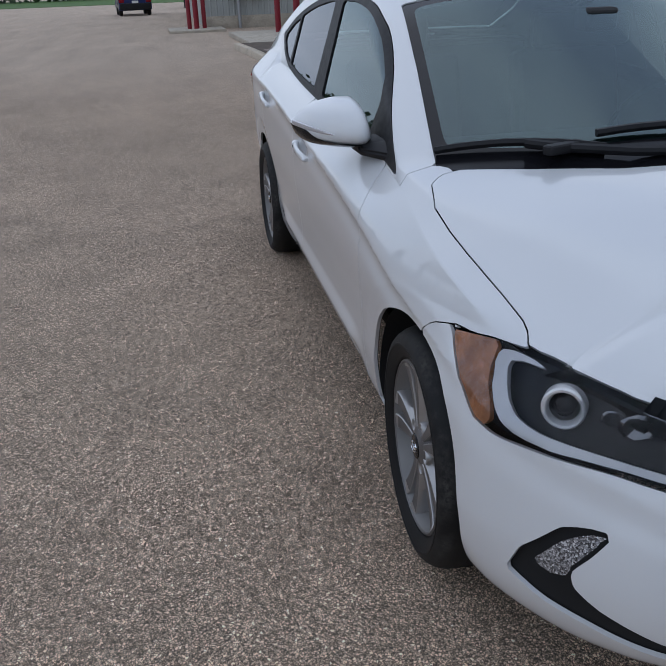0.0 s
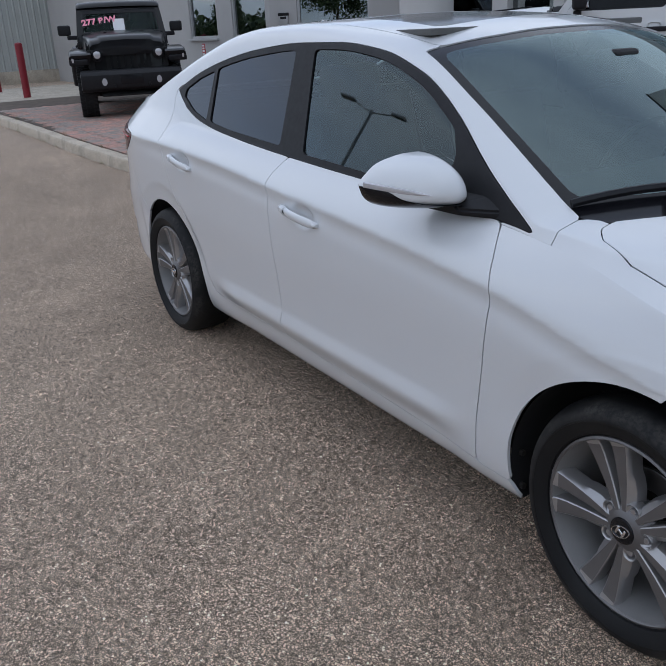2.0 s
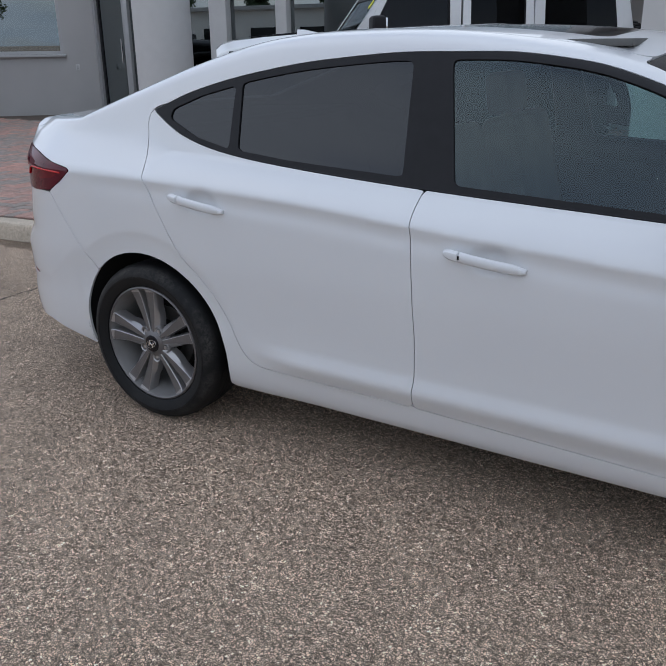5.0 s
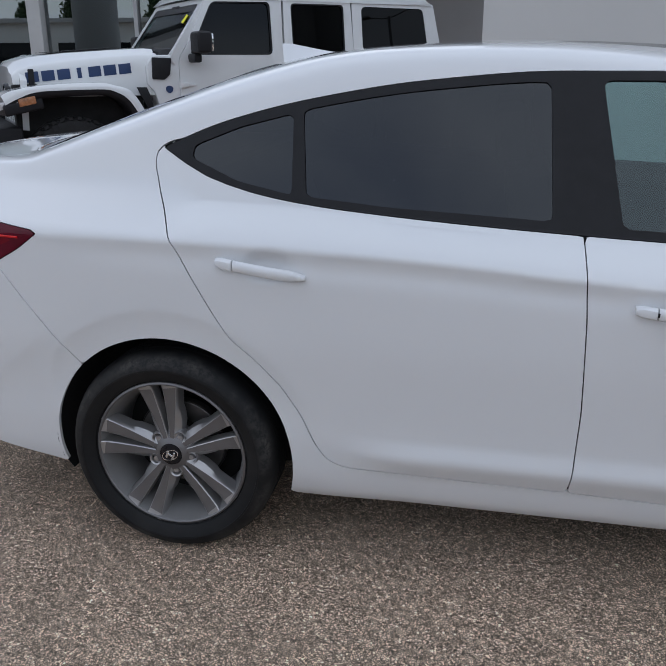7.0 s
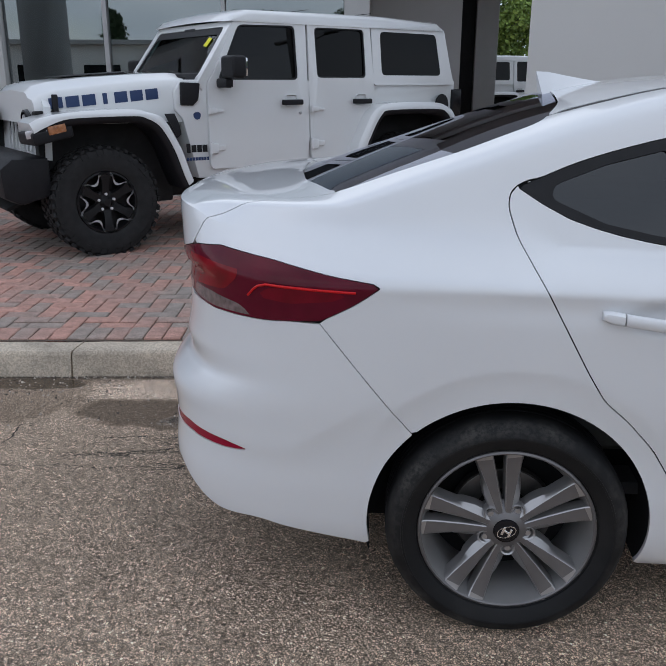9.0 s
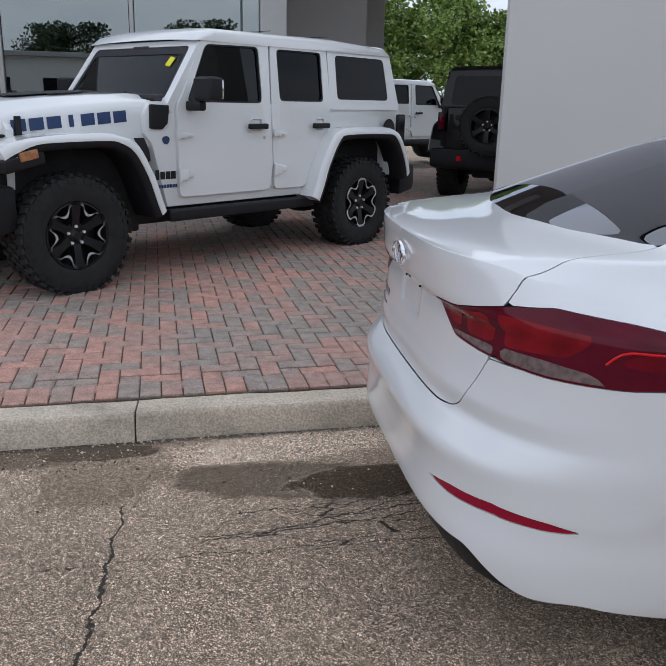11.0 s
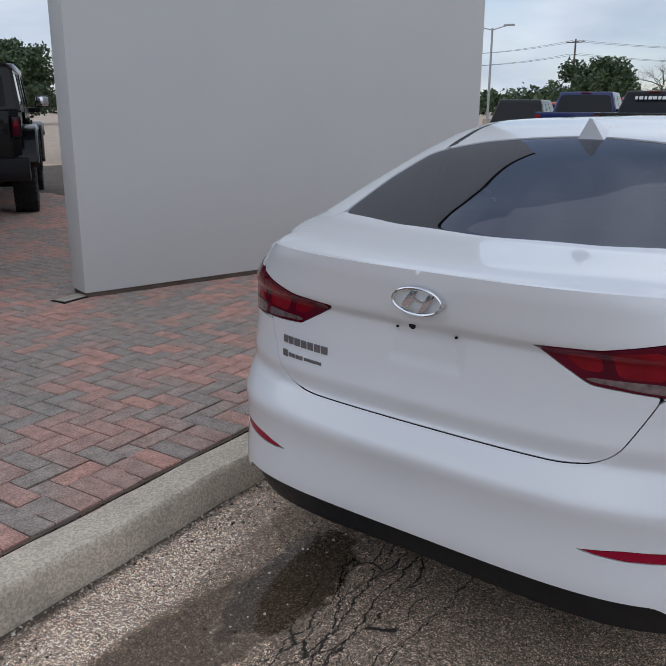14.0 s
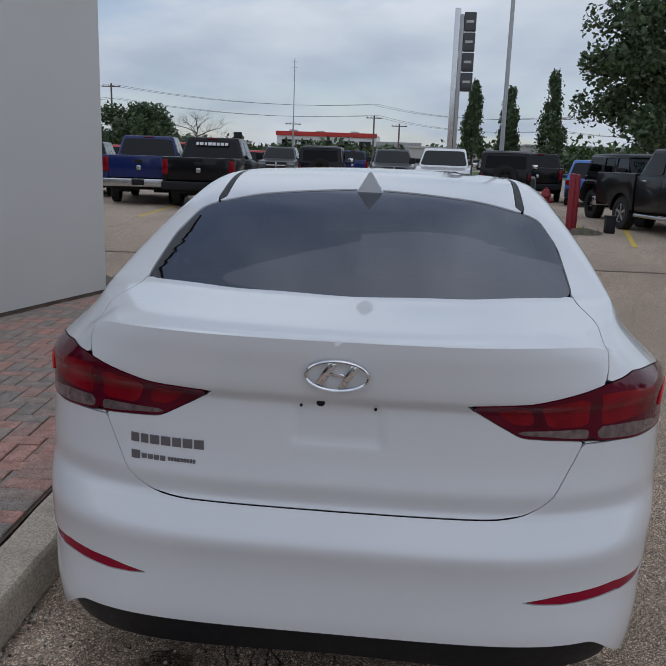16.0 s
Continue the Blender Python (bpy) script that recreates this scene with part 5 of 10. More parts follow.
# dark inner skin behind the gaps
inner = np.minimum(np.where((GX < -0.93) & (GJ > J_BELT - 2), -1.0, skin), -np.maximum.reduce([F_FP, F_RP, F_QP, F_WC, F_RG, F_HL]))
part("inner_skin", panel(inner, both=True, offset=-0.013, flange=0, gap=0.004), M_SEAM, car, "dark inner structure")


# lower black valance, underbody and wheel housings
def strip_band(name, xs_ys, z_lo, z_hi, inset, material, parent, label):
    bm = bmesh.new()
    rows = []
    for (x, y), lo, hi in zip(xs_ys, z_lo, z_hi):
        rows.append([bm.verts.new((x, y, hi)), bm.verts.new((x + inset * 0.3, y * 0.995, (lo + hi) / 2)), bm.verts.new((x + inset, y * 0.985, lo)), bm.verts.new((x + inset + 0.06, y * 0.95, lo))])
    for a, b in zip(rows[:-1], rows[1:]):
        for k in range(3):
            bm.faces.new((a[k], b[k], b[k + 1], a[k + 1]))
    bmesh.ops.recalc_face_normals(bm, faces=bm.faces)
    return part(name, bm, material, parent, label)


vz = np.full(N_S, 0.40)
vx, vshare = outline(vz)
vpts = [(vx[i] + 0.018, -half_width(vx[i], 0.40) * vshare[i] * 0.985) for i in range(0, N_R) if vx[i] < -0.835]
vpts = [(x, -y) for x, y in vpts[::-1]] + vpts[1:]
strip_band("rear_valance", vpts, [0.280 - 0.02 * min(1, abs(y) / 0.8) for x, y in vpts], [0.43 - 0.06 * float(smoothstep(0.5, 0.8, abs(y))) for x, y in vpts], 0.05, M_TRIM, car, "black lower bumper valance")
part("underbody", box((3.0, 1.30, 0.10), (1.32, 0, 0.25), 0.03), M_SEAM, car, "dark underbody")
for wx in (0.0, WB):
    for sgn in (-1, 1):
        bm = bmesh.new()
        for k in range(25):
            a = math.pi * (-0.10 + 1.20 * k / 24)
            edge_y = 0.845 if wx < 1 else 0.815 if math.cos(a) > -0.5 else 0.840
            edge_y = min(edge_y, float(low_y(HUB_Z + ARCH_R * math.sin(a))) - 0.008)
            for r, y in ((ARCH_R + (0.012 if wx < 1 or math.cos(a) > -0.5 else 0.002), edge_y), (ARCH_R + 0.02, 0.60)):
                bm.verts.new((wx + r * math.cos(a), sgn * y, HUB_Z + r * math.sin(a)))
        bm.verts.ensure_lookup_table()
        for k in range(24):
            bm.faces.new([bm.verts[i] for i in (2 * k, 2 * k + 2, 2 * k + 3, 2 * k + 1)])
        cap = [bm.verts[2 * k + 1] for k in range(25)]
        bm.faces.new(cap)
        liner = part("wheel_housing", bm, M_SEAM, car, "dark plastic wheel-arch liner")
        if wx > 1:
            for z in (0.335, 0.235):
                x = wx - math.sqrt(ARCH_R ** 2 - (z - HUB_Z) ** 2)
                part("liner_clip", tube((x - 0.004, sgn * 0.800, z), (x + 0.008, sgn * 0.800, z), 0.009, seg=10), M_DARKM, liner, "dull metal clip")


# wheels: five pairs of flat spokes
TYRE_R, RIM_R = 0.315, 0.228


def make_wheel(parent, at, sgn, turn=0.0, steer=0.0):
    """A road wheel; its outer face looks along -y when sgn is -1."""
    w = new("wheel")
    w.empty_display_size = 0.1
    w.parent = parent
    w.matrix_local = Matrix.Translation(at) @ Matrix.Rotation(radians(steer), 4, "Z") @ (Matrix.Identity(4) if sgn < 0 else Matrix.Rotation(math.pi, 4, "Z"))
    # outer face plane is y = 0 here; the tyre lies behind it
    prof = [(0.222, 0.012), (0.230, -0.006), (0.2335, -0.008), (0.2345, -0.012), (0.245, -0.019), (0.268, -0.027), (0.2685, -0.0285), (0.2735, -0.0285), (0.274, -0.027), (0.288, -0.024), (0.300, -0.012), (0.309, 0.004), (0.3145, 0.022),
            (TYRE_R, 0.05), (TYRE_R, 0.13), (0.309, 0.175), (0.29, 0.195), (0.25, 0.20), (0.222, 0.18)]
    tyre = part("tyre", lathe(prof, 72), M_TYRE, w, "black rubber tyre with dusty sidewall")
    bm = None
    for k in range(4):
        y = 0.050 + 0.026 * k
        bm = lathe([(TYRE_R + 0.0006, y - 0.003), (TYRE_R - 0.006, y), (TYRE_R + 0.0006, y + 0.003)], 72, bm=bm)
    part("tread_groove", bm, M_SEAM, tyre)
    rim = part("rim", lathe([(0.2285, 0.016), (0.2305, 0.0), (0.2285, -0.010), (0.2235, -0.0125), (0.2195, -0.009)], 72), M_RIM, w, "grey alloy rim")
    part("rim_barrel", lathe([(0.2195, -0.009), (0.2165, 0.0), (0.211, 0.022), (0.199, 0.050), (0.195, 0.085), (0.195, 0.17)], 72), M_BARREL, rim, "satin silver barrel")
    part("brake_disc", lathe([(0.0, 0.085), (0.135, 0.085), (0.138, 0.092), (0.138, 0.105), (0.0, 0.105)], 40), M_DARKM, w, "dark brake disc")
    part("disc_ring", lathe([(0.075, 0.083), (0.078, 0.0815), (0.130, 0.0815), (0.132, 0.083)], 40), M_DISC, w, "worn brake disc face")
    part("wheel_back", lathe([(0.0, 0.15), (0.20, 0.15)], 32), M_SEAM, w)
    hub = part("hub", lathe([(0.034, -0.006), (0.044, -0.002), (0.062, 0.010), (0.076, 0.024), (0.078, 0.05), (0.0, 0.05)], 40), M_RIM, w)
    cap = part("hub_cap", lathe([(0.0, -0.012), (0.024, -0.0115), (0.032, -0.009), (0.0355, -0.003), (0.0355, 0.004)], 32), M_GLOSSB, w, "black hub cap")
    bm = bmesh.new()
    ring = []
    for i in range(36):
        a = 2 * math.pi * i / 36
        e = Vector((0.026 * math.cos(a), 0, 0.0155 * math.sin(a)))
        ring.append([bm.verts.new(Matrix.Rotation(radians(-22), 3, "Y") @ (e * q) + Vector((0, y, 0))) for q, y in ((0.90, -0.0112), (0.92, -0.0135), (1.0, -0.0135), (1.03, -0.0105))])
    for i in range(36):
        p, q = ring[i], ring[(i + 1) % 36]
        for j in range(3):
            bm.faces.new((p[j], p[j + 1], q[j + 1], q[j]))
    bmesh.ops.recalc_face_normals(bm, faces=bm.faces)
    part("cap_badge", bm, M_CHROME, cap, "chrome badge ring")
    for bx, slant in ((-0.009, 0.35), (0.009, 0.35), (0.0, -0.95)):
        own = box((0.0065, 0.003, 0.024 if slant > 0 else 0.016), (0, 0, 0), 0.001, 1)
        bmesh.ops.transform(own, matrix=Matrix.Translation((bx, -0.0125, -bx * 0.3)) @ Matrix.Rotation(slant, 4, "Y"), verts=own.verts)
        part("cap_bar", own, M_CHROME, cap, "slanted chrome bar")
    for k in range(5):
        a0 = math.radians(90 + 72 * k + turn)
        d = Vector((math.cos(a0), 0, math.sin(a0)))
        t = Vector((-math.sin(a0), 0, math.cos(a0)))
        for s in (-1, 1):
            # each blade widens from the hub out to the rim: a flat face, a thin inner flank, a stepped outer flank
            bm = bmesh.new()
            rows = []
            for r, wdt, y, off, step, deep in ((0.036, 0.016, 0.000, 0.0088, 0.006, 0.010), (0.060, 0.019, 0.002, 0.0125, 0.016, 0.014), (0.090, 0.0235, 0.003, 0.0175, 0.017, 0.015), (0.120, 0.0285, 0.003, 0.0225, 0.012, 0.014),
                                               (0.138, 0.0315, 0.002, 0.0255, 0.005, 0.012), (0.180, 0.0385, 0.000, 0.0325, 0.004, 0.012), (0.206, 0.043, -0.004, 0.037, 0.005, 0.012), (0.221, 0.046, -0.0105, 0.0395, 0.006, 0.014)):
                c = d * r + t * (s * off)
                h = wdt / 2
                # across the blade from the narrow slot (-) to the wide opening (+)
                line = ((-h - 0.003, 0.036), (-h, 0.0025), (-h + 0.0025, 0.0), (h - 0.002, 0.0), (h, 0.002), (h + step * 0.9, deep), (h + step, deep + 0.004), (h + step + 0.004, 0.042))
                rows.append([bm.verts.new(c + t * (s * u) + Vector((0, y + yy, 0))) for u, yy in line])
            for p, q in zip(rows[:-1], rows[1:]):
                for i in range(7):
                    bm.faces.new((p[i], p[i + 1], q[i + 1], q[i]))
            bmesh.ops.recalc_face_normals(bm, faces=bm.faces)
            if sum(f.normal.y for f in bm.faces) > 0:
                bmesh.ops.reverse_faces(bm, faces=bm.faces)
            # flanks take the paler alloy: the light they catch is put into colour
            for f in bm.faces:
                if abs(f.normal.y) < 0.93:
                    f.material_index = 1
            part("spoke", bm, [M_RIM, M_RIMS], w, sharp=20)
        an = a0 + math.radians(36)
        c = (0.0585 * math.cos(an), 0.0585 * math.sin(an))
        bm = lathe([(0.0075, 0.001), (0.0095, 0.004), (0.0095, 0.02)], 6)
        bmesh.ops.contextual_create(bm, geom=[e for e in bm.edges if e.is_boundary and all(v.co.y < 0.002 for v in e.verts)])
        bmesh.ops.translate(bm, verts=bm.verts, vec=(c[0], 0.003, c[1]))
        part("wheel_nut", bm, M_RIMS, hub)
        bm = lathe([(0.012, 0.018), (0.0150, 0.003), (0.0185, 0.0), (0.0205, 0.003), (0.0215, 0.028)], 20)
        bmesh.ops.translate(bm, verts=bm.verts, vec=(c[0], 0.001, c[1]))
        part("nut_recess", bm, M_RIMS, hub)
    return w


for wx in (0.0, WB):
    for sgn in (-1, 1):
        make_wheel(car, (wx, sgn * (HUB_Y if wx < 1 else 0.833), HUB_Z if wx < 1 else 0.307), sgn, 8.0 if wx < 1 else 20.0, 0.0 if wx < 1 else -2.6)

# door mirrors
for sgn in (-1, 1):
    def flipy(bm):
        if sgn > 0:
            bmesh.ops.scale(bm, vec=(1, -1, 1), verts=bm.verts)
            bmesh.ops.reverse_faces(bm, faces=bm.faces)
        return bm

    mir = new("door_mirror")
    mir.parent = car
    ys_ = [-0.795, -0.81, -0.83, -0.87, -0.91, -0.95, -0.975, -0.992, -1.004]
    front_y = curve(ys_[::-1], [1.905, 1.936, 1.982, 2.024, 2.068, 2.100, 2.116, 2.112, 2.090])
    back_y = curve(ys_[::-1], [1.893, 1.892, 1.895, 1.902, 1.914, 1.926, 1.938, 1.946, 1.955])
    top_y = curve(ys_[::-1], [1.028, 1.040, 1.056, 1.076, 1.090, 1.098, 1.099, 1.088, 1.055])
    foot_y = curve(ys_[::-1], [1.020, 0.992, 0.974, 0.962, 0.955, 0.951, 0.949, 0.953, 0.970])
    split_y = curve(ys_[::-1], [1.024, 1.022, 1.017, 0.996, 0.984, 0.979, 0.977, 0.977, 0.979])

    def pod(upper, grow=0.0):
        """The mirror shell, a swept egg with a flat back; its cap above and its dark shell below the split line."""
        bm = bmesh.new()
        vs = []
        for i in range(45):
            y = -0.795 - 0.209 * math.sin(math.pi / 2 * i / 44)
            xf, xb = float(front_y(y)) + grow, float(back_y(y)) - grow
            zt, zf, zs_ = float(top_y(y)) + grow, float(foot_y(y)) - grow, float(split_y(y))
            zm = zf + (zt - zf) * 0.36
            ring = []
            for j in range(32):
                a = -math.pi / 2 + math.pi * j / 31
                c, sn = math.cos(a) ** 0.95, math.sin(a)
                z = zm + (zt - zm) * sn if sn > 0 else zm + (zm - zf) * sn
                x = xb + (xf - xb) * c
                ring.append((x, z))
            ring.append((xb, zm))
            z_cut = [(x, max(z, zs_)) if upper else (x, min(z, zs_)) for x, z in ring]
            vs.append([bm.verts.new((x, y, z)) for x, z in z_cut])
        n = len(vs[0])
        for p, q in zip(vs[:-1], vs[1:]):
            for j in range(n):
                bm.faces.new((p[j], p[(j + 1) % n], q[(j + 1) % n], q[j]))
        bm.faces.new(vs[-1])
        bm.faces.new(vs[0][::-1])
        bmesh.ops.remove_doubles(bm, verts=bm.verts, dist=0.0004)
        bmesh.ops.recalc_face_normals(bm, faces=bm.faces)
        return flipy(bm)

    part("mirror_cap", pod(True), M_WHITE, mir, "white mirror cap", sharp=40)
    part("mirror_base", pod(False, -0.0025), M_GLOSSB, mir, "black lower mirror shell", sharp=40)
    bm = bmesh.new()
    rows = []
    for k in range(15):
        t = k / 14
        y = -1.001 + 0.098 * t
        zc, hh = 1.0275 - 0.019 * t, 0.0072 * (1 - t ** 4) + 0.0006
        x = float(front_y(y))
        rows.append([bm.verts.new((x + dx, y - dx * 0.5, zc + dz * hh)) for dx, dz in ((-0.004, -1), (0.0015, -0.8), (0.003, 0.0), (0.0015, 0.8), (-0.004, 1))])
    for p, q in zip(rows[:-1], rows[1:]):
        for j in range(4):
            bm.faces.new((p[j], p[j + 1], q[j + 1], q[j]))
    bmesh.ops.recalc_face_normals(bm, faces=bm.faces)
    part("indicator_strip", flipy(bm), M_LAMPCL, mir, "clear mirror indicator strip")
    back = math.degrees(math.atan2(0.055, 0.19))
    part("mirror_frame", flipy(box((0.012, 0.140, 0.086), (1.930, -0.885, 1.018), 0.005, 3, rot=(0, 0, -back))), M_TRIM, mir, "black mirror frame")
    part("mirror_glass", flipy(box((0.004, 0.124, 0.072), (1.9225, -0.886, 1.018), 0.0015, rot=(0, 0, -back))), M_CHROME, mir, "mirror glass")
    bm = bmesh.new()
    foot = [(1.985, -0.762, 0.950), (2.215, -0.766, 0.944), (2.222, -0.766, 0.966), (2.15, -0.752, 0.998), (2.03, -0.752, 0.998), (1.985, -0.757, 0.985)]
    tip = [(1.955, -0.835, 0.947), (2.105, -0.835, 0.950), (2.110, -0.835, 0.966), (2.085, -0.835, 0.980), (2.02, -0.835, 0.982), (1.955, -0.835, 0.978)]
    a, b = [bm.verts.new(p) for p in foot], [bm.verts.new(p) for p in tip]
    for k in range(6):
        bm.faces.new((a[k], a[(k + 1) % 6], b[(k + 1) % 6], b[k]))
    bm.faces.new(b)
    bm.faces.new(a[::-1])
    bmesh.ops.recalc_face_normals(bm, faces=bm.faces)
    bmesh.ops.bevel(bm, geom=bm.edges[:], offset=0.006, segments=2, affect="EDGES")
    part("mirror_arm", flipy(bm), M_TRIM, mir, "black mirror arm")

    # door handles: a bowed grip with a fixed end
    for x0, x1, z0, z1, door, key in ((0.178, 0.418, 0.905, 0.873, doors_r, False), (1.225, 1.468, 0.838, 0.814, doors_f, True)):
        handle = new("door_handle")
        handle.parent = door[0 if sgn < 0 else 1]
        for nm, ta, tb in (("fixed_end", 0.0, 0.20), ("grip", 0.21, 1.0)):
            bm = bmesh.new()
            rings = []
            n = 18
            for i in range(n + 1):
                t = ta + (tb - ta) * i / n
                x, z = x0 + (x1 - x0) * t, z0 + (z1 - z0) * t
                skin_y = float(np.interp(z, [0.8, 0.95], [0.872, 0.872]))
                y = -(skin_y + 0.012 + 0.018 * math.sin(math.pi * min(1, max(0, t))) ** 0.6)
                hh = 0.0155 * (0.35 + 0.65 * min(1, (t + 0.02) / 0.10) ** 0.5) * (0.30 + 0.70 * min(1, (1.004 - t) / 0.16) ** 0.6)
                dd = 0.010
                ring = []
                for j in range(12):
                    a = 2 * math.pi * j / 12
                    ring.append(bm.verts.new((x, y + dd * math.cos(a) * (1.6 if t < 0.2 or t > 0.93 else 1.0), z + hh * math.copysign(abs(math.sin(a)) ** 0.8, math.sin(a)))))
                rings.append(ring)
            for p, q in zip(rings[:-1], rings[1:]):
                for j in range(12):
                    bm.faces.new((p[j], p[(j + 1) % 12], q[(j + 1) % 12], q[j]))
            bm.faces.new(rings[0][::-1])
            bm.faces.new(rings[-1])
            bmesh.ops.recalc_face_normals(bm, faces=bm.faces)
            part(nm, flipy(bm), M_WHITE, handle)
        if key:
            part("key_button", flipy(box((0.012, 0.006, 0.011), (1.272, -0.906, 0.833), 0.002)), M_SEAM, handle, "black handle button")
    # projector with its bright ring, and the cut reflector beside it
    lamp = hls[0 if sgn < 0 else 1]
    nrm = Vector((0.80, sgn * 0.60, 0.10)).normalized()
    c = Vector((3.209, sgn * 0.716, 0.678)) - nrm * 0.007
    turned = (-nrm).to_track_quat("Z", "Y").to_matrix().to_4x4()
    bm = lathe([(0.028, 0.016), (0.0315, 0.000), (0.034, -0.004), (0.0385, -0.005), (0.0420, -0.001), (0.0425, 0.026)], 40, axis="z")
    bmesh.ops.transform(bm, matrix=Matrix.Translation(c) @ turned, verts=bm.verts)
    part("projector_ring", bm, M_HLGREY, lamp, "silver projector ring")
    bm = lathe([(0.0, -0.004), (0.010, -0.003), (0.020, 0.002), (0.0285, 0.011)], 32, axis="z")
    bmesh.ops.transform(bm, matrix=Matrix.Translation(c) @ turned, verts=bm.verts)
    part("projector_lens", bm, M_GLOSSB, lamp, "dark glass projector lens")
    nrm = Vector((0.86, sgn * 0.50, 0.12)).normalized()
    turned = (-nrm).to_track_quat("Z", "Y").to_matrix().to_4x4()
    dent = random.Random(5)
    for cx, cy, cz, r_ in ((3.322, 0.630, 0.682, 0.034), (3.290, 0.662, 0.688, 0.022)):
        bm = lathe([(0.005, 0.014), (r_ * 0.3, 0.010), (r_ * 0.55, 0.004), (r_ * 0.8, -0.001), (r_, 0.004)], 13, axis="z")
        for v_ in bm.verts:
            v_.co += Vector([dent.uniform(-0.0022, 0.0022) for _ in range(3)])
        bmesh.ops.transform(bm, matrix=Matrix.Translation(Vector((cx, sgn * cy, cz)) - nrm * 0.015) @ turned @ Matrix.Scale(0.75, 4, (0, 1, 0)), verts=bm.verts)
        part("cut_reflector", bm, M_CUTR, lamp, "chrome cut reflector", sharp=5)

# wipers on the cowl
for pts in ([(2.62, -0.06, 1.004), (2.60, -0.25, 1.012), (2.53, -0.40, 1.018), (2.47, -0.48, 1.024)], [(2.60, 0.42, 1.000), (2.60, 0.25, 1.010), (2.60, 0.10, 1.014), (2.60, 0.0, 1.016)]):
    wip = new("wiper")
    wip.parent = car
    part("wiper_arm", path_tube(pts, 0.013, 8), M_TRIM, wip, "black wiper arm")
    part("wiper_pivot", box((0.07, 0.11, 0.030), (pts[0][0] - 0.01, pts[0][1], pts[0][2] - 0.004), 0.012, 3), M_TRIM, wip, "black wiper pivot")
    part("blade_clip", box((0.035, 0.13, 0.026), pts[-2], 0.010, 3, rot=(0, 0, 20 if pts[-1][1] < 0 else 0)), M_TRIM, wip, "black blade clip")
for (a, b) in (((2.352, -0.685, 0.992), (2.555, -0.30, 1.006)), ((2.50, -0.30, 1.022), (2.60, 0.36, 1.010))):
    line = []
    n = 12
    for k in range(n + 1):
        t = k / n
        p = Vector(a).lerp(Vector(b), t)
        p.z = float(top_z(p.x, abs(p.y))) + 0.012 + 0.006 * math.sin(math.pi * t)
        line.append(tuple(p))
    part("wiper_blade", path_tube(line, 0.011, 6), M_TRIM, car, "black wiper blade")

# shark-fin aerial
bm = bmesh.new()
rings = []
for i in range(13):
    t = i / 12
    x = 0.150 + 0.20 * t
    zr = float(top_z(x, 0))
    h = 0.070 * (1 - t) ** 1.25 if i else 0.068
    wdt = 0.055 * (1 - 0.55 * t) * (1 if i else 0.9)
    rings.append([bm.verts.new((x - 0.018 * (u if i == 0 else 0), wdt * s * (1 - u) + 0.005 * s * u, zr - 0.012 + (h + 0.009) * u)) for s, u in ((-1, 0), (-1, 0.35), (-1, 0.7), (-1, 1.0), (1, 1.0), (1, 0.7), (1, 0.35), (1, 0))])
for p, q in zip(rings[:-1], rings[1:]):
    for j in range(7):
        bm.faces.new((p[j], p[j + 1], q[j + 1], q[j]))
bm.faces.new(rings[0][::-1])
bmesh.ops.recalc_face_normals(bm, faces=bm.faces)
fin = part("aerial_fin", bm, M_WHITE, car, "white shark-fin aerial")

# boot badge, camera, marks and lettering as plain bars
badge = new("boot_badge")
badge.parent = lid
bm = bmesh.new()
rings = []
lean = 0.24
for i in range(56):
    a = 2 * math.pi * i / 56
    cy, cz = 0.074 * math.cos(a), 0.0375 * math.sin(a)
    rings.append([bm.verts.new((-0.961 - 0.0065 + lean * (-(cz * (1 - k * 0.12))) * 0.28 - dx, cy * (1 - k * 0.062), 1.0225 + cz * (1 - k * 0.13))) for k, dx in ((-0.3, -0.004), (0, 0.004), (0.6, 0.006), (1.3, 0.004), (1.5, -0.004))])
for i in range(56):
    p, q = rings[i], rings[(i + 1) % 56]
    for k in range(4):
        bm.faces.new((p[k], p[k + 1], q[k + 1], q[k]))
bmesh.ops.recalc_face_normals(bm, faces=bm.faces)
part("badge_ring", bm, M_CHROME, badge, "oval chrome ring")
for poly in ([(-0.050, -0.020), (-0.031, -0.024), (-0.002, 0.025), (-0.020, 0.029)], [(0.002, -0.029), (0.020, -0.025), (0.050, 0.020), (0.031, 0.024)], [(-0.024, 0.006), (-0.012, -0.002), (0.024, -0.006), (0.012, 0.004)]):
    bm = prism([(y, z) for y, z in poly], 0.006, Matrix.Translation((-0.964, 0, 1.0225)) @ Matrix.Rotation(radians(-90), 4, "Z") @ Matrix.Rotation(radians(-3), 4, "X"), 0.0015)
    part("badge_bar", bm, M_CHROME, badge, "slanted chrome bar")

def rear_x(y, z):
    n = float(nr_z(z))
    w = float(half_width(np.array(-0.85), np.array(z)))
    return X0R - (X0R - float(xr_z(z))) * (1 - min(abs(y) / w, 0.99) ** n) ** (1 / n)


part("reversing_camera", tube((rear_x(0.04, 0.944) + 0.012, 0.040, 0.946), (rear_x(0.04, 0.944) - 0.002, 0.040, 0.942), 0.010, seg=16), M_SEAM, lid, "small black reversing camera")
for y in (0.086, -0.089):
    part("plate_screw_hole", tube((rear_x(y, 0.933) + 0.012, y, 0.933), (rear_x(y, 0.933) - 0.0012, y, 0.933), 0.0036, seg=10), M_SEAM, lid, "small dark plate hole")


M_LETTER = mat("grey_badge_metal", (0.20, 0.20, 0.21), 0.3, metal=0.6)


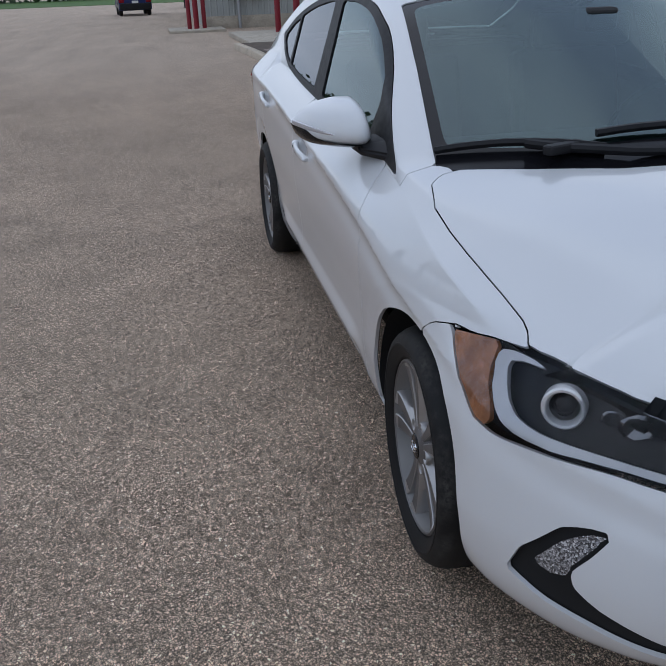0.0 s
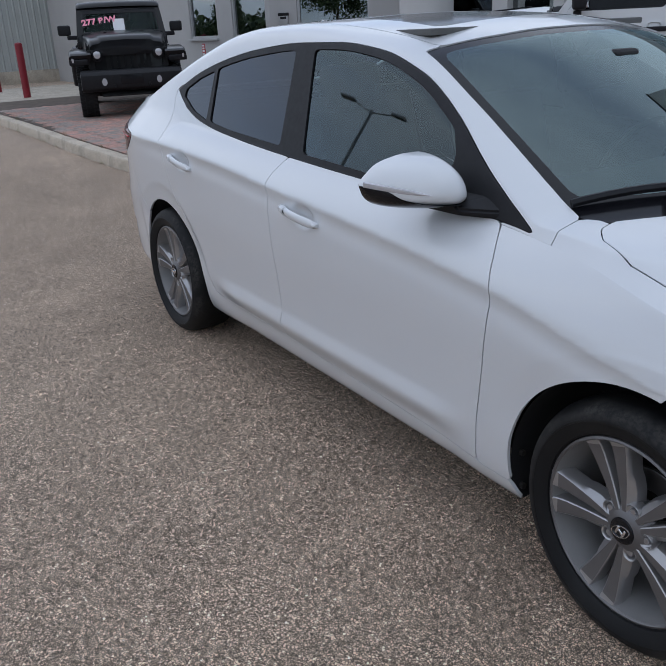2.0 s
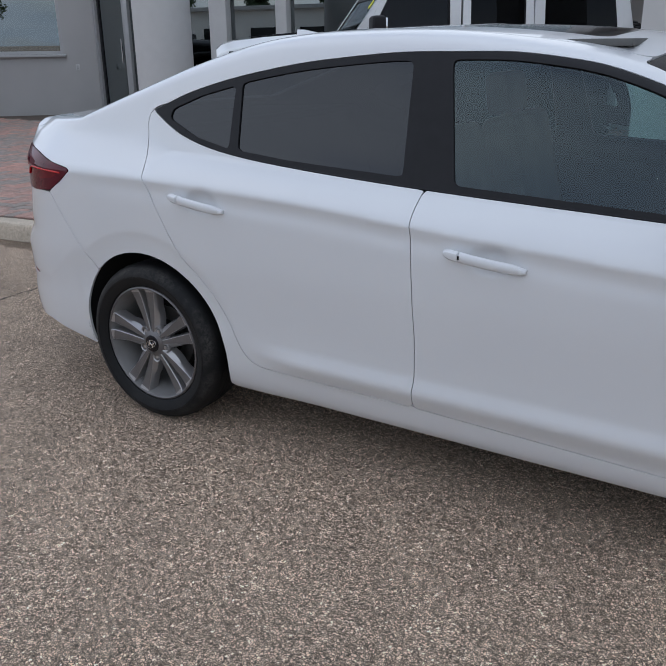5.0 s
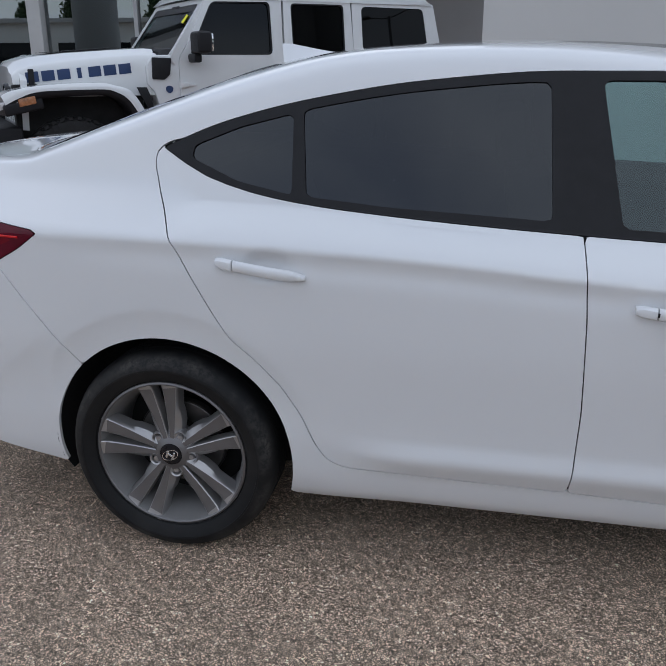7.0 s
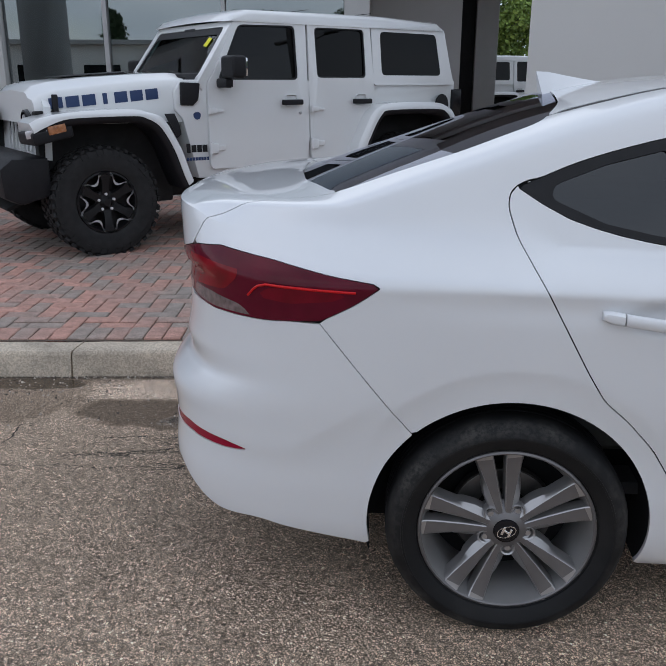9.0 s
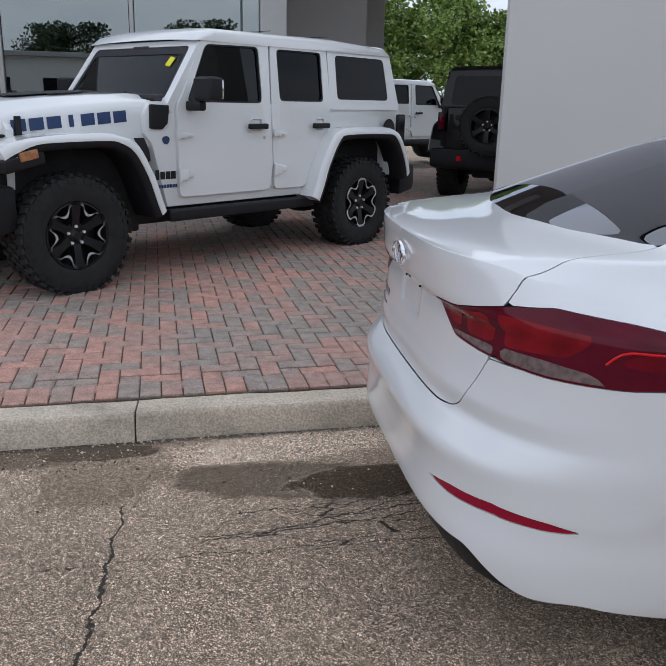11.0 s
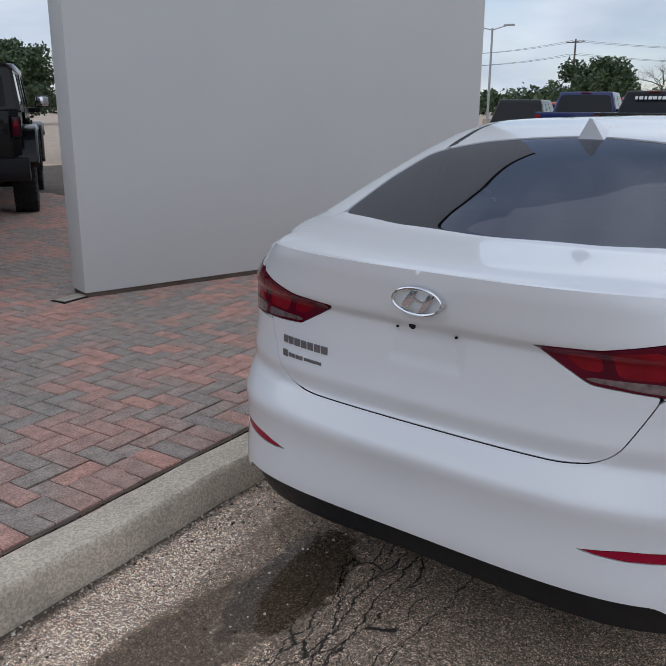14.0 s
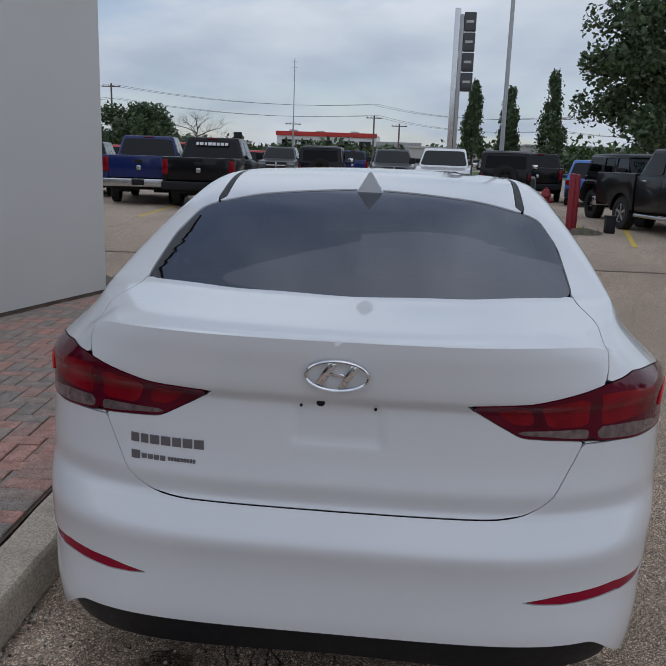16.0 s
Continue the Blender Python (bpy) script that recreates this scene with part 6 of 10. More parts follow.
def bar_word(parent, y_l, y_r, z, h, widths, material, name="badge_letter"):
    """Plain upright bars, one for each letter, along the rear of the lid."""
    total = sum(widths) + 0.22 * (len(widths) - 1)
    y = y_l
    for w in widths:
        span = (y_l - y_r) * w / total
        yc = y - span / 2
        a, b = rear_x(yc + 0.01, z), rear_x(yc - 0.01, z)
        turn = math.degrees(math.atan2(b - a, 0.02))
        part(name, box((0.003, span, h), (rear_x(yc, z) - 0.0015, yc, z), 0.0008, 1, rot=(0, 0, turn)), material, parent)
        y -= span + (y_l - y_r) * 0.22 / total


bar_word(lid, 0.508, 0.318, 0.818, 0.0235, [1, 0.9, 1.1, 1.1, 1, 1.1, 1.1], M_LETTER)
bar_word(lid, 0.506, 0.482, 0.776, 0.022, [1], M_LETTER, "dealer_mark")
bar_word(lid, 0.478, 0.415, 0.775, 0.013, [1, 1, 1, 1], M_LETTER, "dealer_mark")
bar_word(lid, 0.408, 0.338, 0.776, 0.010, [1] * 9, M_LETTER, "dealer_mark")

# cabin
cabin = new("cabin")
cabin.parent = car
part("cabin_floor", box((2.3, 1.40, 0.04), (1.15, 0, 0.36), 0.01), M_INTER, cabin)
part("dashboard", box((0.55, 1.36, 0.26), (2.14, 0, 0.82), 0.08, 3), M_INTER, cabin, "dark dashboard")
part("steering_wheel", (lambda b: (bmesh.ops.transform(b, matrix=Matrix.Translation((1.72, 0.37, 0.90)) @ Matrix.Rotation(radians(-62), 4, "Y"), verts=b.verts), b)[1])(lathe([(0.168, 0.0), (0.180, 0.012), (0.192, 0.0), (0.180, -0.012), (0.168, 0.0)], 36, axis="z")), M_INTER, cabin)
for sx, sy in ((1.05, -0.37), (1.05, 0.37)):
    part("front_seat", box((0.50, 0.50, 0.16), (sx + 0.25, sy, 0.52), 0.05, 3), M_INTERG, cabin, "grey cloth seat")
    part("seat_back", box((0.14, 0.48, 0.58), (sx - 0.02, sy, 0.84), 0.05, 3, rot=(0, -14, 0)), M_INTERG, cabin, "grey cloth seat back")
    part("headrest", box((0.10, 0.25, 0.17), (sx - 0.13, sy, 1.20), 0.04, 3, rot=(0, -8, 0)), M_INTERG, cabin, "grey headrest")
part("rear_bench", box((0.50, 1.26, 0.18), (0.36, 0, 0.52), 0.05, 3), M_INTERG, cabin)
part("rear_bench_back", box((0.15, 1.26, 0.60), (0.05, 0, 0.82), 0.05, 3, rot=(0, -22, 0)), M_INTERG, cabin)
part("parcel_shelf", box((0.60, 1.24, 0.03), (-0.26, 0, 1.085), 0.008, rot=(0, -2, 0)), M_INTER, cabin)
part("roof_lining", box((1.15, 1.02, 0.02), (1.02, 0, 1.395), 0.005), M_INTERG, cabin)
part("interior_mirror", box((0.05, 0.34, 0.11), (1.82, 0.0, 1.250), 0.03, 3), M_INTER, cabin, "interior mirror")
part("mirror_housing", box((0.10, 0.11, 0.07), (1.90, 0.0, 1.285), 0.02, 3), M_INTER, cabin)

# ---- ground, kerb and paving ----
bm = bmesh.new()
bmesh.ops.create_grid(bm, x_segments=2, y_segments=2, size=1500)
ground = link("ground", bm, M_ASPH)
tagged(ground, "worn grey asphalt lot with exposed stones, cracks and a puddle", "ground", kind="structure")

kerb_y = curve([-15.9, -12.5, -9.7, -7.0, -5.4, -3.9, -2.9, -2.3, -1.5, -0.7, 0.6, 5.2], [0.52, 0.70, 0.71, 0.69, 0.72, 0.86, 1.01, 1.085, 1.150, 1.205, 1.275, 1.52])
KERB_W, PAVE_Z = 0.165, 0.140
kerb = thing("kerb", "pale concrete kerb with worn rounded edge and joints", "kerb", kind="structure")
cuts = [-15.9, -13.0, -10.4, -7.9, -6.1, -4.9, -3.5, -1.905, 1.15, 3.1, 5.2]
for a, b in zip(cuts[:-1], cuts[1:]):
    bm = bmesh.new()
    n = max(4, int((b - a) / 0.12))
    rows = []
    for i in range(n + 1):
        x = a + 0.004 + (b - a - 0.008) * i / n
        y = float(kerb_y(x))
        wob = 0.004 * math.sin(x * 7.1) + 0.003 * math.sin(x * 17.3 + 1)
        row = []
        for dy, z in ((0.0, 0.0), (0.0, 0.118), (-0.006, 0.126), (-KERB_W + 0.028, 0.130), (-KERB_W + 0.010, 0.127), (-KERB_W + 0.001, 0.118), (-KERB_W - 0.004, 0.104), (-KERB_W - 0.020, 0.0), (-KERB_W - 0.020, -0.05)):
            row.append(bm.verts.new((x, y + dy + (wob if dy < -0.05 else 0), z + 0.0 + (wob * 0.6 if z > 0.05 else 0))))
        rows.append(row)
    for p, q in zip(rows[:-1], rows[1:]):
        for k in range(len(p) - 1):
            bm.faces.new((p[k], p[k + 1], q[k + 1], q[k]))
    bm.faces.new(rows[0])
    bm.faces.new(rows[-1][::-1])
    bmesh.ops.recalc_face_normals(bm, faces=bm.faces)
    part("kerb_stone", bm, M_KERB, kerb)

# bedding under the pavers
pave = thing("brick_paving", "herringbone brick paving in red clay and charcoal", "paving", kind="structure")
bm = bmesh.new()
xs = np.linspace(-15.9, 5.2, 60)
front = [bm.verts.new((x, float(kerb_y(x)) + 0.002, 0.1285)) for x in xs]
back = [bm.verts.new((x + (4.0 if x > 3 else 0), 15.5, 0.1285)) for x in xs]
for k in range(59):
    bm.faces.new((front[k], front[k + 1], back[k + 1], back[k]))
part("bedding", bm, M_JOINT, pave, "dark sand joints")

# a paver: a worn block with softened arrises
def paver_mesh(lx, ly, name):
    bm = bmesh.new()
    h, c, g = 0.055, 0.006, 0.0033
    lx, ly = lx - 2 * g, ly - 2 * g
    lo = [bm.verts.new((sx * lx / 2, sy * ly / 2, -h)) for sx, sy in ((-1, -1), (1, -1), (1, 1), (-1, 1))]
    md = [bm.verts.new((sx * lx / 2, sy * ly / 2, -0.004)) for sx, sy in ((-1, -1), (1, -1), (1, 1), (-1, 1))]
    tp = [bm.verts.new((sx * (lx / 2 - c), sy * (ly / 2 - c), 0.0)) for sx, sy in ((-1, -1), (1, -1), (1, 1), (-1, 1))]
    for a, b in ((lo, md), (md, tp)):
        for k in range(4):
            bm.faces.new((a[k], a[(k + 1) % 4], b[(k + 1) % 4], b[k]))
    bm.faces.new(tp)
    me = bpy.data.meshes.new(name)
    bm.to_mesh(me)
    bm.free()
    me.materials.append(M_PAVER)
    return me


L, W = 0.2, 0.1
O = Vector((-1.90, float(kerb_y(-1.90)), PAVE_Z))
TURN = math.atan2(float(kerb_y(-0.7)) - float(kerb_y(-2.3)), 1.6)
ux, uy = Vector((math.cos(TURN), math.sin(TURN), 0)), Vector((-math.sin(TURN), math.cos(TURN), 0))
me_brick = paver_mesh(L, W, "brick")
rnd = random.Random(5)
near, rest_bricks = [], []
# soldier course behind the kerb, following its line
for k in range(-70, 70):
    x = -1.9 + W * (k + 0.5)
    y = float(kerb_y(x))
    t = math.atan2(float(kerb_y(x + 0.1)) - float(kerb_y(x - 0.1)), 0.2)
    c = Vector((x, y, 0)) + Vector((-math.sin(t), math.cos(t), 0)) * (L / 2 + 0.012)
    (near if -2.9 < x < -0.3 else rest_bricks).append((c.x, c.y, t + math.pi / 2))
for a in range(-140, 75):
    for b in range(-14, 125):
        mcell = (a + b) % 4
        if mcell == 0:
            c, t = O + ux * ((a + 1) * W) + uy * (L + 0.012 + (b + 0.5) * W), TURN
        elif mcell == 2:
            c, t = O + ux * ((a + 0.5) * W) + uy * (L + 0.012 + (b + 1) * W), TURN + math.pi / 2
        else:
            continue
        ky = float(kerb_y(c.x)) if c.x < 5.2 else 99
        if c.y < ky + 0.118 or c.x > 4.6 or c.x < -13.5:
            continue
        if c.x < -5.5 and c.y > 6.6:
            continue
        (near if (-2.5 < c.x < -0.15 and c.y < 2.45) else rest_bricks).append((c.x, c.y, t))
rest_bricks += near[300:]
near = near[:300]


def seat(x, y):
    under = 0.005 if x < 5.2 and y < float(kerb_y(x)) + L + 0.11 and y > float(kerb_y(x)) + 0.116 else 0.0
    return PAVE_Z - under + 0.004 * noise.noise((x * 1.3, y * 1.3, 0.0)) + 0.0015 * noise.noise((x * 11, y * 11, 3.0))


for x, y, t in near:
    ob = new("brick", me_brick)
    ob.parent = pave
    ob.matrix_local = pose(x, y, seat(x, y), rnd.uniform(-0.5, 0.5), rnd.uniform(-0.5, 0.5), math.degrees(t) + rnd.uniform(-0.6, 0.6))
base_v = np.array([v.co[:] for v in me_brick.vertices])
base_f = [list(p.vertices) for p in me_brick.polygons]
verts, faces = [], []
for x, y, t in rest_bricks:
    c, s = math.cos(t), math.sin(t)
    k = len(verts)
    z = seat(x, y)
    tx, ty = rnd.uniform(-0.008, 0.008), rnd.uniform(-0.008, 0.008)
    for vx_, vy_, vz_ in base_v:
        verts.append((x + c * vx_ - s * vy_, y + s * vx_ + c * vy_, z + vz_ + tx * vx_ + ty * vy_))
    faces += [[k + i for i in f] for f in base_f]
me = bpy.data.meshes.new("bricks_beyond")
me.from_pydata(verts, [], faces)
me.materials.append(M_PAVER)
far_bricks = new("bricks_beyond", me)
far_bricks.parent = pave
far_bricks["kind"] = "stuff"

# dry grass and dirt in the kerb joint
def tufts(name, spots, label, material, h=0.06, count=14, seed=3):
    r = random.Random(seed)
    bm = bmesh.new()
    for (x, y, z) in spots:
        for _ in range(count):
            px, py = x + r.gauss(0, 0.07), y + r.gauss(0, 0.02)
            a, hh = r.uniform(0, 6.28), h * r.uniform(0.4, 1.2)
            d = Vector((math.cos(a), math.sin(a), 0))
            w = Vector((-d.y, d.x, 0)) * 0.003
            p = Vector((px, py, z))
            q = p + d * hh * r.uniform(0.3, 1.0) + Vector((0, 0, hh))
            bm.faces.new([bm.verts.new(v) for v in (p - w, p + w, q)])
    ob = link(name, bm, material, smooth=False)
    return tagged(ob, label, "weeds", kind="stuff")


M_DRY = mat("dry_weed", (0.16, 0.14, 0.06), 0.9, vary=0.3, vscale=30)
tufts("weeds", [(x, float(kerb_y(x)) + 0.01 + (0 if i % 2 else -KERB_W - 0.03), 0.13 if i % 2 else 0.0) for i, x in enumerate((-8.7, -8.2, -7.9, -7.2, -6.6, -6.3, -5.8, -5.3, -4.9, -4.4, -10.4, -11.3))], "dry weeds growing in the kerb joint", M_DRY)

# loose stones and crumbs along the foot of the kerb and in the mud
r_ = random.Random(21)
verts, faces = [], []
for k in range(1100):
    x = r_.uniform(-2.6, -0.4)
    foot_ = float(kerb_y(x)) - KERB_W - 0.022
    y = foot_ - (abs(r_.gauss(0, 0.02)) if k % 3 == 0 else r_.uniform(0.0, 0.26) if k % 3 == 1 else r_.uniform(0.05, 0.60))
    size = r_.choice((0.0025, 0.003, 0.004, 0.005, 0.006)) * r_.uniform(0.7, 1.2)
    i0 = len(verts)
    spin = r_.uniform(0, 6.28)
    for j in range(5):
        a_ = spin + 1.2566 * j
        q = size * r_.uniform(0.7, 1.2)
        verts.append((x + q * math.cos(a_), y + q * math.sin(a_), -0.001))
    for j in range(5):
        a_ = spin + 0.3 + 1.2566 * j
        q = size * r_.uniform(0.5, 0.9)
        verts.append((x + q * math.cos(a_), y + q * math.sin(a_), size * r_.uniform(0.5, 0.9)))
    faces += [[i0 + j, i0 + (j + 1) % 5, i0 + 5 + (j + 1) % 5, i0 + 5 + j] for j in range(5)] + [[i0 + 5 + j for j in range(5)]]
me = bpy.data.meshes.new("loose_gravel")
me.from_pydata(verts, [], faces)
me.materials.append(M_PEBBLE)
tagged(new("loose_gravel", me), "loose pale stones and dark crumbs at the foot of the kerb", "gravel", kind="stuff")

# concrete apron beyond the paving, in front of the ribbed wall
apron = link("concrete_apron", box((7.5, 5.2, 0.13), (0, 0, 0.055), 0.01), M_CONC)
apron.matrix_world = pose(-17.6, 3.35, 0, 0, 0, 1)
tagged(apron, "concrete apron beside the building", "pavement", kind="structure")

# ---- the rendered wall beside the kerb ----
W0, W1 = Vector((0.70, 3.80, 0)), Vector((4.62, 2.74, 0))
WALL_H = 4.45
wd = (W1 - W0).normalized()
wall = link("wall_feature", box(((W1 - W0).length, 0.26, WALL_H), (0, 0, WALL_H / 2), 0.006), M_WALLW)
mid = (W0 + W1) / 2 + Vector((-wd.y, wd.x, 0)) * 0.13
wall.matrix_world = pose(mid.x, mid.y, PAVE_Z + 0.035, 0, 0, math.degrees(math.atan2(wd.y, wd.x)))
tagged(wall, "tall pale grey rendered wall", "wall", kind="structure")
cop = link("wall_coping", box(((W1 - W0).length + 0.03, 0.29, 0.05), (0, 0, 0), 0.006), M_TRIM)
cop.matrix_world = pose(mid.x, mid.y, PAVE_Z + 0.035 + WALL_H + 0.027, 0, 0, math.degrees(math.atan2(wd.y, wd.x)))
tagged(cop, "dark metal coping along the top of the wall", "coping", kind="structure")
foot = link("wall_footing", box(((W1 - W0).length - 0.02, 0.24, 0.08), (0, 0, 0.0)), M_JOINT)
foot.matrix_world = pose(mid.x, mid.y, PAVE_Z, 0, 0, math.degrees(math.atan2(wd.y, wd.x)))
tagged(foot, "dark footing under the wall", "footing", kind="structure")
plate_ = link("ground_cover", box((0.25, 0.14, 0.02), (0, 0, 0), 0.004), M_TRIM)
plate_.matrix_world = pose(0.62, 3.86, PAVE_Z + 0.002, 0, 0, 8)
part("cover_lid", box((0.226, 0.116, 0.008), (0, 0, 0.0085), 0.003), M_CONC, plate_, "dusty concrete lid")
tagged(plate_, "dark steel cover plate set in the brick paving", "cover plate", kind="structure")

# ---- parked off-road vehicles ----
G_DARK = glass("dark_tinted_glass", (0.9, 0.95, 1.0), see=0.03, ior=1.27)
M_BLACKRIM = mat("black_alloy", (0.012, 0.012, 0.013), 0.35, metal=0.3)
M_MACH = mat("machined_alloy", (0.70, 0.70, 0.71), 0.3, metal=0.15)
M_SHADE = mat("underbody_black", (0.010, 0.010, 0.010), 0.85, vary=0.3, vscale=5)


def plate(outer, holes, y0, y1, lean=None):
    """A sheet with openings, its outline in (x, z), from y0 (outer face) to y1."""
    bm = bmesh.new()
    sides, edges = [], []
    for loop in [outer] + holes:
        a = [bm.verts.new((x, y0, z)) for x, z in loop]
        b = [bm.verts.new((x, y1, z)) for x, z in loop]
        n = len(loop)
        for k in range(n):
            sides.append((a[k], a[(k + 1) % n], b[(k + 1) % n], b[k]))
        edges.append((a, b))
    for which in (0, 1):
        es = []
        for pair in edges:
            ring = pair[which]
            for k in range(len(ring)):
                es.append(bm.edges.new((ring[k], ring[(k + 1) % len(ring)])))
        bmesh.ops.triangle_fill(bm, use_beauty=True, use_dissolve=False, edges=es)
    for s in sides:
        bm.faces.new(s)
    bmesh.ops.recalc_face_normals(bm, faces=bm.faces)
    if lean:
        for v in bm.verts:
            v.co.y -= math.copysign(1, v.co.y) * max(0.0, v.co.z - lean[0]) * lean[1]
    return bm


def mirrored(bm, s):
    if s < 0:
        bmesh.ops.scale(bm, vec=(1, -1, 1), verts=bm.verts)
        bmesh.ops.reverse_faces(bm, faces=bm.faces)
    return bm


def ribbon(pts, width, thick, y_in, y_out):
    """A band bent along points in (x, z): `thick` across the band, from y_in to y_out, with a softened outer edge."""
    bm = bmesh.new()
    rows = []
    n = len(pts)
    for i, (x, z) in enumerate(pts):
        a, b = Vector(pts[max(i - 1, 0)]), Vector(pts[min(i + 1, n - 1)])
        d = (b - a).normalized()
        nx, nz = -d.y, d.x
        ring = []
        for y, o in ((y_in, 0), (y_in, thick), (y_out - 0.03, thick), (y_out - 0.008, thick * 0.72), (y_out, thick * 0.35), (y_out, 0)):
            ring.append(bm.verts.new((x + nx * o, y, z + nz * o)))
        rows.append(ring)
    for p, q in zip(rows[:-1], rows[1:]):
        for k in range(6):
            bm.faces.new((p[k], p[(k + 1) % 6], q[(k + 1) % 6], q[k]))
    bm.faces.new(rows[0])
    bm.faces.new(rows[-1][::-1])
    bmesh.ops.recalc_face_normals(bm, faces=bm.faces)
    return bm


def smooth_line(pts, per=5):
    """The points joined by an even curve."""
    out = []
    P = [pts[0]] + list(pts) + [pts[-1]]
    for i in range(1, len(P) - 2):
        p0, p1, p2, p3 = (Vector(P[i + k]) for k in (-1, 0, 1, 2))
        for j in range(per):
            t = j / per
            out.append(tuple(0.5 * (2 * p1 + (p2 - p0) * t + (2 * p0 - 5 * p1 + 4 * p2 - p3) * t * t + (3 * p1 - p0 - 3 * p2 + p3) * t ** 3)))
    out.append(tuple(pts[-1]))
    return out


MADE = {}


def twin(ob, parent):
    """The same part again under another thing, on the same mesh."""
    c = new(ob.name.split(".")[0], ob.data)
    c.parent = parent
    c.matrix_basis = ob.matrix_basis.copy()
    if "label" in ob:
        c["label"] = ob["label"]
    for k in ob.children:
        twin(k, c)
    return c


def knobbly_wheel(parent, at, s, r=0.422, w=0.275, bright=True, name="wheel", axis_turn=None):
    """A wheel with chunky all-terrain tread and a black rim with a bright star-shaped edge. The outer face looks along -y before turning."""
    rot = Matrix.Rotation(math.pi if s > 0 else 0.0, 4, "Z") if axis_turn is None else axis_turn
    key = ("knobbly", r, w, bright, name)
    if key in MADE:
        wh = twin(MADE[key], parent)
        wh.matrix_local = Matrix.Translation(at) @ rot
        return wh
    wh = new(name)
    wh.parent = parent
    wh.matrix_local = Matrix.Translation(at) @ rot
    MADE[key] = wh
    rr = 0.235
    bm = lathe([(rr, 0.03), (rr + 0.004, 0.012), (rr + 0.03, 0.0), (r - 0.07, -0.004), (r - 0.03, 0.006), (r - 0.012, 0.03), (r - 0.010, w * 0.5), (r - 0.012, w - 0.03), (r - 0.03, w - 0.006), (r - 0.07, w + 0.004), (rr, w - 0.01)], 56)
    tyre_ob = part("tyre", bm, M_RUBBER, wh, "black all-terrain tyre", sharp=30)
    bm = bmesh.new()
    for k in range(38):
        a = 2 * math.pi * k / 38
        for (yc, ln, off, tw) in ((0.035, 0.075, 0.0, 12), (0.105, 0.060, 0.09, -20), (0.165, 0.060, 0.0, 20), (w - 0.035, 0.075, 0.09, -12)):
            own = box((0.020, ln, 0.036), (0, 0, 0), 0.0)
            bmesh.ops.transform(own, matrix=Matrix.Rotation(-(a + off), 4, "Y") @ Matrix.Translation((r - 0.008, yc, 0)) @ Matrix.Rotation(radians(tw), 4, "X"), verts=own.verts)
            join(bm, own)
        own = box((0.045, 0.014, 0.030), (0, 0, 0), 0.0)
        bmesh.ops.transform(own, matrix=Matrix.Rotation(-(a + (0.05 if k % 2 else 0.02)), 4, "Y") @ Matrix.Translation((r - 0.045, 0.004, 0)) @ Matrix.Rotation(radians(14), 4, "Z"), verts=own.verts)
        join(bm, own)
    part("tread", bm, M_RUBBER, tyre_ob, smooth=False)["kind"] = "stuff"
    rim = part("rim", lathe([(rr, 0.05), (rr - 0.002, 0.012), (rr - 0.014, 0.010), (rr - 0.022, 0.03), (rr - 0.03, 0.14), (0.0, 0.16)], 48), M_BLACKRIM, wh, "black alloy rim")
    part("hub", lathe([(0.0, 0.012), (0.028, 0.013), (0.034, 0.020), (0.05, 0.040), (0.085, 0.045), (0.09, 0.12)], 32), M_BLACKRIM, rim)
    for k in range(5):
        a = math.radians(90 + 72 * k)
        d, t = Vector((math.cos(a), 0, math.sin(a))), Vector((-math.sin(a), 0, math.cos(a)))
        nut = lathe([(0.0, 0.022), (0.009, 0.022), (0.0115, 0.027), (0.0115, 0.05)], 8)
        bmesh.ops.translate(nut, verts=nut.verts, vec=d * 0.062)
        part("wheel_nut", nut, M_MACH, rim)
    for k in range(6):
        a = math.radians(90 + 60 * k)
        d, t = Vector((math.cos(a), 0, math.sin(a))), Vector((-math.sin(a), 0, math.cos(a)))
        bm = bmesh.new()
        ring = []
        for r0, h, y in ((0.06, 0.030, 0.035), (0.11, 0.026, 0.026), (0.165, 0.030, 0.016), (0.215, 0.040, 0.012)):
            ring.append([bm.verts.new(d * r0 + t * u + Vector((0, yy, 0))) for u, yy in ((-h - 0.008, y + 0.05), (-h, y), (h, y), (h + 0.008, y + 0.05))])
        for p, q in zip(ring[:-1], ring[1:]):
            for i in range(3):
                bm.faces.new((p[i], p[i + 1], q[i + 1], q[i]))
        bmesh.ops.recalc_face_normals(bm, faces=bm.faces)
        if bm.faces[1].normal.y > 0:
            bmesh.ops.reverse_faces(bm, faces=bm.faces)
        part("spoke", bm, M_BLACKRIM, rim)
        if bright:
            # machined edge that zigzags between the spokes
            zig = [(0.224, -0.5), (0.224, -0.36), (0.208, -0.25), (0.176, -0.17), (0.160, -0.06), (0.160, 0.06), (0.176, 0.17), (0.208, 0.25), (0.224, 0.36), (0.224, 0.5)]
            bm = bmesh.new()
            row = []
            for r0, u in zig:
                aa = a + u * math.radians(60) + math.radians(30)
                row.append([bm.verts.new((q_ * math.cos(aa), 0.004 + 0.004 * (q_ < 0.2), q_ * math.sin(aa))) for q_ in (r0 - 0.010, r0 + 0.009)])
            for p, q in zip(row[:-1], row[1:]):
                bm.faces.new((p[0], p[1], q[1], q[0]))
            bmesh.ops.solidify(bm, geom=bm.faces[:], thickness=0.010)
            bmesh.ops.recalc_face_normals(bm, faces=bm.faces)
            part("bright_edge", bm, M_MACH, rim, "machined bright edge")
    return wh


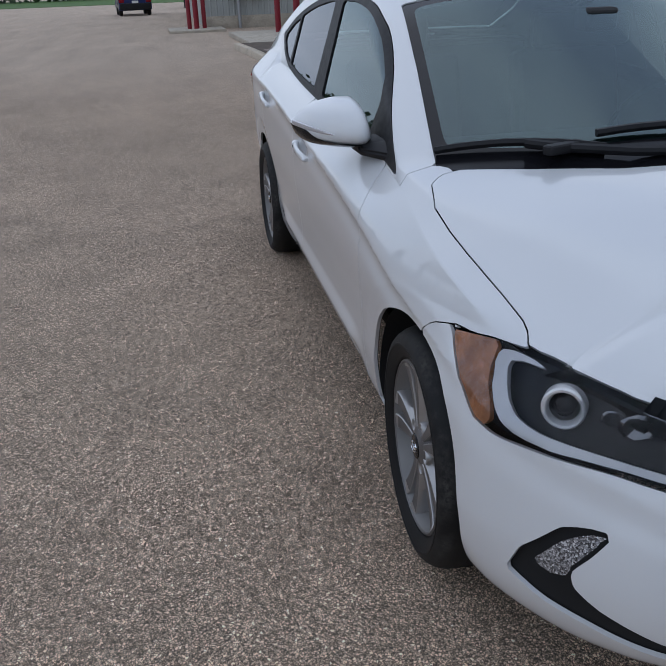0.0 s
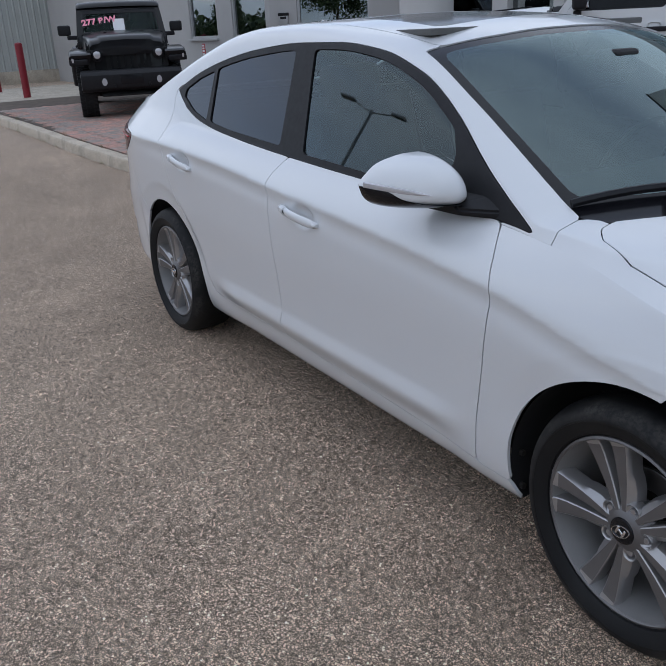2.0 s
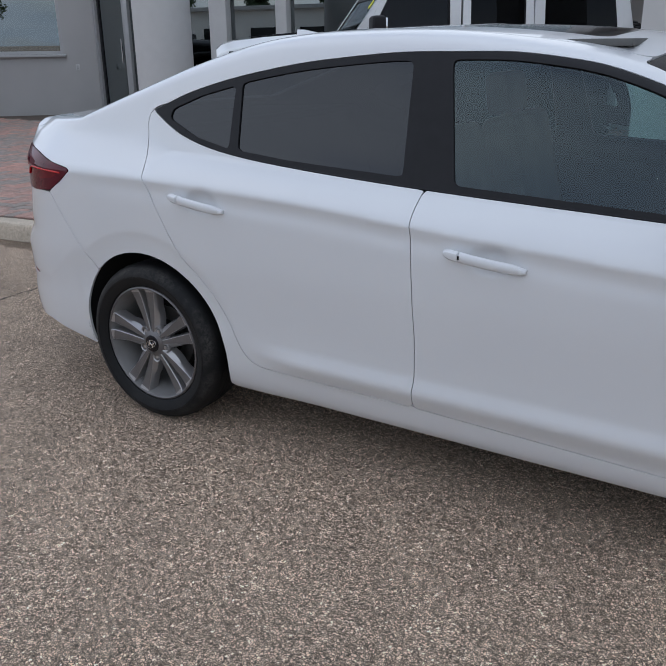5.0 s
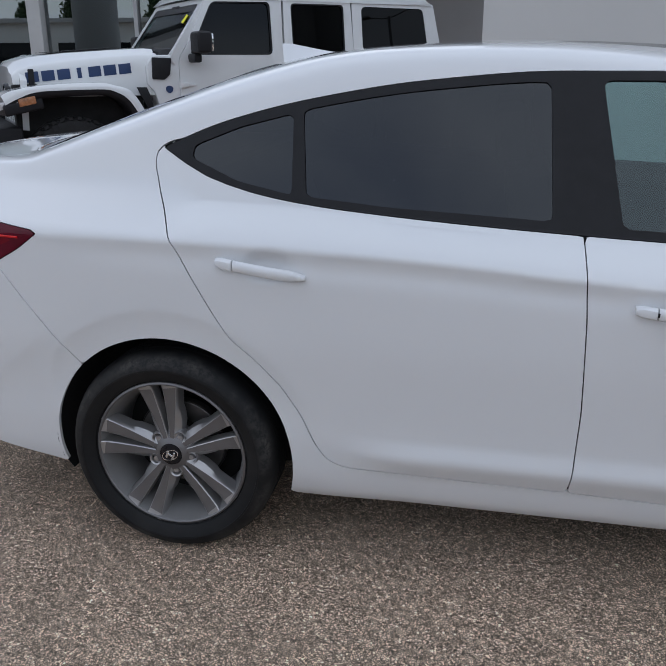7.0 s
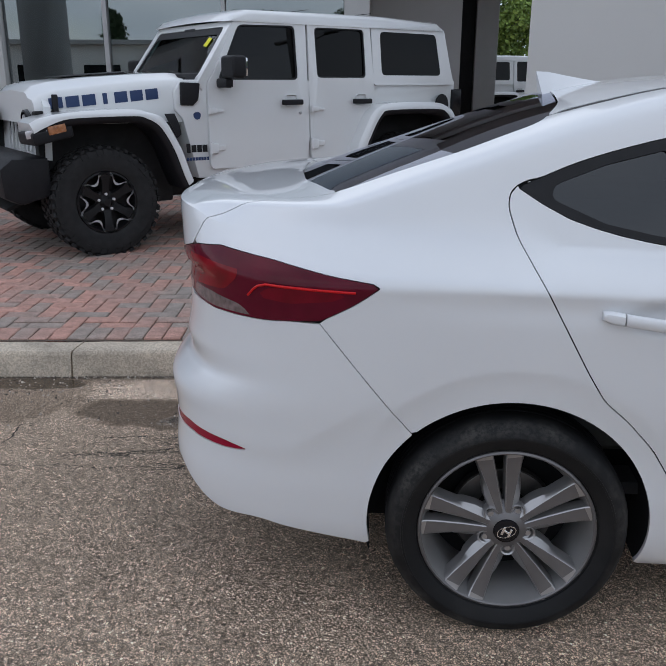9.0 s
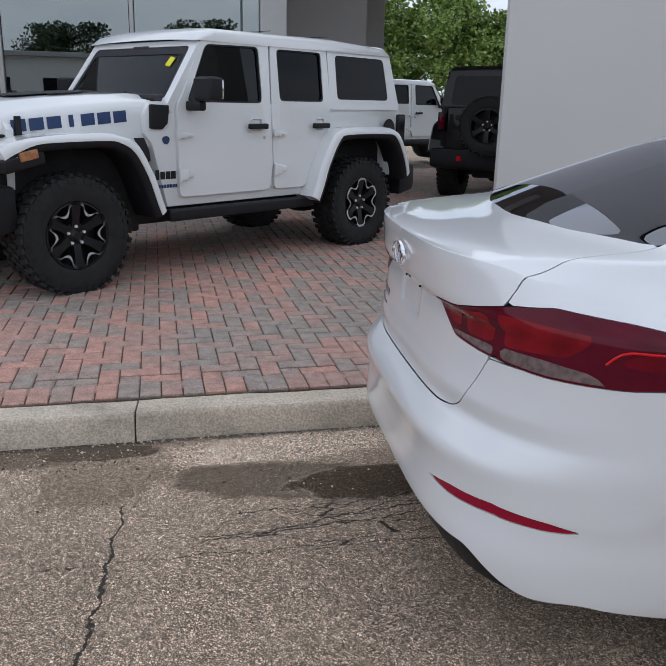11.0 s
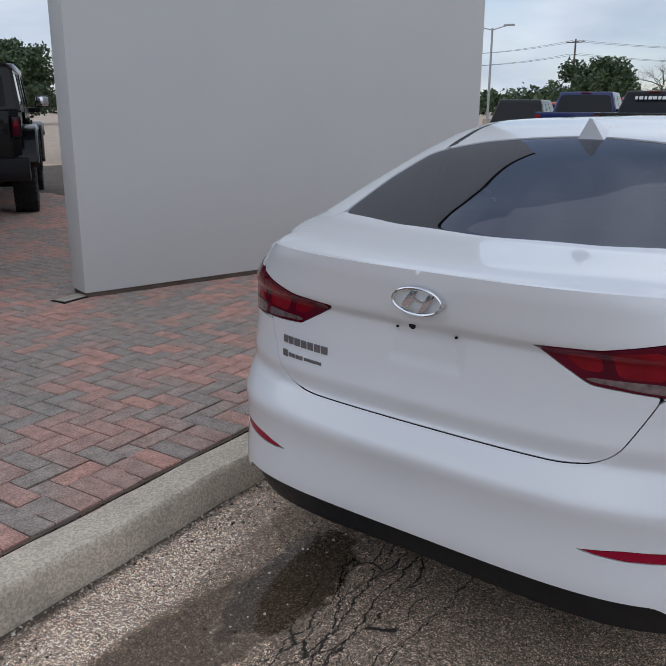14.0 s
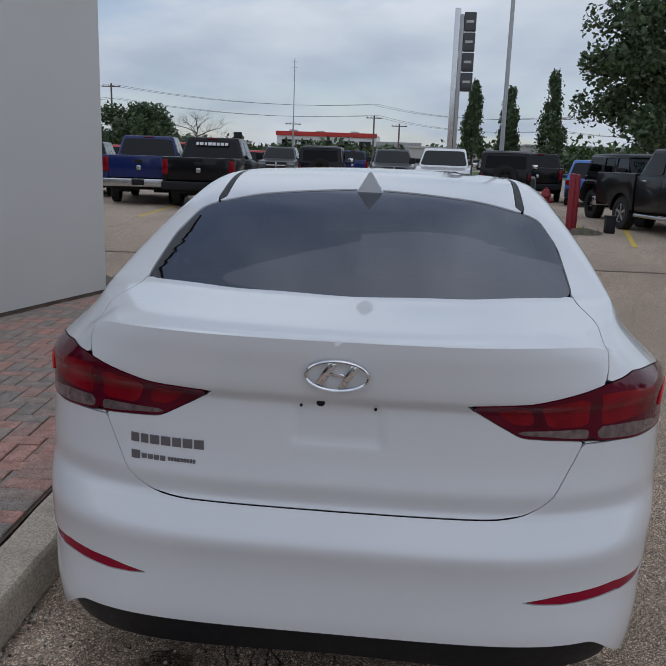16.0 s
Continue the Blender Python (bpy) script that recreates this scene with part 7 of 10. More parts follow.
def off_roader(m, paint, label, decal=False, window_text=False, group="", bright=True):
    """A four-door box-shaped off-road vehicle. x forward, y left, origin on the ground under the rear axle."""
    v = thing("off_roader", label, "car", m, group)
    LEAN = (1.14, 0.12)
    rear_arch = [(-0.52 + 0.0, 0.62), (-0.50, 0.80), (-0.40, 0.93), (-0.28, 0.97), (0.30, 0.97), (0.42, 0.90), (0.60, 0.62), (0.64, 0.54)]
    tub_side = [(-0.64, 0.62), (-0.66, 1.17), (2.30, 1.17), (2.36, 1.10), (2.36, 0.98), (2.30, 0.90), (2.18, 0.54), (0.64, 0.54), (0.60, 0.62), (0.42, 0.90), (0.30, 0.97), (-0.28, 0.97), (-0.40, 0.93), (-0.50, 0.80), (-0.52, 0.62)]
    part("body_tub", prism(tub_side, 1.50, Matrix.Translation((0, -0.75, 0)), 0.016), paint, v)
    # hood: a tapered lid with a raised middle
    bm = bmesh.new()
    rows = []
    for x, hw, zt, zs in ((2.24, 0.715, 1.185, 0.90), (2.30, 0.712, 1.19, 0.90), (2.6, 0.690, 1.175, 0.90), (2.95, 0.660, 1.15, 0.90), (3.25, 0.625, 1.12, 0.90), (3.36, 0.610, 1.095, 0.90), (3.41, 0.600, 1.06, 0.90)):
        sec = [(hw + 0.006, zs - 0.02), (hw + 0.004, zt - 0.10), (hw, zt - 0.06), (hw - 0.015, zt - 0.028), (hw - 0.05, zt - 0.008), (hw - 0.16, zt + 0.004), (hw - 0.20, zt + 0.030), (hw - 0.26, zt + 0.036), (0.0, zt + 0.044)]
        full = sec + [(-y, z) for y, z in sec[-2::-1]]
        rows.append([bm.verts.new((x, y, z)) for y, z in full])
    for p, q in zip(rows[:-1], rows[1:]):
        for k in range(len(p) - 1):
            bm.faces.new((p[k], p[k + 1], q[k + 1], q[k]))
    bm.faces.new(rows[0])
    bm.faces.new(rows[-1][::-1])
    bmesh.ops.recalc_face_normals(bm, faces=bm.faces)
    hood = part("hood", bm, paint, v, sharp=40)
    part("hood_seam", box((0.004, 1.43, 0.26), (2.245, 0, 1.06), 0), M_SEAM, hood)
    if decal:
        bm = box((0.62, 0.50, 0.003), (2.78, 0, 1.2135), 0.001, rot=(0, 4.3, 0))
        part("hood_decal", bm, M_TRIM, hood, "matt black hood decal")
    # hood vents and latches
    for s in (-1, 1):
        part("hood_vent", box((0.26, 0.05, 0.012), (2.72, s * 0.30, 1.214), 0.004, rot=(0, 4, s * 6)), M_TRIM, hood, "black hood vent")
        part("hood_latch", box((0.045, 0.022, 0.11), (3.27, s * 0.648, 1.03), 0.009, 3), M_TRIM, hood, "black hood latch")
    # front end
    grille = part("grille_panel", plate([(-0.66, 0.68), (-0.66, 1.02), (-0.58, 1.075), (0.58, 1.075), (0.66, 1.02), (0.66, 0.68)],
                                        [[(c - 0.034, 0.70), (c - 0.034, 1.0), (c - 0.020, 1.022), (c + 0.020, 1.022), (c + 0.034, 1.0), (c + 0.034, 0.70)] for c in (-0.33, -0.22, -0.11, 0, 0.11, 0.22, 0.33)], 0.0, 0.05), paint, v)
    grille.matrix_local = Matrix.Translation((3.43, 0, 0)) @ Matrix.Rotation(radians(90), 4, "Z") @ Matrix.Rotation(radians(-4), 4, "X")
    part("radiator", box((0.02, 0.95, 0.42), (3.35, 0, 0.85), 0.0), M_SHADE, v)
    for s in (-1, 1):
        hl = part("headlamp", lathe([(0.0, -0.012), (0.05, -0.010), (0.072, 0.0), (0.075, 0.03)], 28, axis="x"), M_HLDARK, v, "round headlamp")
        hl.matrix_local = pose(3.455, s * 0.50, 0.90, 0, 0, 180)
        hb = part("headlamp_bezel", lathe([(0.072, 0.008), (0.080, -0.014), (0.096, -0.010), (0.100, 0.02)], 28, axis="x"), M_GLOSSB, hl)
        lens = part("lamp_lens", lathe([(0.0, -0.020), (0.03, -0.017), (0.055, -0.012)], 20, axis="x"), M_LAMPCL, hl, "clear lamp lens")
        # front flare with its lamp
        pts = smooth_line([(2.365, 0.52), (2.45, 0.68), (2.565, 0.85), (2.68, 0.915), (2.82, 0.938), (3.25, 0.925), (3.42, 0.885), (3.52, 0.845)][::-1])
        fl = part("front_flare", mirrored(ribbon(pts, 0, -0.062, 0.60, 0.945), s), paint, v)
        part("flare_lip", mirrored(ribbon([(x, z) for x, z in pts], 0, 0.046, 0.62, 0.938), s), M_TRIM, fl, "black flare lip")
        part("flare_end", mirrored(box((0.30, 0.30, 0.075), (3.40, 0.790, 0.832), 0.022, 3, rot=(0, 9, 6)), s), M_TRIM, fl, "black flare end")
        part("side_marker", mirrored(box((0.13, 0.03, 0.050), (3.36, 0.932, 0.866), 0.008, rot=(0, 9, 4)), s), M_AMBER, fl, "amber side marker")
        part("running_lamp", mirrored(box((0.15, 0.03, 0.048), (3.495, 0.905, 0.845), 0.008, rot=(0, 9, -16)), s), M_LAMPCL, fl, "clear running lamp")
        part("inner_arch", mirrored(box((1.05, 0.10, 0.62), (2.90, 0.60, 0.68), 0.02), s), M_SHADE, v)
        pts = smooth_line([(0.68, 0.50), (0.56, 0.70), (0.42, 0.89), (0.28, 0.940), (-0.25, 0.940), (-0.42, 0.89), (-0.54, 0.74), (-0.60, 0.62)])
        rf = part("rear_flare", mirrored(ribbon(pts, 0, -0.070, 0.70, 0.940), s), paint, v)
        part("flare_lip", mirrored(ribbon(pts, 0, 0.046, 0.70, 0.932), s), M_TRIM, rf, "black flare lip")
        part("inner_arch", mirrored(box((1.10, 0.10, 0.50), (0.05, 0.58, 0.72), 0.02), s), M_SHADE, v)
        # doors with their windows
        front_out = rounded([(2.085, 0.60), (2.085, 1.14), (2.01, 1.24), (1.79, 1.655), (1.105, 1.665), (1.105, 0.72), (1.135, 0.60)], 0.04, 3)
        front_win = rounded([(1.99, 1.17), (1.76, 1.605), (1.215, 1.615), (1.215, 1.17)], 0.045, 3)
        rear_out = rounded([(1.085, 0.60), (1.085, 1.665), (0.405, 1.665), (0.385, 1.12), (0.44, 0.95), (0.62, 0.68), (0.70, 0.60)], 0.04, 3)
        rear_win = rounded([(1.015, 1.19), (1.015, 1.610), (0.475, 1.610), (0.475, 1.19)], 0.04, 3)
        for nm, out, win, gl, hx in (("front_door", front_out, front_win, G_OSIDE, 1.30), ("rear_door", rear_out, rear_win, G_DARK, 0.545)):
            door = part(nm, mirrored(plate(out, [win], 0.785, 0.74, LEAN), s), paint, v)
            part("window_glass", mirrored(plate(win, [], 0.762, 0.756, LEAN), s), gl, door, "tinted side glass")
            seal = plate(win, [[(x * 0.955 + 0.045 * sum(p[0] for p in win) / len(win), z * 0.945 + 0.055 * sum(p[1] for p in win) / len(win)) for x, z in win]], 0.776, 0.764, LEAN)
            part("window_seal", mirrored(seal, s), M_TRIM, door, "black window seal")
            dh = part("door_handle", mirrored(box((0.21, 0.030, 0.036), (hx, 0.822, 1.025), 0.012, 3), s), M_TRIM, door, "black door handle")
            part("handle_cup", mirrored(box((0.11, 0.006, 0.075), (hx, 0.787, 1.035), 0.02), s), paint, door)
            if nm == "front_door":
                part("key_lock", mirrored(tube((1.204, 0.78, 0.925), (1.204, 0.792, 0.925), 0.014, seg=14), s), M_CHROME, door, "round door lock")
            x_h = 2.075 if nm == "front_door" else 1.075
            for zh in (0.705, 0.965):
                hg = box((0.075, 0.030, 0.060), (x_h - 0.02, 0.797, zh), 0.008)
                hg = box((0.075, 0.022, 0.034), (x_h - 0.085, 0.793, zh), 0.006, bm=hg)
                hg = tube((x_h + 0.012, 0.80, zh - 0.035), (x_h + 0.012, 0.80, zh + 0.035), 0.013, seg=10, bm=hg)
                part("door_hinge", mirrored(hg, s), paint, door)
        # rear quarter of the top
        q_out = rounded([(0.385, 1.135), (0.385, 1.665), (-0.50, 1.655), (-0.62, 1.135)], 0.03, 3)
        q_win = rounded([(0.285, 1.215), (0.285, 1.600), (-0.405, 1.595), (-0.455, 1.215)], 0.045, 3)
        qp = part("rear_quarter", mirrored(plate(q_out, [q_win], 0.780, 0.735, LEAN), s), paint, v)
        part("quarter_glass", mirrored(plate(q_win, [], 0.774, 0.764, LEAN), s), G_DARK, qp, "dark quarter glass")
        # cowl vent, badges and trim on the side
        part("cowl_vent", mirrored(prism([(2.315, 1.155), (2.145, 1.150), (2.165, 1.045), (2.215, 1.010), (2.320, 1.015)], 0.030, Matrix.Translation((0, 0.747, 0)), 0.012), s), M_TRIM, v, "black cowl vent")
        part("fender_vent", mirrored(prism([(2.375, 0.945), (2.46, 0.945), (2.365, 0.775), (2.325, 0.80), (2.335, 0.86)], 0.014, Matrix.Translation((0, 0.752, 0)), 0.004), s), M_TRIM, v, "black fender vent")
        if decal:
            part("round_badge", mirrored(tube((2.175, 0.745, 0.925), (2.175, 0.757, 0.925), 0.032, seg=22), s), M_NAVY, v, "blue round badge")
            for k, w_ in enumerate((0.034, 0.042, 0.042, 0.044)):
                part("badge_letter", mirrored(box((w_, 0.004, 0.056 if k == 0 else 0.042), (2.265 - 0.049 * k, 0.7525, 0.705 if k else 0.71), 0.001), s), M_TRIM, v, "black badge bar")
            for k in range(8):
                part("badge_letter", mirrored(box((0.021, 0.003, 0.016), (2.275 - 0.026 * k, 0.7525, 0.652), 0.0008), s), M_NAVY, v, "navy badge bar")
            # seven bars for the model name along the hood side
            xs_ = [2.53 + 0.122 * k for k in range(7)]
            for k, xx in enumerate(xs_):
                tilt = 4.5
                yy = 0.704 - (xx - 2.5) * 0.083
                part("hood_letter", mirrored(box((0.100 if k not in (3,) else 0.034, 0.004, 0.064), (xx, yy + 0.0, 1.085 - (xx - 2.5) * 0.065), 0.0015, rot=(0, tilt, -4.8)), s), M_NAVY, hood, "navy letter bar")
        part("rock_rail", mirrored(box((1.60, 0.10, 0.085), (1.40, 0.765, 0.485), 0.03, 3), s), M_TRIM, v, "black rock rail")
        # mirrors
        mi = part("mirror", mirrored(box((0.13, 0.22, 0.175), (1.95, 0.985, 1.268), 0.04, 3), s), M_TRIM, v, "black door mirror")
        part("mirror_arm", mirrored(box((0.07, 0.18, 0.06), (1.97, 0.86, 1.15), 0.02), s), M_TRIM, mi)
        part("mirror_glass", mirrored(box((0.006, 0.18, 0.14), (1.884, 0.985, 1.268), 0.012), s), M_CHROME, mi)
        # tail lamps
        tl = part("tail_lamp", mirrored(box((0.13, 0.12, 0.24), (-0.68, 0.715, 0.985), 0.02, 3), s), M_GLOSSB, v, "black tail lamp housing")
        part("tail_lens", mirrored(box((0.02, 0.085, 0.19), (-0.742, 0.715, 0.985), 0.012), s), M_LAMPDK, tl, "dark red lens")
        part("tail_bar", mirrored(box((0.006, 0.060, 0.028), (-0.753, 0.715, 1.02), 0.003), s), M_LAMPRED, tl, "red lamp bar")
        part("bumper_reflector", mirrored(box((0.014, 0.07, 0.045), (-0.862, 0.40, 0.600), 0.004), s), M_LAMPBR, v, "red bumper reflector")
        part("fog_lamp", mirrored(tube((3.735, 0.44, 0.585), (3.762, 0.44, 0.585), 0.042, seg=18), s), M_LAMPCL, v, "round fog lamp")
        part("tow_hook", mirrored(box((0.08, 0.025, 0.05), (3.77, 0.28, 0.535), 0.01), s), M_TRIM, v)
        knobbly_wheel(v, (0.0, s * 0.862, 0.402), s, bright=bright)
        knobbly_wheel(v, (3.008, s * 0.862, 0.402), s, bright=bright)
        part("steering_link", mirrored(tube((2.85, 0.25, 0.36), (2.90, 0.72, 0.38), 0.02, seg=8), s), M_SHADE, v)
    part("fuel_cap", tube((-0.467, 0.778, 0.985), (-0.467, 0.790, 0.985), 0.085, seg=28), M_TRIM, v, "round black fuel cap")
    # windscreen
    ws = plate(rounded([(-0.765, -0.02), (-0.725, 0.605), (0.725, 0.605), (0.765, -0.02)], 0.04, 3), [rounded([(-0.690, 0.055), (-0.650, 0.550), (0.650, 0.550), (0.690, 0.055)], 0.05, 3)], 0.0, 0.06)
    tilt = Matrix.Translation((2.165, 0, 1.145)) @ Matrix.Rotation(radians(90), 4, "Z") @ Matrix.Rotation(radians(-36), 4, "X")
    frame_ = part("windscreen_frame", ws, paint, v)
    frame_.matrix_local = tilt
    gl = plate(rounded([(-0.690, 0.055), (-0.650, 0.550), (0.650, 0.550), (0.690, 0.055)], 0.05, 3), [], 0.012, 0.018)
    g_ob = part("windscreen", gl, G_OWIND, frame_, "clear windscreen")
    band = plate(rounded([(-0.690, 0.055), (-0.650, 0.550), (0.650, 0.550), (0.690, 0.055)], 0.05, 3), [rounded([(-0.66, 0.09), (-0.622, 0.480), (0.622, 0.480), (0.66, 0.09)], 0.05, 3)], 0.006, 0.011)
    part("windscreen_band", band, M_TRIM, frame_, "black windscreen border")
    if decal:
        part("dealer_tag", box((0.07, 0.004, 0.085), (0.50, 0.004, 0.405), 0.001, rot=(0, 12, 0)), M_YTAG, frame_, "yellow paper tag")
    if window_text:
        part("price_sheet", box((0.20, 0.004, 0.24), (-0.03, 0.008, 0.24), 0.001), M_SIGNW, frame_, "paper sheet behind the windscreen")
        tx = bpy.data.curves.new("painted_price", "FONT")
        tx.body = "277 B/W"
        tx.size, tx.extrude, tx.offset = 0.165, 0.001, 0.006
        tx.align_x = "CENTER"
        tmp = bpy.data.objects.new("tmp_text", tx)
        scene.collection.objects.link(tmp)
        me = bpy.data.meshes.new_from_object(tmp.evaluated_get(bpy.context.evaluated_depsgraph_get()))
        bpy.data.objects.remove(tmp)
        me.materials.append(M_PINK)
        t_ob = new("painted_price", me)
        t_ob.parent = frame_
        t_ob.matrix_local = Matrix.Translation((-0.36, -0.002, 0.27)) @ Matrix.Rotation(radians(-7), 4, "Y") @ Matrix.Rotation(radians(90), 4, "X")
        t_ob["label"] = "pink painted price on the windscreen"
    for y in (-0.05, 0.45):
        part("wiper", path_tube([(2.22, y, 1.19), (2.14, y - 0.05, 1.215), (2.12, y - 0.30, 1.235)], 0.011, 6), M_TRIM, v, "black wiper")
    # hard top
    top = [(1.845, 1.63), (1.80, 1.690), (1.66, 1.735), (0.3, 1.745), (-0.42, 1.715), (-0.50, 1.66), (-0.50, 1.63)]
    bm = bmesh.new()
    rows = []
    for y, dz in ((-0.735, -0.045), (-0.715, -0.018), (-0.66, 0.0), (-0.4, 0.012), (0, 0.016), (0.4, 0.012), (0.66, 0.0), (0.715, -0.018), (0.735, -0.045)):
        rows.append([bm.verts.new((x, y, max(z + dz, 1.628))) for x, z in top])
    for p, q in zip(rows[:-1], rows[1:]):
        for k in range(len(p)):
            bm.faces.new((p[k], p[(k + 1) % len(p)], q[(k + 1) % len(p)], q[k]))
    bm.faces.new(rows[0]); bm.faces.new(rows[-1][::-1])
    bmesh.ops.remove_doubles(bm, verts=bm.verts, dist=0.001)
    bmesh.ops.recalc_face_normals(bm, faces=bm.faces)
    roof = part("hard_top", bm, paint, v, sharp=50)
    for xj in (1.08, 0.40):
        part("roof_seam", box((0.010, 1.46, 0.004), (xj, 0, 1.758), 0), M_SEAM, roof)
    # back end: tailgate, window, spare wheel, bumpers
    tg = part("tailgate", box((0.05, 1.30, 0.56), (-0.675, 0, 0.88), 0.02, 3), paint, v)
    for k in range(5):
        part("tailgate_rib", box((0.012, 0.26, 0.012), (-0.705, -0.40, 0.78 + 0.07 * k), 0.003), paint, tg)
    part("tailgate_handle", box((0.04, 0.20, 0.05), (-0.715, 0.42, 1.05), 0.012), M_TRIM, tg, "black handle")
    rear = plate(rounded([(-0.735, 0.0), (-0.685, 0.52), (0.685, 0.52), (0.735, 0.0)], 0.03, 3), [rounded([(-0.625, 0.05), (-0.595, 0.455), (0.595, 0.455), (0.625, 0.05)], 0.05, 3)], 0.0, 0.04)
    rr_ = part("rear_window_frame", rear, paint, v)
    rr_.matrix_local = Matrix.Translation((-0.655, 0, 1.14)) @ Matrix.Rotation(radians(-90), 4, "Z") @ Matrix.Rotation(radians(-12), 4, "X")
    part("rear_glass", plate(rounded([(-0.625, 0.05), (-0.595, 0.455), (0.595, 0.455), (0.625, 0.05)], 0.05, 3), [], 0.006, 0.012), G_DARK, rr_, "dark rear glass")
    turn = Matrix.Rotation(radians(-90), 4, "Z")
    knobbly_wheel(v, (-0.995, 0, 0.965), 1, r=0.392, w=0.25, bright=False, name="spare_wheel", axis_turn=turn)
    part("spare_carrier", tube((-0.69, 0, 0.965), (-0.90, 0, 0.965), 0.09, seg=16), M_TRIM, v)
    bmp = prism([(-0.62, 0.46), (-0.84, 0.50), (-0.86, 0.56), (-0.85, 0.68), (-0.62, 0.68)], 1.66, Matrix.Translation((0, -0.83, 0)), 0.025)
    part("rear_bumper", bmp, M_TRIM, v, "black rear bumper")
    fb = prism([(3.40, 0.50), (3.62, 0.45), (3.74, 0.50), (3.755, 0.66), (3.66, 0.70), (3.40, 0.70)], 1.62, Matrix.Translation((0, -0.81, 0)), 0.03)
    part("front_bumper", fb, M_TRIM, v, "black front bumper")
    part("bumper_plate", box((0.012, 0.36, 0.10), (3.758, 0, 0.60), 0.004), M_GLOSSB, v)
    part("skid_plate", box((0.35, 1.0, 0.03), (3.50, 0, 0.44), 0.01, rot=(0, 20, 0)), M_SHADE, v)
    # underneath and the cabin
    part("chassis", box((3.6, 0.9, 0.16), (1.45, 0, 0.46), 0.02), M_SHADE, v)
    part("rear_axle", tube((0, -0.70, 0.39), (0, 0.70, 0.39), 0.05, seg=12), M_SHADE, v)
    part("front_axle", tube((3.008, -0.70, 0.39), (3.008, 0.70, 0.39), 0.05, seg=12), M_SHADE, v)
    part("differential", box((0.28, 0.26, 0.26), (0.0, 0.05, 0.39), 0.1, 3), M_SHADE, v)
    part("silencer", box((0.20, 0.62, 0.16), (-0.42, 0.0, 0.42), 0.06, 3), M_SHADE, v)
    cab = new("cabin")
    cab.parent = v
    part("dashboard", box((0.40, 1.34, 0.10), (2.0, 0, 1.175), 0.04), M_INTER, cab)
    for y in (-0.36, 0.36):
        part("seat_back", box((0.13, 0.46, 0.24), (1.02, y, 1.27), 0.05, 3, rot=(0, -14, 0)), M_INTER, cab)
        part("headrest", box((0.10, 0.27, 0.17), (0.96, y, 1.47), 0.04, 3, rot=(0, -8, 0)), M_INTER, cab)
        part("roll_bar", path_tube([(0.9, y * 1.7, 1.18), (0.88, y * 1.62, 1.60), (1.75, y * 1.62, 1.62)], 0.03, 8), M_INTER, cab)
        part("rear_headrest", box((0.10, 0.25, 0.16), (0.10, y, 1.36), 0.04, 3), M_INTER, cab)
    wheel_ring = lathe([(0.165, 0.0), (0.180, 0.014), (0.195, 0.0), (0.180, -0.014), (0.165, 0.0)], 28, axis="x")
    sw = part("steering_wheel", wheel_ring, M_INTER, cab)
    sw.matrix_local = pose(1.72, 0.37, 1.24, 0, 20, 0)
    part("interior_mirror", box((0.03, 0.22, 0.06), (1.83, 0.0, 1.57), 0.012), M_INTER, cab)
    # the true heights of sills, belt line, glass and roof
    def settle(ob, mm):
        if ob.name.startswith(("wheel", "spare_wheel")):
            if ob.name.startswith("spare"):
                ob.matrix_local = Matrix.Translation((-0.995, 0, 1.05)) @ Matrix.Rotation(radians(-90), 4, "Z")
            return
        kids = list(ob.children)
        mm = mm @ ob.matrix_basis
        if ob.data is not None:
            ob.data.transform(mm)
            for vv in ob.data.vertices:
                vv.co.z = float(np.interp(vv.co.z, Z_DRAWN, Z_TRUE))
        ob.matrix_basis = Matrix.Identity(4)
        for c in kids:
            settle(c, mm)
    for c in list(v.children):
        settle(c, Matrix.Identity(4))
    return v


Z_DRAWN = [0.0, 0.45, 0.54, 0.60, 0.70, 0.925, 0.985, 1.025, 1.17, 1.62, 1.745, 2.0]
Z_TRUE = [0.0, 0.42, 0.52, 0.595, 0.76, 1.03, 1.07, 1.118, 1.30, 1.745, 1.86, 2.1]


def at_heading(x, y, z, deg):
    return Matrix.Translation((x, y, z)) @ Matrix.Rotation(radians(deg), 4, "Z")


off_roader(at_heading(-0.703, 5.777, PAVE_Z, -140.5), M_JWHITE, "white four-door off-roader with black bumpers on brick paving", decal=True)
d_ = Vector((0.56, 0.83, 0)).normalized()
mid_ = (Vector((1.95, 9.4, 0)) + Vector((3.28, 8.5, 0))) / 2
off_roader(at_heading(mid_.x, mid_.y, PAVE_Z, math.degrees(math.atan2(d_.y, d_.x))), M_BLACKP, "black off-roader parked under the canopy with a spare wheel behind", bright=False)
hd = radians(-16)
off_roader(at_heading(-10.25 - 3.008 * math.cos(hd), 2.47 - 3.008 * math.sin(hd), PAVE_Z, -16), M_BLACKP, "black off-roader with a pink price painted on its windscreen", window_text=True, bright=False)
off_roader(at_heading(1.6, 16.2, 0.13, 28), M_JWHITE, "white off-roader parked behind the canopy", bright=False)

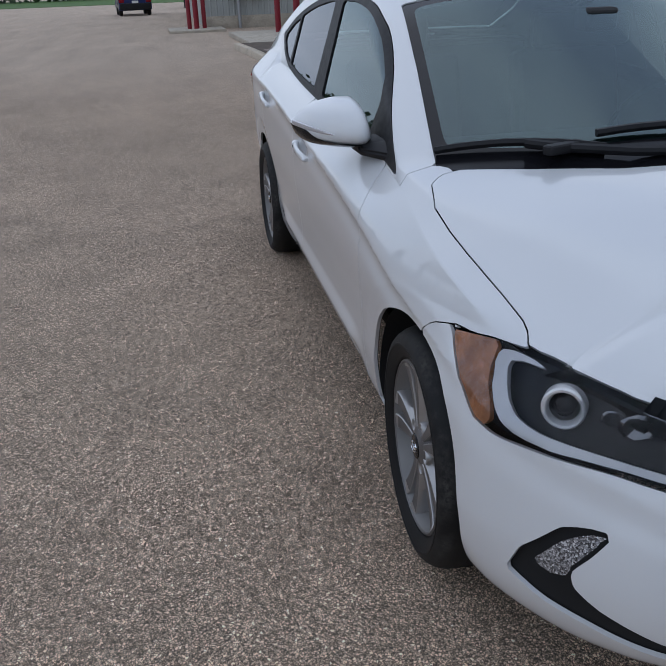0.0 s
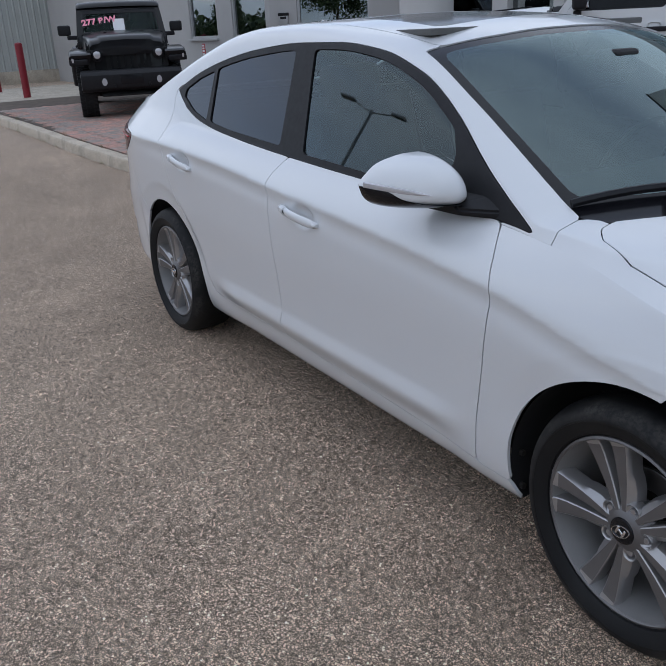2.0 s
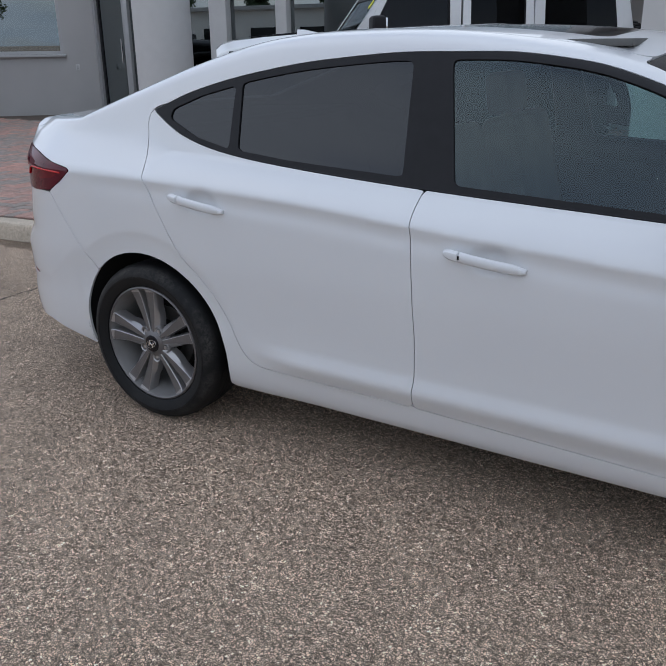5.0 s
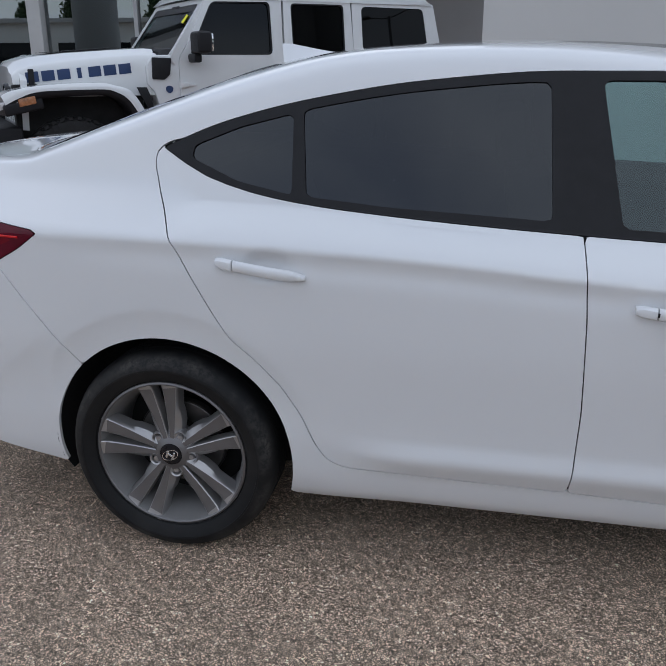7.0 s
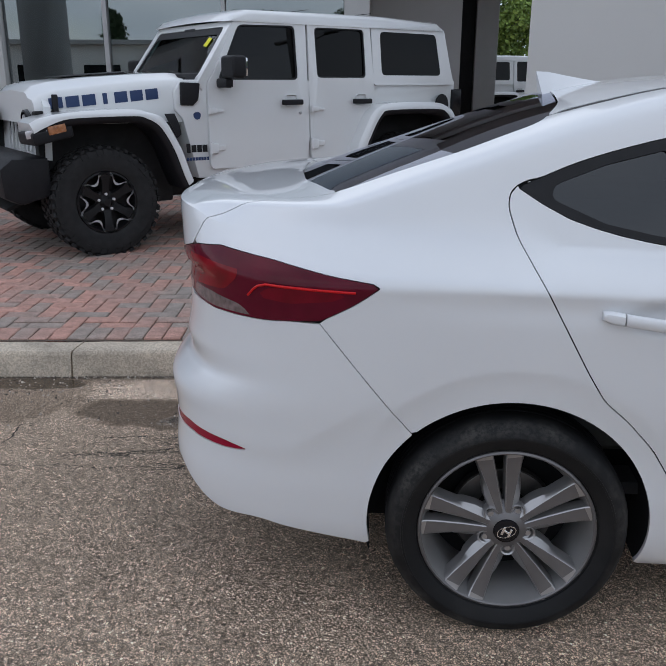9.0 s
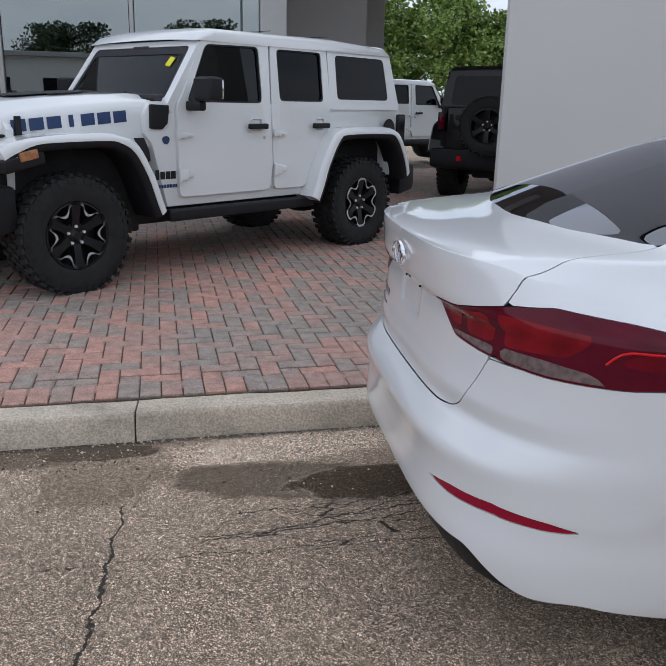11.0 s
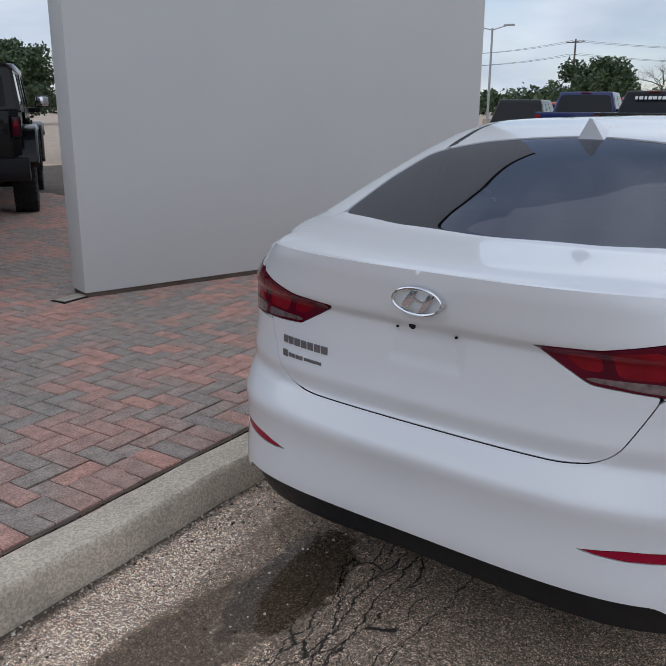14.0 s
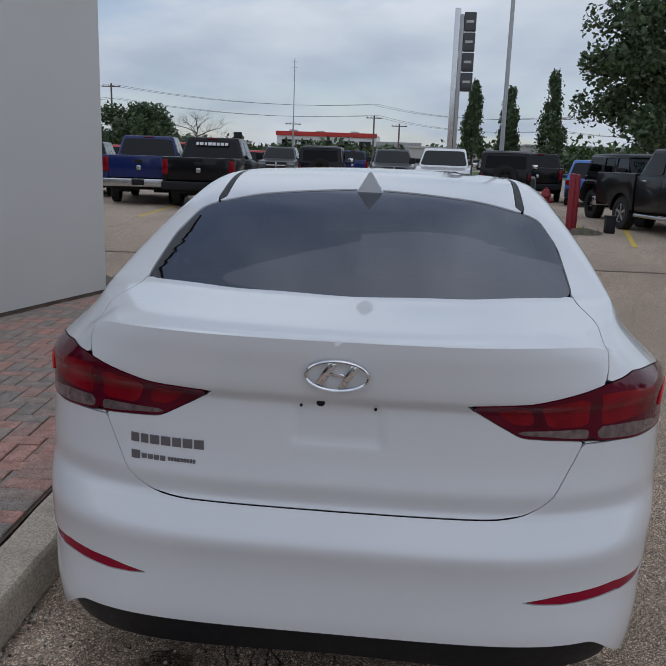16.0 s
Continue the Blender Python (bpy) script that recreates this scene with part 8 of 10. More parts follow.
# ---- the dealership building ----
def wall_run(name, p, q, z0, z1, openings, material, label, thick=0.22):
    """An upright wall from p to q with its outer face on the line, and openings (s0, s1, z0, z1)."""
    p, q = Vector((*p, 0)), Vector((*q, 0))
    L_ = (q - p).length
    holes = [[(a, c), (a, e), (b, e), (b, c)] for a, b, c, e in openings]
    bm = plate([(0, z0), (0, z1), (L_, z1), (L_, z0)], holes, 0.0, thick)
    ob = link(name, bm, material, smooth=False)
    ob.matrix_world = Matrix.Translation(p) @ Matrix.Rotation(math.atan2(q.y - p.y, q.x - p.x), 4, "Z")
    return tagged(ob, label, "wall", kind="structure")


WINDOWS = [0]


def window_in(p, q, s0, s1, z0, z1, frame_w=0.06, label="", bars=(), fm=None, gm=None, sill=True):
    WINDOWS[0] += 1
    p, q = Vector((*p, 0)), Vector((*q, 0))
    m = Matrix.Translation(p) @ Matrix.Rotation(math.atan2(q.y - p.y, q.x - p.x), 4, "Z")
    w = thing("window_%d" % WINDOWS[0], label or "fixed window in a pale metal frame", "window", m, kind="structure")
    fr = plate([(s0 + 0.003, z0 + 0.003), (s0 + 0.003, z1 - 0.003), (s1 - 0.003, z1 - 0.003), (s1 - 0.003, z0 + 0.003)], [[(s0 + frame_w, z0 + frame_w), (s0 + frame_w, z1 - frame_w), (s1 - frame_w, z1 - frame_w), (s1 - frame_w, z0 + frame_w)]], 0.03, 0.12)
    part("window_frame", fr, fm or M_FRAME, w, smooth=False)
    edges_ = [s0 + frame_w] + [b for b in bars] + [s1 - frame_w]
    for a, b in zip(edges_[:-1], edges_[1:]):
        part("pane", box((b - a - 0.004, 0.008, z1 - z0 - 2 * frame_w), ((a + b) / 2, 0.075, (z0 + z1) / 2)), gm or G_BLDG, w, smooth=False)
    for b in bars:
        part("mullion", box((0.05, 0.09, z1 - z0 - 2 * frame_w), (b, 0.075, (z0 + z1) / 2), 0.003), fm or M_FRAME, w, smooth=False)
    if sill:
        part("window_sill", box((s1 - s0 + 0.08, 0.10, 0.045), ((s0 + s1) / 2, -0.02, z0 - 0.022), 0.006), fm or M_FRAME, w, smooth=False)
    return w


A0, A1 = (-26.0, 5.2), (-12.25, 6.36)
da = (Vector(A1) - Vector(A0)).normalized()
sa = (Vector((-16.0, 6.0)) - Vector(A0)).dot(da)
wins_a = [(sa + 0.13, sa + 1.48, 1.24, 2.75), (sa + 2.18, sa + 3.60, 1.24, 2.75)]
wall_run("wall_west", A0, A1, 0.0, 4.2, wins_a, M_BLDG, "grey painted masonry wall with square windows")
for o in wins_a:
    window_in(A0, A1, *o)
B0, B1 = A1, (-10.2, 8.30)
db = (Vector(B1) - Vector(B0)).normalized()
sb = (Vector((-11.85, 6.78)) - Vector(B0)).dot(db)
wall_run("wall_angled", B0, B1, 0.0, 4.2, [(sb + 0.02, sb + 1.60, 1.24, 2.80)], M_BLDG, "grey painted wall standing at an angle")
window_in(B0, B1, sb + 0.02, sb + 1.60, 1.24, 2.80, label="large fixed window reflecting the lot")
# intercom, outlet, sign
mb = Matrix.Translation((*B0, 0)) @ Matrix.Rotation(math.atan2(db.y, db.x), 4, "Z")
ma = Matrix.Translation((*A0, 0)) @ Matrix.Rotation(math.atan2(da.y, da.x), 4, "Z")
ic = thing("intercom_box", "grey intercom box with a dark top fixed to the wall", "intercom", mb)
part("housing", box((0.20, 0.08, 0.24), (sb - 0.26, -0.041, 1.56), 0.012), M_FRAME, ic)
part("hood", box((0.22, 0.10, 0.06), (sb - 0.26, -0.052, 1.67), 0.012), M_TRIM, ic, "dark hood")
part("screen", box((0.13, 0.006, 0.05), (sb - 0.26, -0.084, 1.60), 0.003), M_TRIM, ic, "dark screen")
ou = thing("wall_outlet", "pale outlet cover on the grey wall", "outlet", mb)
part("cover", box((0.075, 0.02, 0.115), (sb + 1.83, -0.011, 1.0), 0.006), M_COLM, ou)
part("socket", box((0.04, 0.006, 0.07), (sb + 1.83, -0.023, 1.0), 0.003), M_FRAME, ou)
sg = thing("wall_sign", "small red and white sign on the grey wall", "sign", ma)
part("panel", box((0.15, 0.010, 0.30), (sa + 0.72, -0.006, 0.98), 0.003), M_SIGNR, sg)
for k, (zz, hh) in enumerate(((1.085, 0.04), (1.025, 0.035), (0.96, 0.05), (0.885, 0.05))):
    part("letter_bar", box((0.10, 0.004, hh), (sa + 0.72, -0.0125, zz), 0.001), M_SIGNW, sg, "white letter bar")

# ribbed metal wall
cw = thing("wall_ribbed", "grey ribbed metal siding over a concrete base", "wall", kind="structure")
bm = bmesh.new()
rows = []
y = -0.2
prof = []
while y < 5.4:
    prof += [(0.0, y), (0.0, y + 0.13), (0.028, y + 0.155), (0.028, y + 0.185), (0.0, y + 0.21)]
    y += 0.21
lo = [bm.verts.new((-26.0 + dx, yy + 0.53, 0.42)) for dx, yy in prof]
hi = [bm.verts.new((-26.0 + dx, yy + 0.53, 5.2)) for dx, yy in prof]
for k in range(len(prof) - 1):
    bm.faces.new((lo[k], lo[k + 1], hi[k + 1], hi[k]))
bmesh.ops.recalc_face_normals(bm, faces=bm.faces)
part("siding", bm, M_CORR, cw, smooth=False)
part("sheathing", box((0.15, 5.2, 4.9), (-26.08, 2.93, 2.6)), M_CORR, cw, smooth=False)
part("concrete_base", box((0.20, 5.25, 0.44), (-26.04, 2.94, 0.20), 0.01), M_CONC, cw, "stained concrete base")
side = link("wall_ribbed_side", box((20, 0.2, 5.2), (-36.1, 0.42, 2.6)), M_CORR)
tagged(side, "grey metal side wall of the building", "wall", kind="structure")
eb = thing("electrical_box", "small grey electrical box on the ribbed wall", "electrical box")
part("cabinet", box((0.18, 0.39, 1.02), (-25.88, 1.035, 1.74), 0.015), M_FRAME, eb)
part("label_plate", box((0.006, 0.16, 0.14), (-25.786, 1.035, 2.02), 0.002), M_TRIM, eb, "dark label")
eb = thing("electrical_box", "large grey electrical cabinet on the ribbed wall", "electrical box")
part("cabinet", box((0.24, 1.28, 1.35), (-25.85, 1.865, 1.68), 0.015), M_FRAME, eb)
part("door_seam", box((0.004, 0.012, 1.25), (-25.728, 1.865, 1.68)), M_SEAM, eb)
part("latch", box((0.03, 0.03, 0.10), (-25.72, 1.80, 1.66), 0.006), M_TRIM, eb, "black latch")
pp = thing("conduit_pipe", "grey conduit rising from the ground", "pipe")
part("conduit", tube((-25.80, 1.49, 0.0), (-25.80, 1.49, 1.05), 0.055, seg=18), M_POLE, pp)
part("collar", tube((-25.80, 1.49, 0.30), (-25.80, 1.49, 0.40), 0.072, seg=18), M_POLE, pp)


def bollard(x, y, z, h, r=0.085, label="red painted steel bollard"):
    ob = thing("bollard", label, "bollard", Matrix.Translation((x, y, z)), "red bollards")
    part("post", lathe([(r, 0.0), (r, h - r * 0.6), (r * 0.93, h - r * 0.3), (r * 0.7, h - 0.012), (0.0, h)], 24, axis="z"), M_BOLLARD, ob)
    part("base_ring", lathe([(r + 0.03, -0.01), (r + 0.025, 0.012), (r, 0.016)], 24, axis="z"), M_CONC, ob)
    return ob


bollard(-20.05, 2.05, 0.10, 1.22)
bollard(-16.7, 2.07, 0.12, 1.25)
for k, (x, y, h) in enumerate(((-25.3, 0.20, 1.20), (-25.45, -0.05, 1.15), (-25.2, -0.32, 1.25), (-25.0, -0.10, 1.22))):
    bollard(x, y, 0.05, h, 0.075, "red post guarding the meter")
ml = link("meter_slab", box((2.6, 1.9, 0.10), (-25.3, -0.1, 0.03), 0.02), M_CONC)
tagged(ml, "cracked concrete pad at the building corner", "pavement", kind="structure")

# bin with a clear liner
bn = thing("litter_bin", "black litter bin with a clear plastic bag on the paving", "bin", Matrix.Translation((-11.7, 5.65, PAVE_Z)))
bm = bmesh.new()
prev = None
for hw, z in ((0.23, 0.0), (0.245, 0.02), (0.27, 0.62), (0.275, 0.66), (0.275, 0.74)):
    ring = [bm.verts.new((sx * hw + (0.03 * (-sx) if k % 2 else 0), sy * hw + (0.03 * (-sy) if not k % 2 else 0), z)) for k, (sx, sy) in enumerate(((-1, -1), (-1, -1), (1, -1), (1, -1), (1, 1), (1, 1), (-1, 1), (-1, 1)))]
    if prev:
        for k in range(8):
            bm.faces.new((prev[k], prev[(k + 1) % 8], ring[(k + 1) % 8], ring[k]))
    prev = ring
bmesh.ops.recalc_face_normals(bm, faces=bm.faces)
part("bin_body", bm, M_TRASH, bn)
part("bin_lid", box((0.56, 0.56, 0.10), (0, 0, 0.78), 0.035, 3), M_TRASH, bn)
rb = random.Random(4)
bm = bmesh.new()
prev = None
for z, g in ((0.60, 0.0), (0.64, 0.012), (0.69, 0.018), (0.73, 0.006)):
    ring = []
    for k in range(40):
        a = 2 * math.pi * k / 40
        r = 0.272 / max(abs(math.cos(a)), abs(math.sin(a))) * 0.985 + g * rb.uniform(0.3, 1.0)
        r = min(r, 0.345)
        ring.append(bm.verts.new((r * math.cos(a), r * math.sin(a), z + (rb.uniform(-0.05, 0.01) if z == 0.60 else 0))))
    if prev:
        for k in range(40):
            bm.faces.new((prev[k], prev[(k + 1) % 40], ring[(k + 1) % 40], ring[k]))
    prev = ring
part("liner_bag", bm, M_BAG, bn, "clear plastic liner")

# entrance door and shop front
D0, D1 = (-10.2, 8.25), (-8.75, 7.64)
dd = Vector(D1) - Vector(D0)
dr = thing("door_1", "glass entrance door in a pale metal frame", "door", Matrix.Translation((*D0, PAVE_Z)) @ Matrix.Rotation(math.atan2(dd.y, dd.x), 4, "Z"), kind="structure")
part("door_frame", plate([(0, 0), (0, 2.9), (dd.length, 2.9), (dd.length, 0)], [[(0.12, 0.02), (0.12, 2.30), (dd.length - 0.10, 2.30), (dd.length - 0.10, 0.02)]], 0.0, 0.15), M_FRAME, dr, smooth=False)
leaf = part("door_leaf", plate([(0.125, 0.025), (0.125, 2.295), (dd.length - 0.105, 2.295), (dd.length - 0.105, 0.025)], [[(0.20, 0.20), (0.20, 2.22), (dd.length - 0.18, 2.22), (dd.length - 0.18, 0.20)]], 0.05, 0.10), M_TRIM, dr, "dark door leaf", smooth=False)
part("pane", box((dd.length - 0.39, 0.008, 2.01), (dd.length / 2 + 0.01, 0.075, 1.21)), G_BLDG, leaf, smooth=False)
part("pull_handle", tube((dd.length - 0.24, 0.0, 0.95), (dd.length - 0.24, 0.0, 1.35), 0.014, seg=10), M_DULLCH, leaf, "metal pull handle")

S0, S1 = (-8.75, 7.632), (-0.95, 8.04)
S0v = Vector(S0)
ds = (Vector(S1) - S0v).normalized()
so = (Vector((-6.9, 7.73)) - S0v).dot(ds)
LS = (Vector(S1) - S0v).length
ms = Matrix.Translation((*S0, 0)) @ Matrix.Rotation(math.atan2(ds.y, ds.x), 4, "Z")
posts = [(0.0, 0.10), (so + 0.05, so + 0.39), (so + 1.33, so + 1.53), (so + 2.84, so + 2.90), (so + 4.37, so + 4.42), (LS - 0.02, LS + 0.30)]
for k, (a, b) in enumerate(posts):
    wide = b - a > 0.15
    ob = link("shopfront_post", box((b - a, 0.26 if wide else 0.14, 4.0), ((a + b) / 2, 0.05, 2.0), 0.008), M_COLM if wide else M_FRAME, smooth=False)
    ob.matrix_world = ms
    tagged(ob, "pale painted shop-front post", "post", kind="structure")
for k in range(len(posts) - 1):
    a, b = posts[k][1], posts[k + 1][0]
    w = thing("window_%d" % (WINDOWS[0] + 1 + k), "tall shop-front glass reflecting the lot", "window", ms, kind="structure")
    part("pane", box((b - a - 0.02, 0.012, 3.55), ((a + b) / 2, 0.05, 2.05)), G_BLDG, w, smooth=False)
    part("bottom_rail", box((b - a - 0.004, 0.12, 0.16), ((a + b) / 2, 0.05, 0.22), 0.006), M_FRAME, w, smooth=False)
    part("top_rail", box((b - a - 0.004, 0.12, 0.20), ((a + b) / 2, 0.05, 3.90), 0.006), M_FRAME, w, smooth=False)
ps = link("room_post", box((0.25, 0.22, 3.8), (so + 2.13, 0.55, 2.0), 0.005), M_TRIM, smooth=False)
ps.matrix_world = ms
tagged(ps, "dark steel post behind the shop-front glass", "post", kind="structure")
for row, (txt, zz) in enumerate((("Smoke Free", 1.845), ("Building", 1.775))):
    tx = bpy.data.curves.new("window_notice", "FONT")
    tx.body, tx.size, tx.extrude, tx.align_x = txt, 0.088, 0.001, "CENTER"
    tmp = bpy.data.objects.new("tmp_text", tx)
    scene.collection.objects.link(tmp)
    me = bpy.data.meshes.new_from_object(tmp.evaluated_get(bpy.context.evaluated_depsgraph_get()))
    bpy.data.objects.remove(tmp)
    me.materials.append(M_SIGNW)
    ob = new("window_notice", me)
    ob.matrix_world = ms @ Matrix.Translation((so - 0.74, 0.038, zz)) @ Matrix.Rotation(radians(90), 4, "X")
    tagged(ob, "white stick-on lettering on the shop-front glass", "lettering")
col = thing("round_column", "thick round pale column in front of the entrance", "column", Matrix.Translation((-5.65, 5.30, 0.0)), kind="structure")
part("shaft", lathe([(0.375, 0.0), (0.375, 4.1)], 48, axis="z"), M_COLM, col)
part("foot_ring", lathe([(0.40, 0.10), (0.395, 0.17), (0.376, 0.175)], 48, axis="z"), M_CONC, col)
# roof over the building, back walls and the drive-through canopy
bm = bmesh.new()
roof_xy = [(-26, 0.5), (-26, 5.4), (-12.3, 6.55), (-10.2, 8.45), (-8.8, 7.8), (-0.7, 8.1), (-0.7, 20), (-46, 20), (-46, 0.5)]
a = [bm.verts.new((x, y, 4.0)) for x, y in roof_xy]
b = [bm.verts.new((x, y, 4.35)) for x, y in roof_xy]
bm.faces.new(a[::-1]); bm.faces.new(b)
for k in range(len(a)):
    bm.faces.new((a[k], a[(k + 1) % len(a)], b[(k + 1) % len(b)], b[k]))
bmesh.ops.recalc_face_normals(bm, faces=bm.faces)
tagged(link("building_roof", bm, M_BLDG, smooth=False), "flat roof with a grey fascia", "roof", kind="structure")
# back wall and floor below carry the room's shade in their colour
tagged(link("room_back_wall", box((24, 0.2, 4.0), (-13.0, 13.5, 2.0)), M_ROOM_SHADE, smooth=False), "back wall of the showroom, coloured dark for the dim room", "wall", kind="structure")
tagged(link("room_end_wall", box((0.2, 5.3, 4.0), (-0.86, 10.80, 2.0)), M_BLDG, smooth=False), "grey end wall of the showroom", "wall", kind="structure")
tagged(link("room_floor", box((24, 5.2, 0.04), (-13.0, 10.85, 0.12)), M_ROOM_SHADE, smooth=False), "showroom floor, coloured dark for the dim room", "floor", kind="structure")
tagged(link("wall_passage", box((1.30, 0.2, 4.0), (-0.02, 9.60, 2.0)), M_BLDG, smooth=False), "grey wall beside the drive-through", "wall", kind="structure")
can = thing("canopy", "drive-through canopy with a pale soffit", "canopy", kind="structure")
part("deck", box((5.3, 7.6, 0.7), (1.86, 10.45, 4.15), 0.01), M_BLDG, can, smooth=False)
part("soffit", box((2.5, 9.5, 0.35), (0.58, 13.2, 3.55), 0.01), M_COLM, can, smooth=False)
part("fascia", box((2.54, 0.10, 0.75), (0.58, 18.0, 3.7), 0.01), M_BLDG, can, smooth=False)
part("column", box((0.40, 0.42, 3.3), (1.35, 12.95, 1.72), 0.01), M_COLM, can, "pale square column", smooth=False)
# a dark block put in for the shade on the column's side
part("column_shade", box((0.36, 0.30, 3.3), (0.96, 13.05, 1.72), 0.01), M_TRIM, can, "dark block for the column's shaded side", smooth=False)

# ---- vehicles on the lot ----
def road_wheel(parent, at, s, r=0.39, w=0.25, rr=0.24, rim_m=None):
    place = Matrix.Translation(at) @ Matrix.Rotation(math.pi if s > 0 else 0.0, 4, "Z")
    key = ("road", r, w, rr)
    if key in MADE:
        wh = twin(MADE[key], parent)
        wh.matrix_local = place
        return wh
    wh = new("wheel")
    wh.parent = parent
    wh.matrix_local = place
    MADE[key] = wh
    part("tyre", lathe([(rr, 0.02), (rr + 0.02, 0.0), (r - 0.03, 0.002), (r - 0.006, 0.03), (r, w / 2), (r - 0.006, w - 0.03), (rr, w)], 32), M_RUBBER, wh)
    rim = part("rim", lathe([(rr, 0.03), (rr - 0.01, 0.005), (rr - 0.025, 0.02), (rr - 0.04, 0.12), (0.0, 0.14)], 28), rim_m or M_RIM, wh)
    for k in range(5):
        a = math.radians(90 + 72 * k)
        sp = box((rr - 0.05, 0.03, 0.055), ((rr - 0.05) / 2 + 0.03, 0.025, 0), 0.008)
        bmesh.ops.transform(sp, matrix=Matrix.Rotation(-a, 4, "Y"), verts=sp.verts)
        part("spoke", sp, rim_m or M_RIMS, rim)
    part("hub", tube((0, 0.005, 0), (0, 0.08, 0), 0.05, seg=14), rim_m or M_RIMS, rim)
    return wh


def side_profile(x0, x1, wb, z0, ra, top):
    """Lower outline of a body side with round wheel openings at x = 0 and x = wb."""
    pts = list(top) + [(x1, z0 + 0.05), (x1 - 0.08, z0)]
    for cx in (wb, 0.0):
        pts += [(cx + ra * math.cos(math.pi * k / 10), 0.40 + ra * math.sin(math.pi * k / 10)) for k in range(11) if 0.40 + ra * math.sin(math.pi * k / 10) >= z0]
    return pts + [(x0 + 0.08, z0), (x0, z0 + 0.05)]


def cab(parent, x_lo, x_hi, z_lo, z_hi, w_lo, w_hi, paint, name="cab"):
    """A tapered cab: x_lo, x_hi are (rear, front) at the foot and at the roof."""
    bm = bmesh.new()
    lo = [bm.verts.new((x, y, z_lo)) for x, y in ((x_lo[0], -w_lo), (x_lo[1], -w_lo * 0.96), (x_lo[1], w_lo * 0.96), (x_lo[0], w_lo))]
    hi = [bm.verts.new((x, y, z_hi)) for x, y in ((x_hi[0], -w_hi), (x_hi[1], -w_hi), (x_hi[1], w_hi), (x_hi[0], w_hi))]
    bm.faces.new(lo[::-1]); bm.faces.new(hi)
    for k in range(4):
        bm.faces.new((lo[k], lo[(k + 1) % 4], hi[(k + 1) % 4], hi[k]))
    bmesh.ops.recalc_face_normals(bm, faces=bm.faces)
    bmesh.ops.bevel(bm, geom=bm.edges[:], offset=0.07, segments=3, profile=0.6, affect="EDGES")
    return part(name, bm, paint, parent)


M_VGLASS = mat("dark_vehicle_glass", (0.008, 0.010, 0.012), 0.05, spec=0.28)


def quad_pane(parent, pts, name, n_out, label="dark glass"):
    """A window: four corners, moved out a little and given thickness."""
    bm = bmesh.new()
    n_out = Vector(n_out).normalized()
    c = sum((Vector(p) for p in pts), Vector()) / len(pts)
    rim = rounded([(0, 0), (1, 0), (1, 1), (0, 1)], 0.12, 3)
    a, b = [], []
    for u, w in rim:
        p = Vector(pts[0]).lerp(Vector(pts[1]), u).lerp(Vector(pts[3]).lerp(Vector(pts[2]), u), w)
        a.append(bm.verts.new(p + n_out * 0.012))
        b.append(bm.verts.new(p - n_out * 0.05))
    bm.faces.new(a); bm.faces.new(b[::-1])
    for k in range(len(a)):
        bm.faces.new((a[k], a[(k + 1) % len(a)], b[(k + 1) % len(b)], b[k]))
    bmesh.ops.recalc_face_normals(bm, faces=bm.faces)
    return part(name, bm, M_VGLASS, parent, label)


def glaze(v, x_lo, x_hi, z_lo, z_hi, w_lo, w_hi, splits, rear=True):
    def side(x_share0, x_share1, s):
        zz = (0.12, 0.84)
        out = []
        for sh, t in ((x_share0, zz[0]), (x_share1, zz[0]), (x_share1, zz[1]), (x_share0, zz[1])):
            a = x_lo[0] + (x_lo[1] - x_lo[0]) * sh
            b = x_hi[0] + (x_hi[1] - x_hi[0]) * sh
            out.append((a + (b - a) * t, s * (w_lo + (w_hi - w_lo) * t - 0.005), z_lo + (z_hi - z_lo) * t))
        return out
    for s in (-1, 1):
        for a, b in splits:
            quad_pane(v, side(a, b, s), "side_window", (0, s, 0.3))
    for xs_, nm, nx in (((x_lo[1], x_hi[1]), "windscreen", (0.6, 0, 0.8)),) + ((((x_lo[0], x_hi[0]), "rear_window", (-1, 0, 0.25)),) if rear else ()):
        pts = []
        for sy, t in ((-1, 0.10), (1, 0.10), (1, 0.86), (-1, 0.86)):
            pts.append((xs_[0] + (xs_[1] - xs_[0]) * t, sy * ((w_lo + (w_hi - w_lo) * t) * 0.90), z_lo + (z_hi - z_lo) * t))
        quad_pane(v, pts, nm, nx)


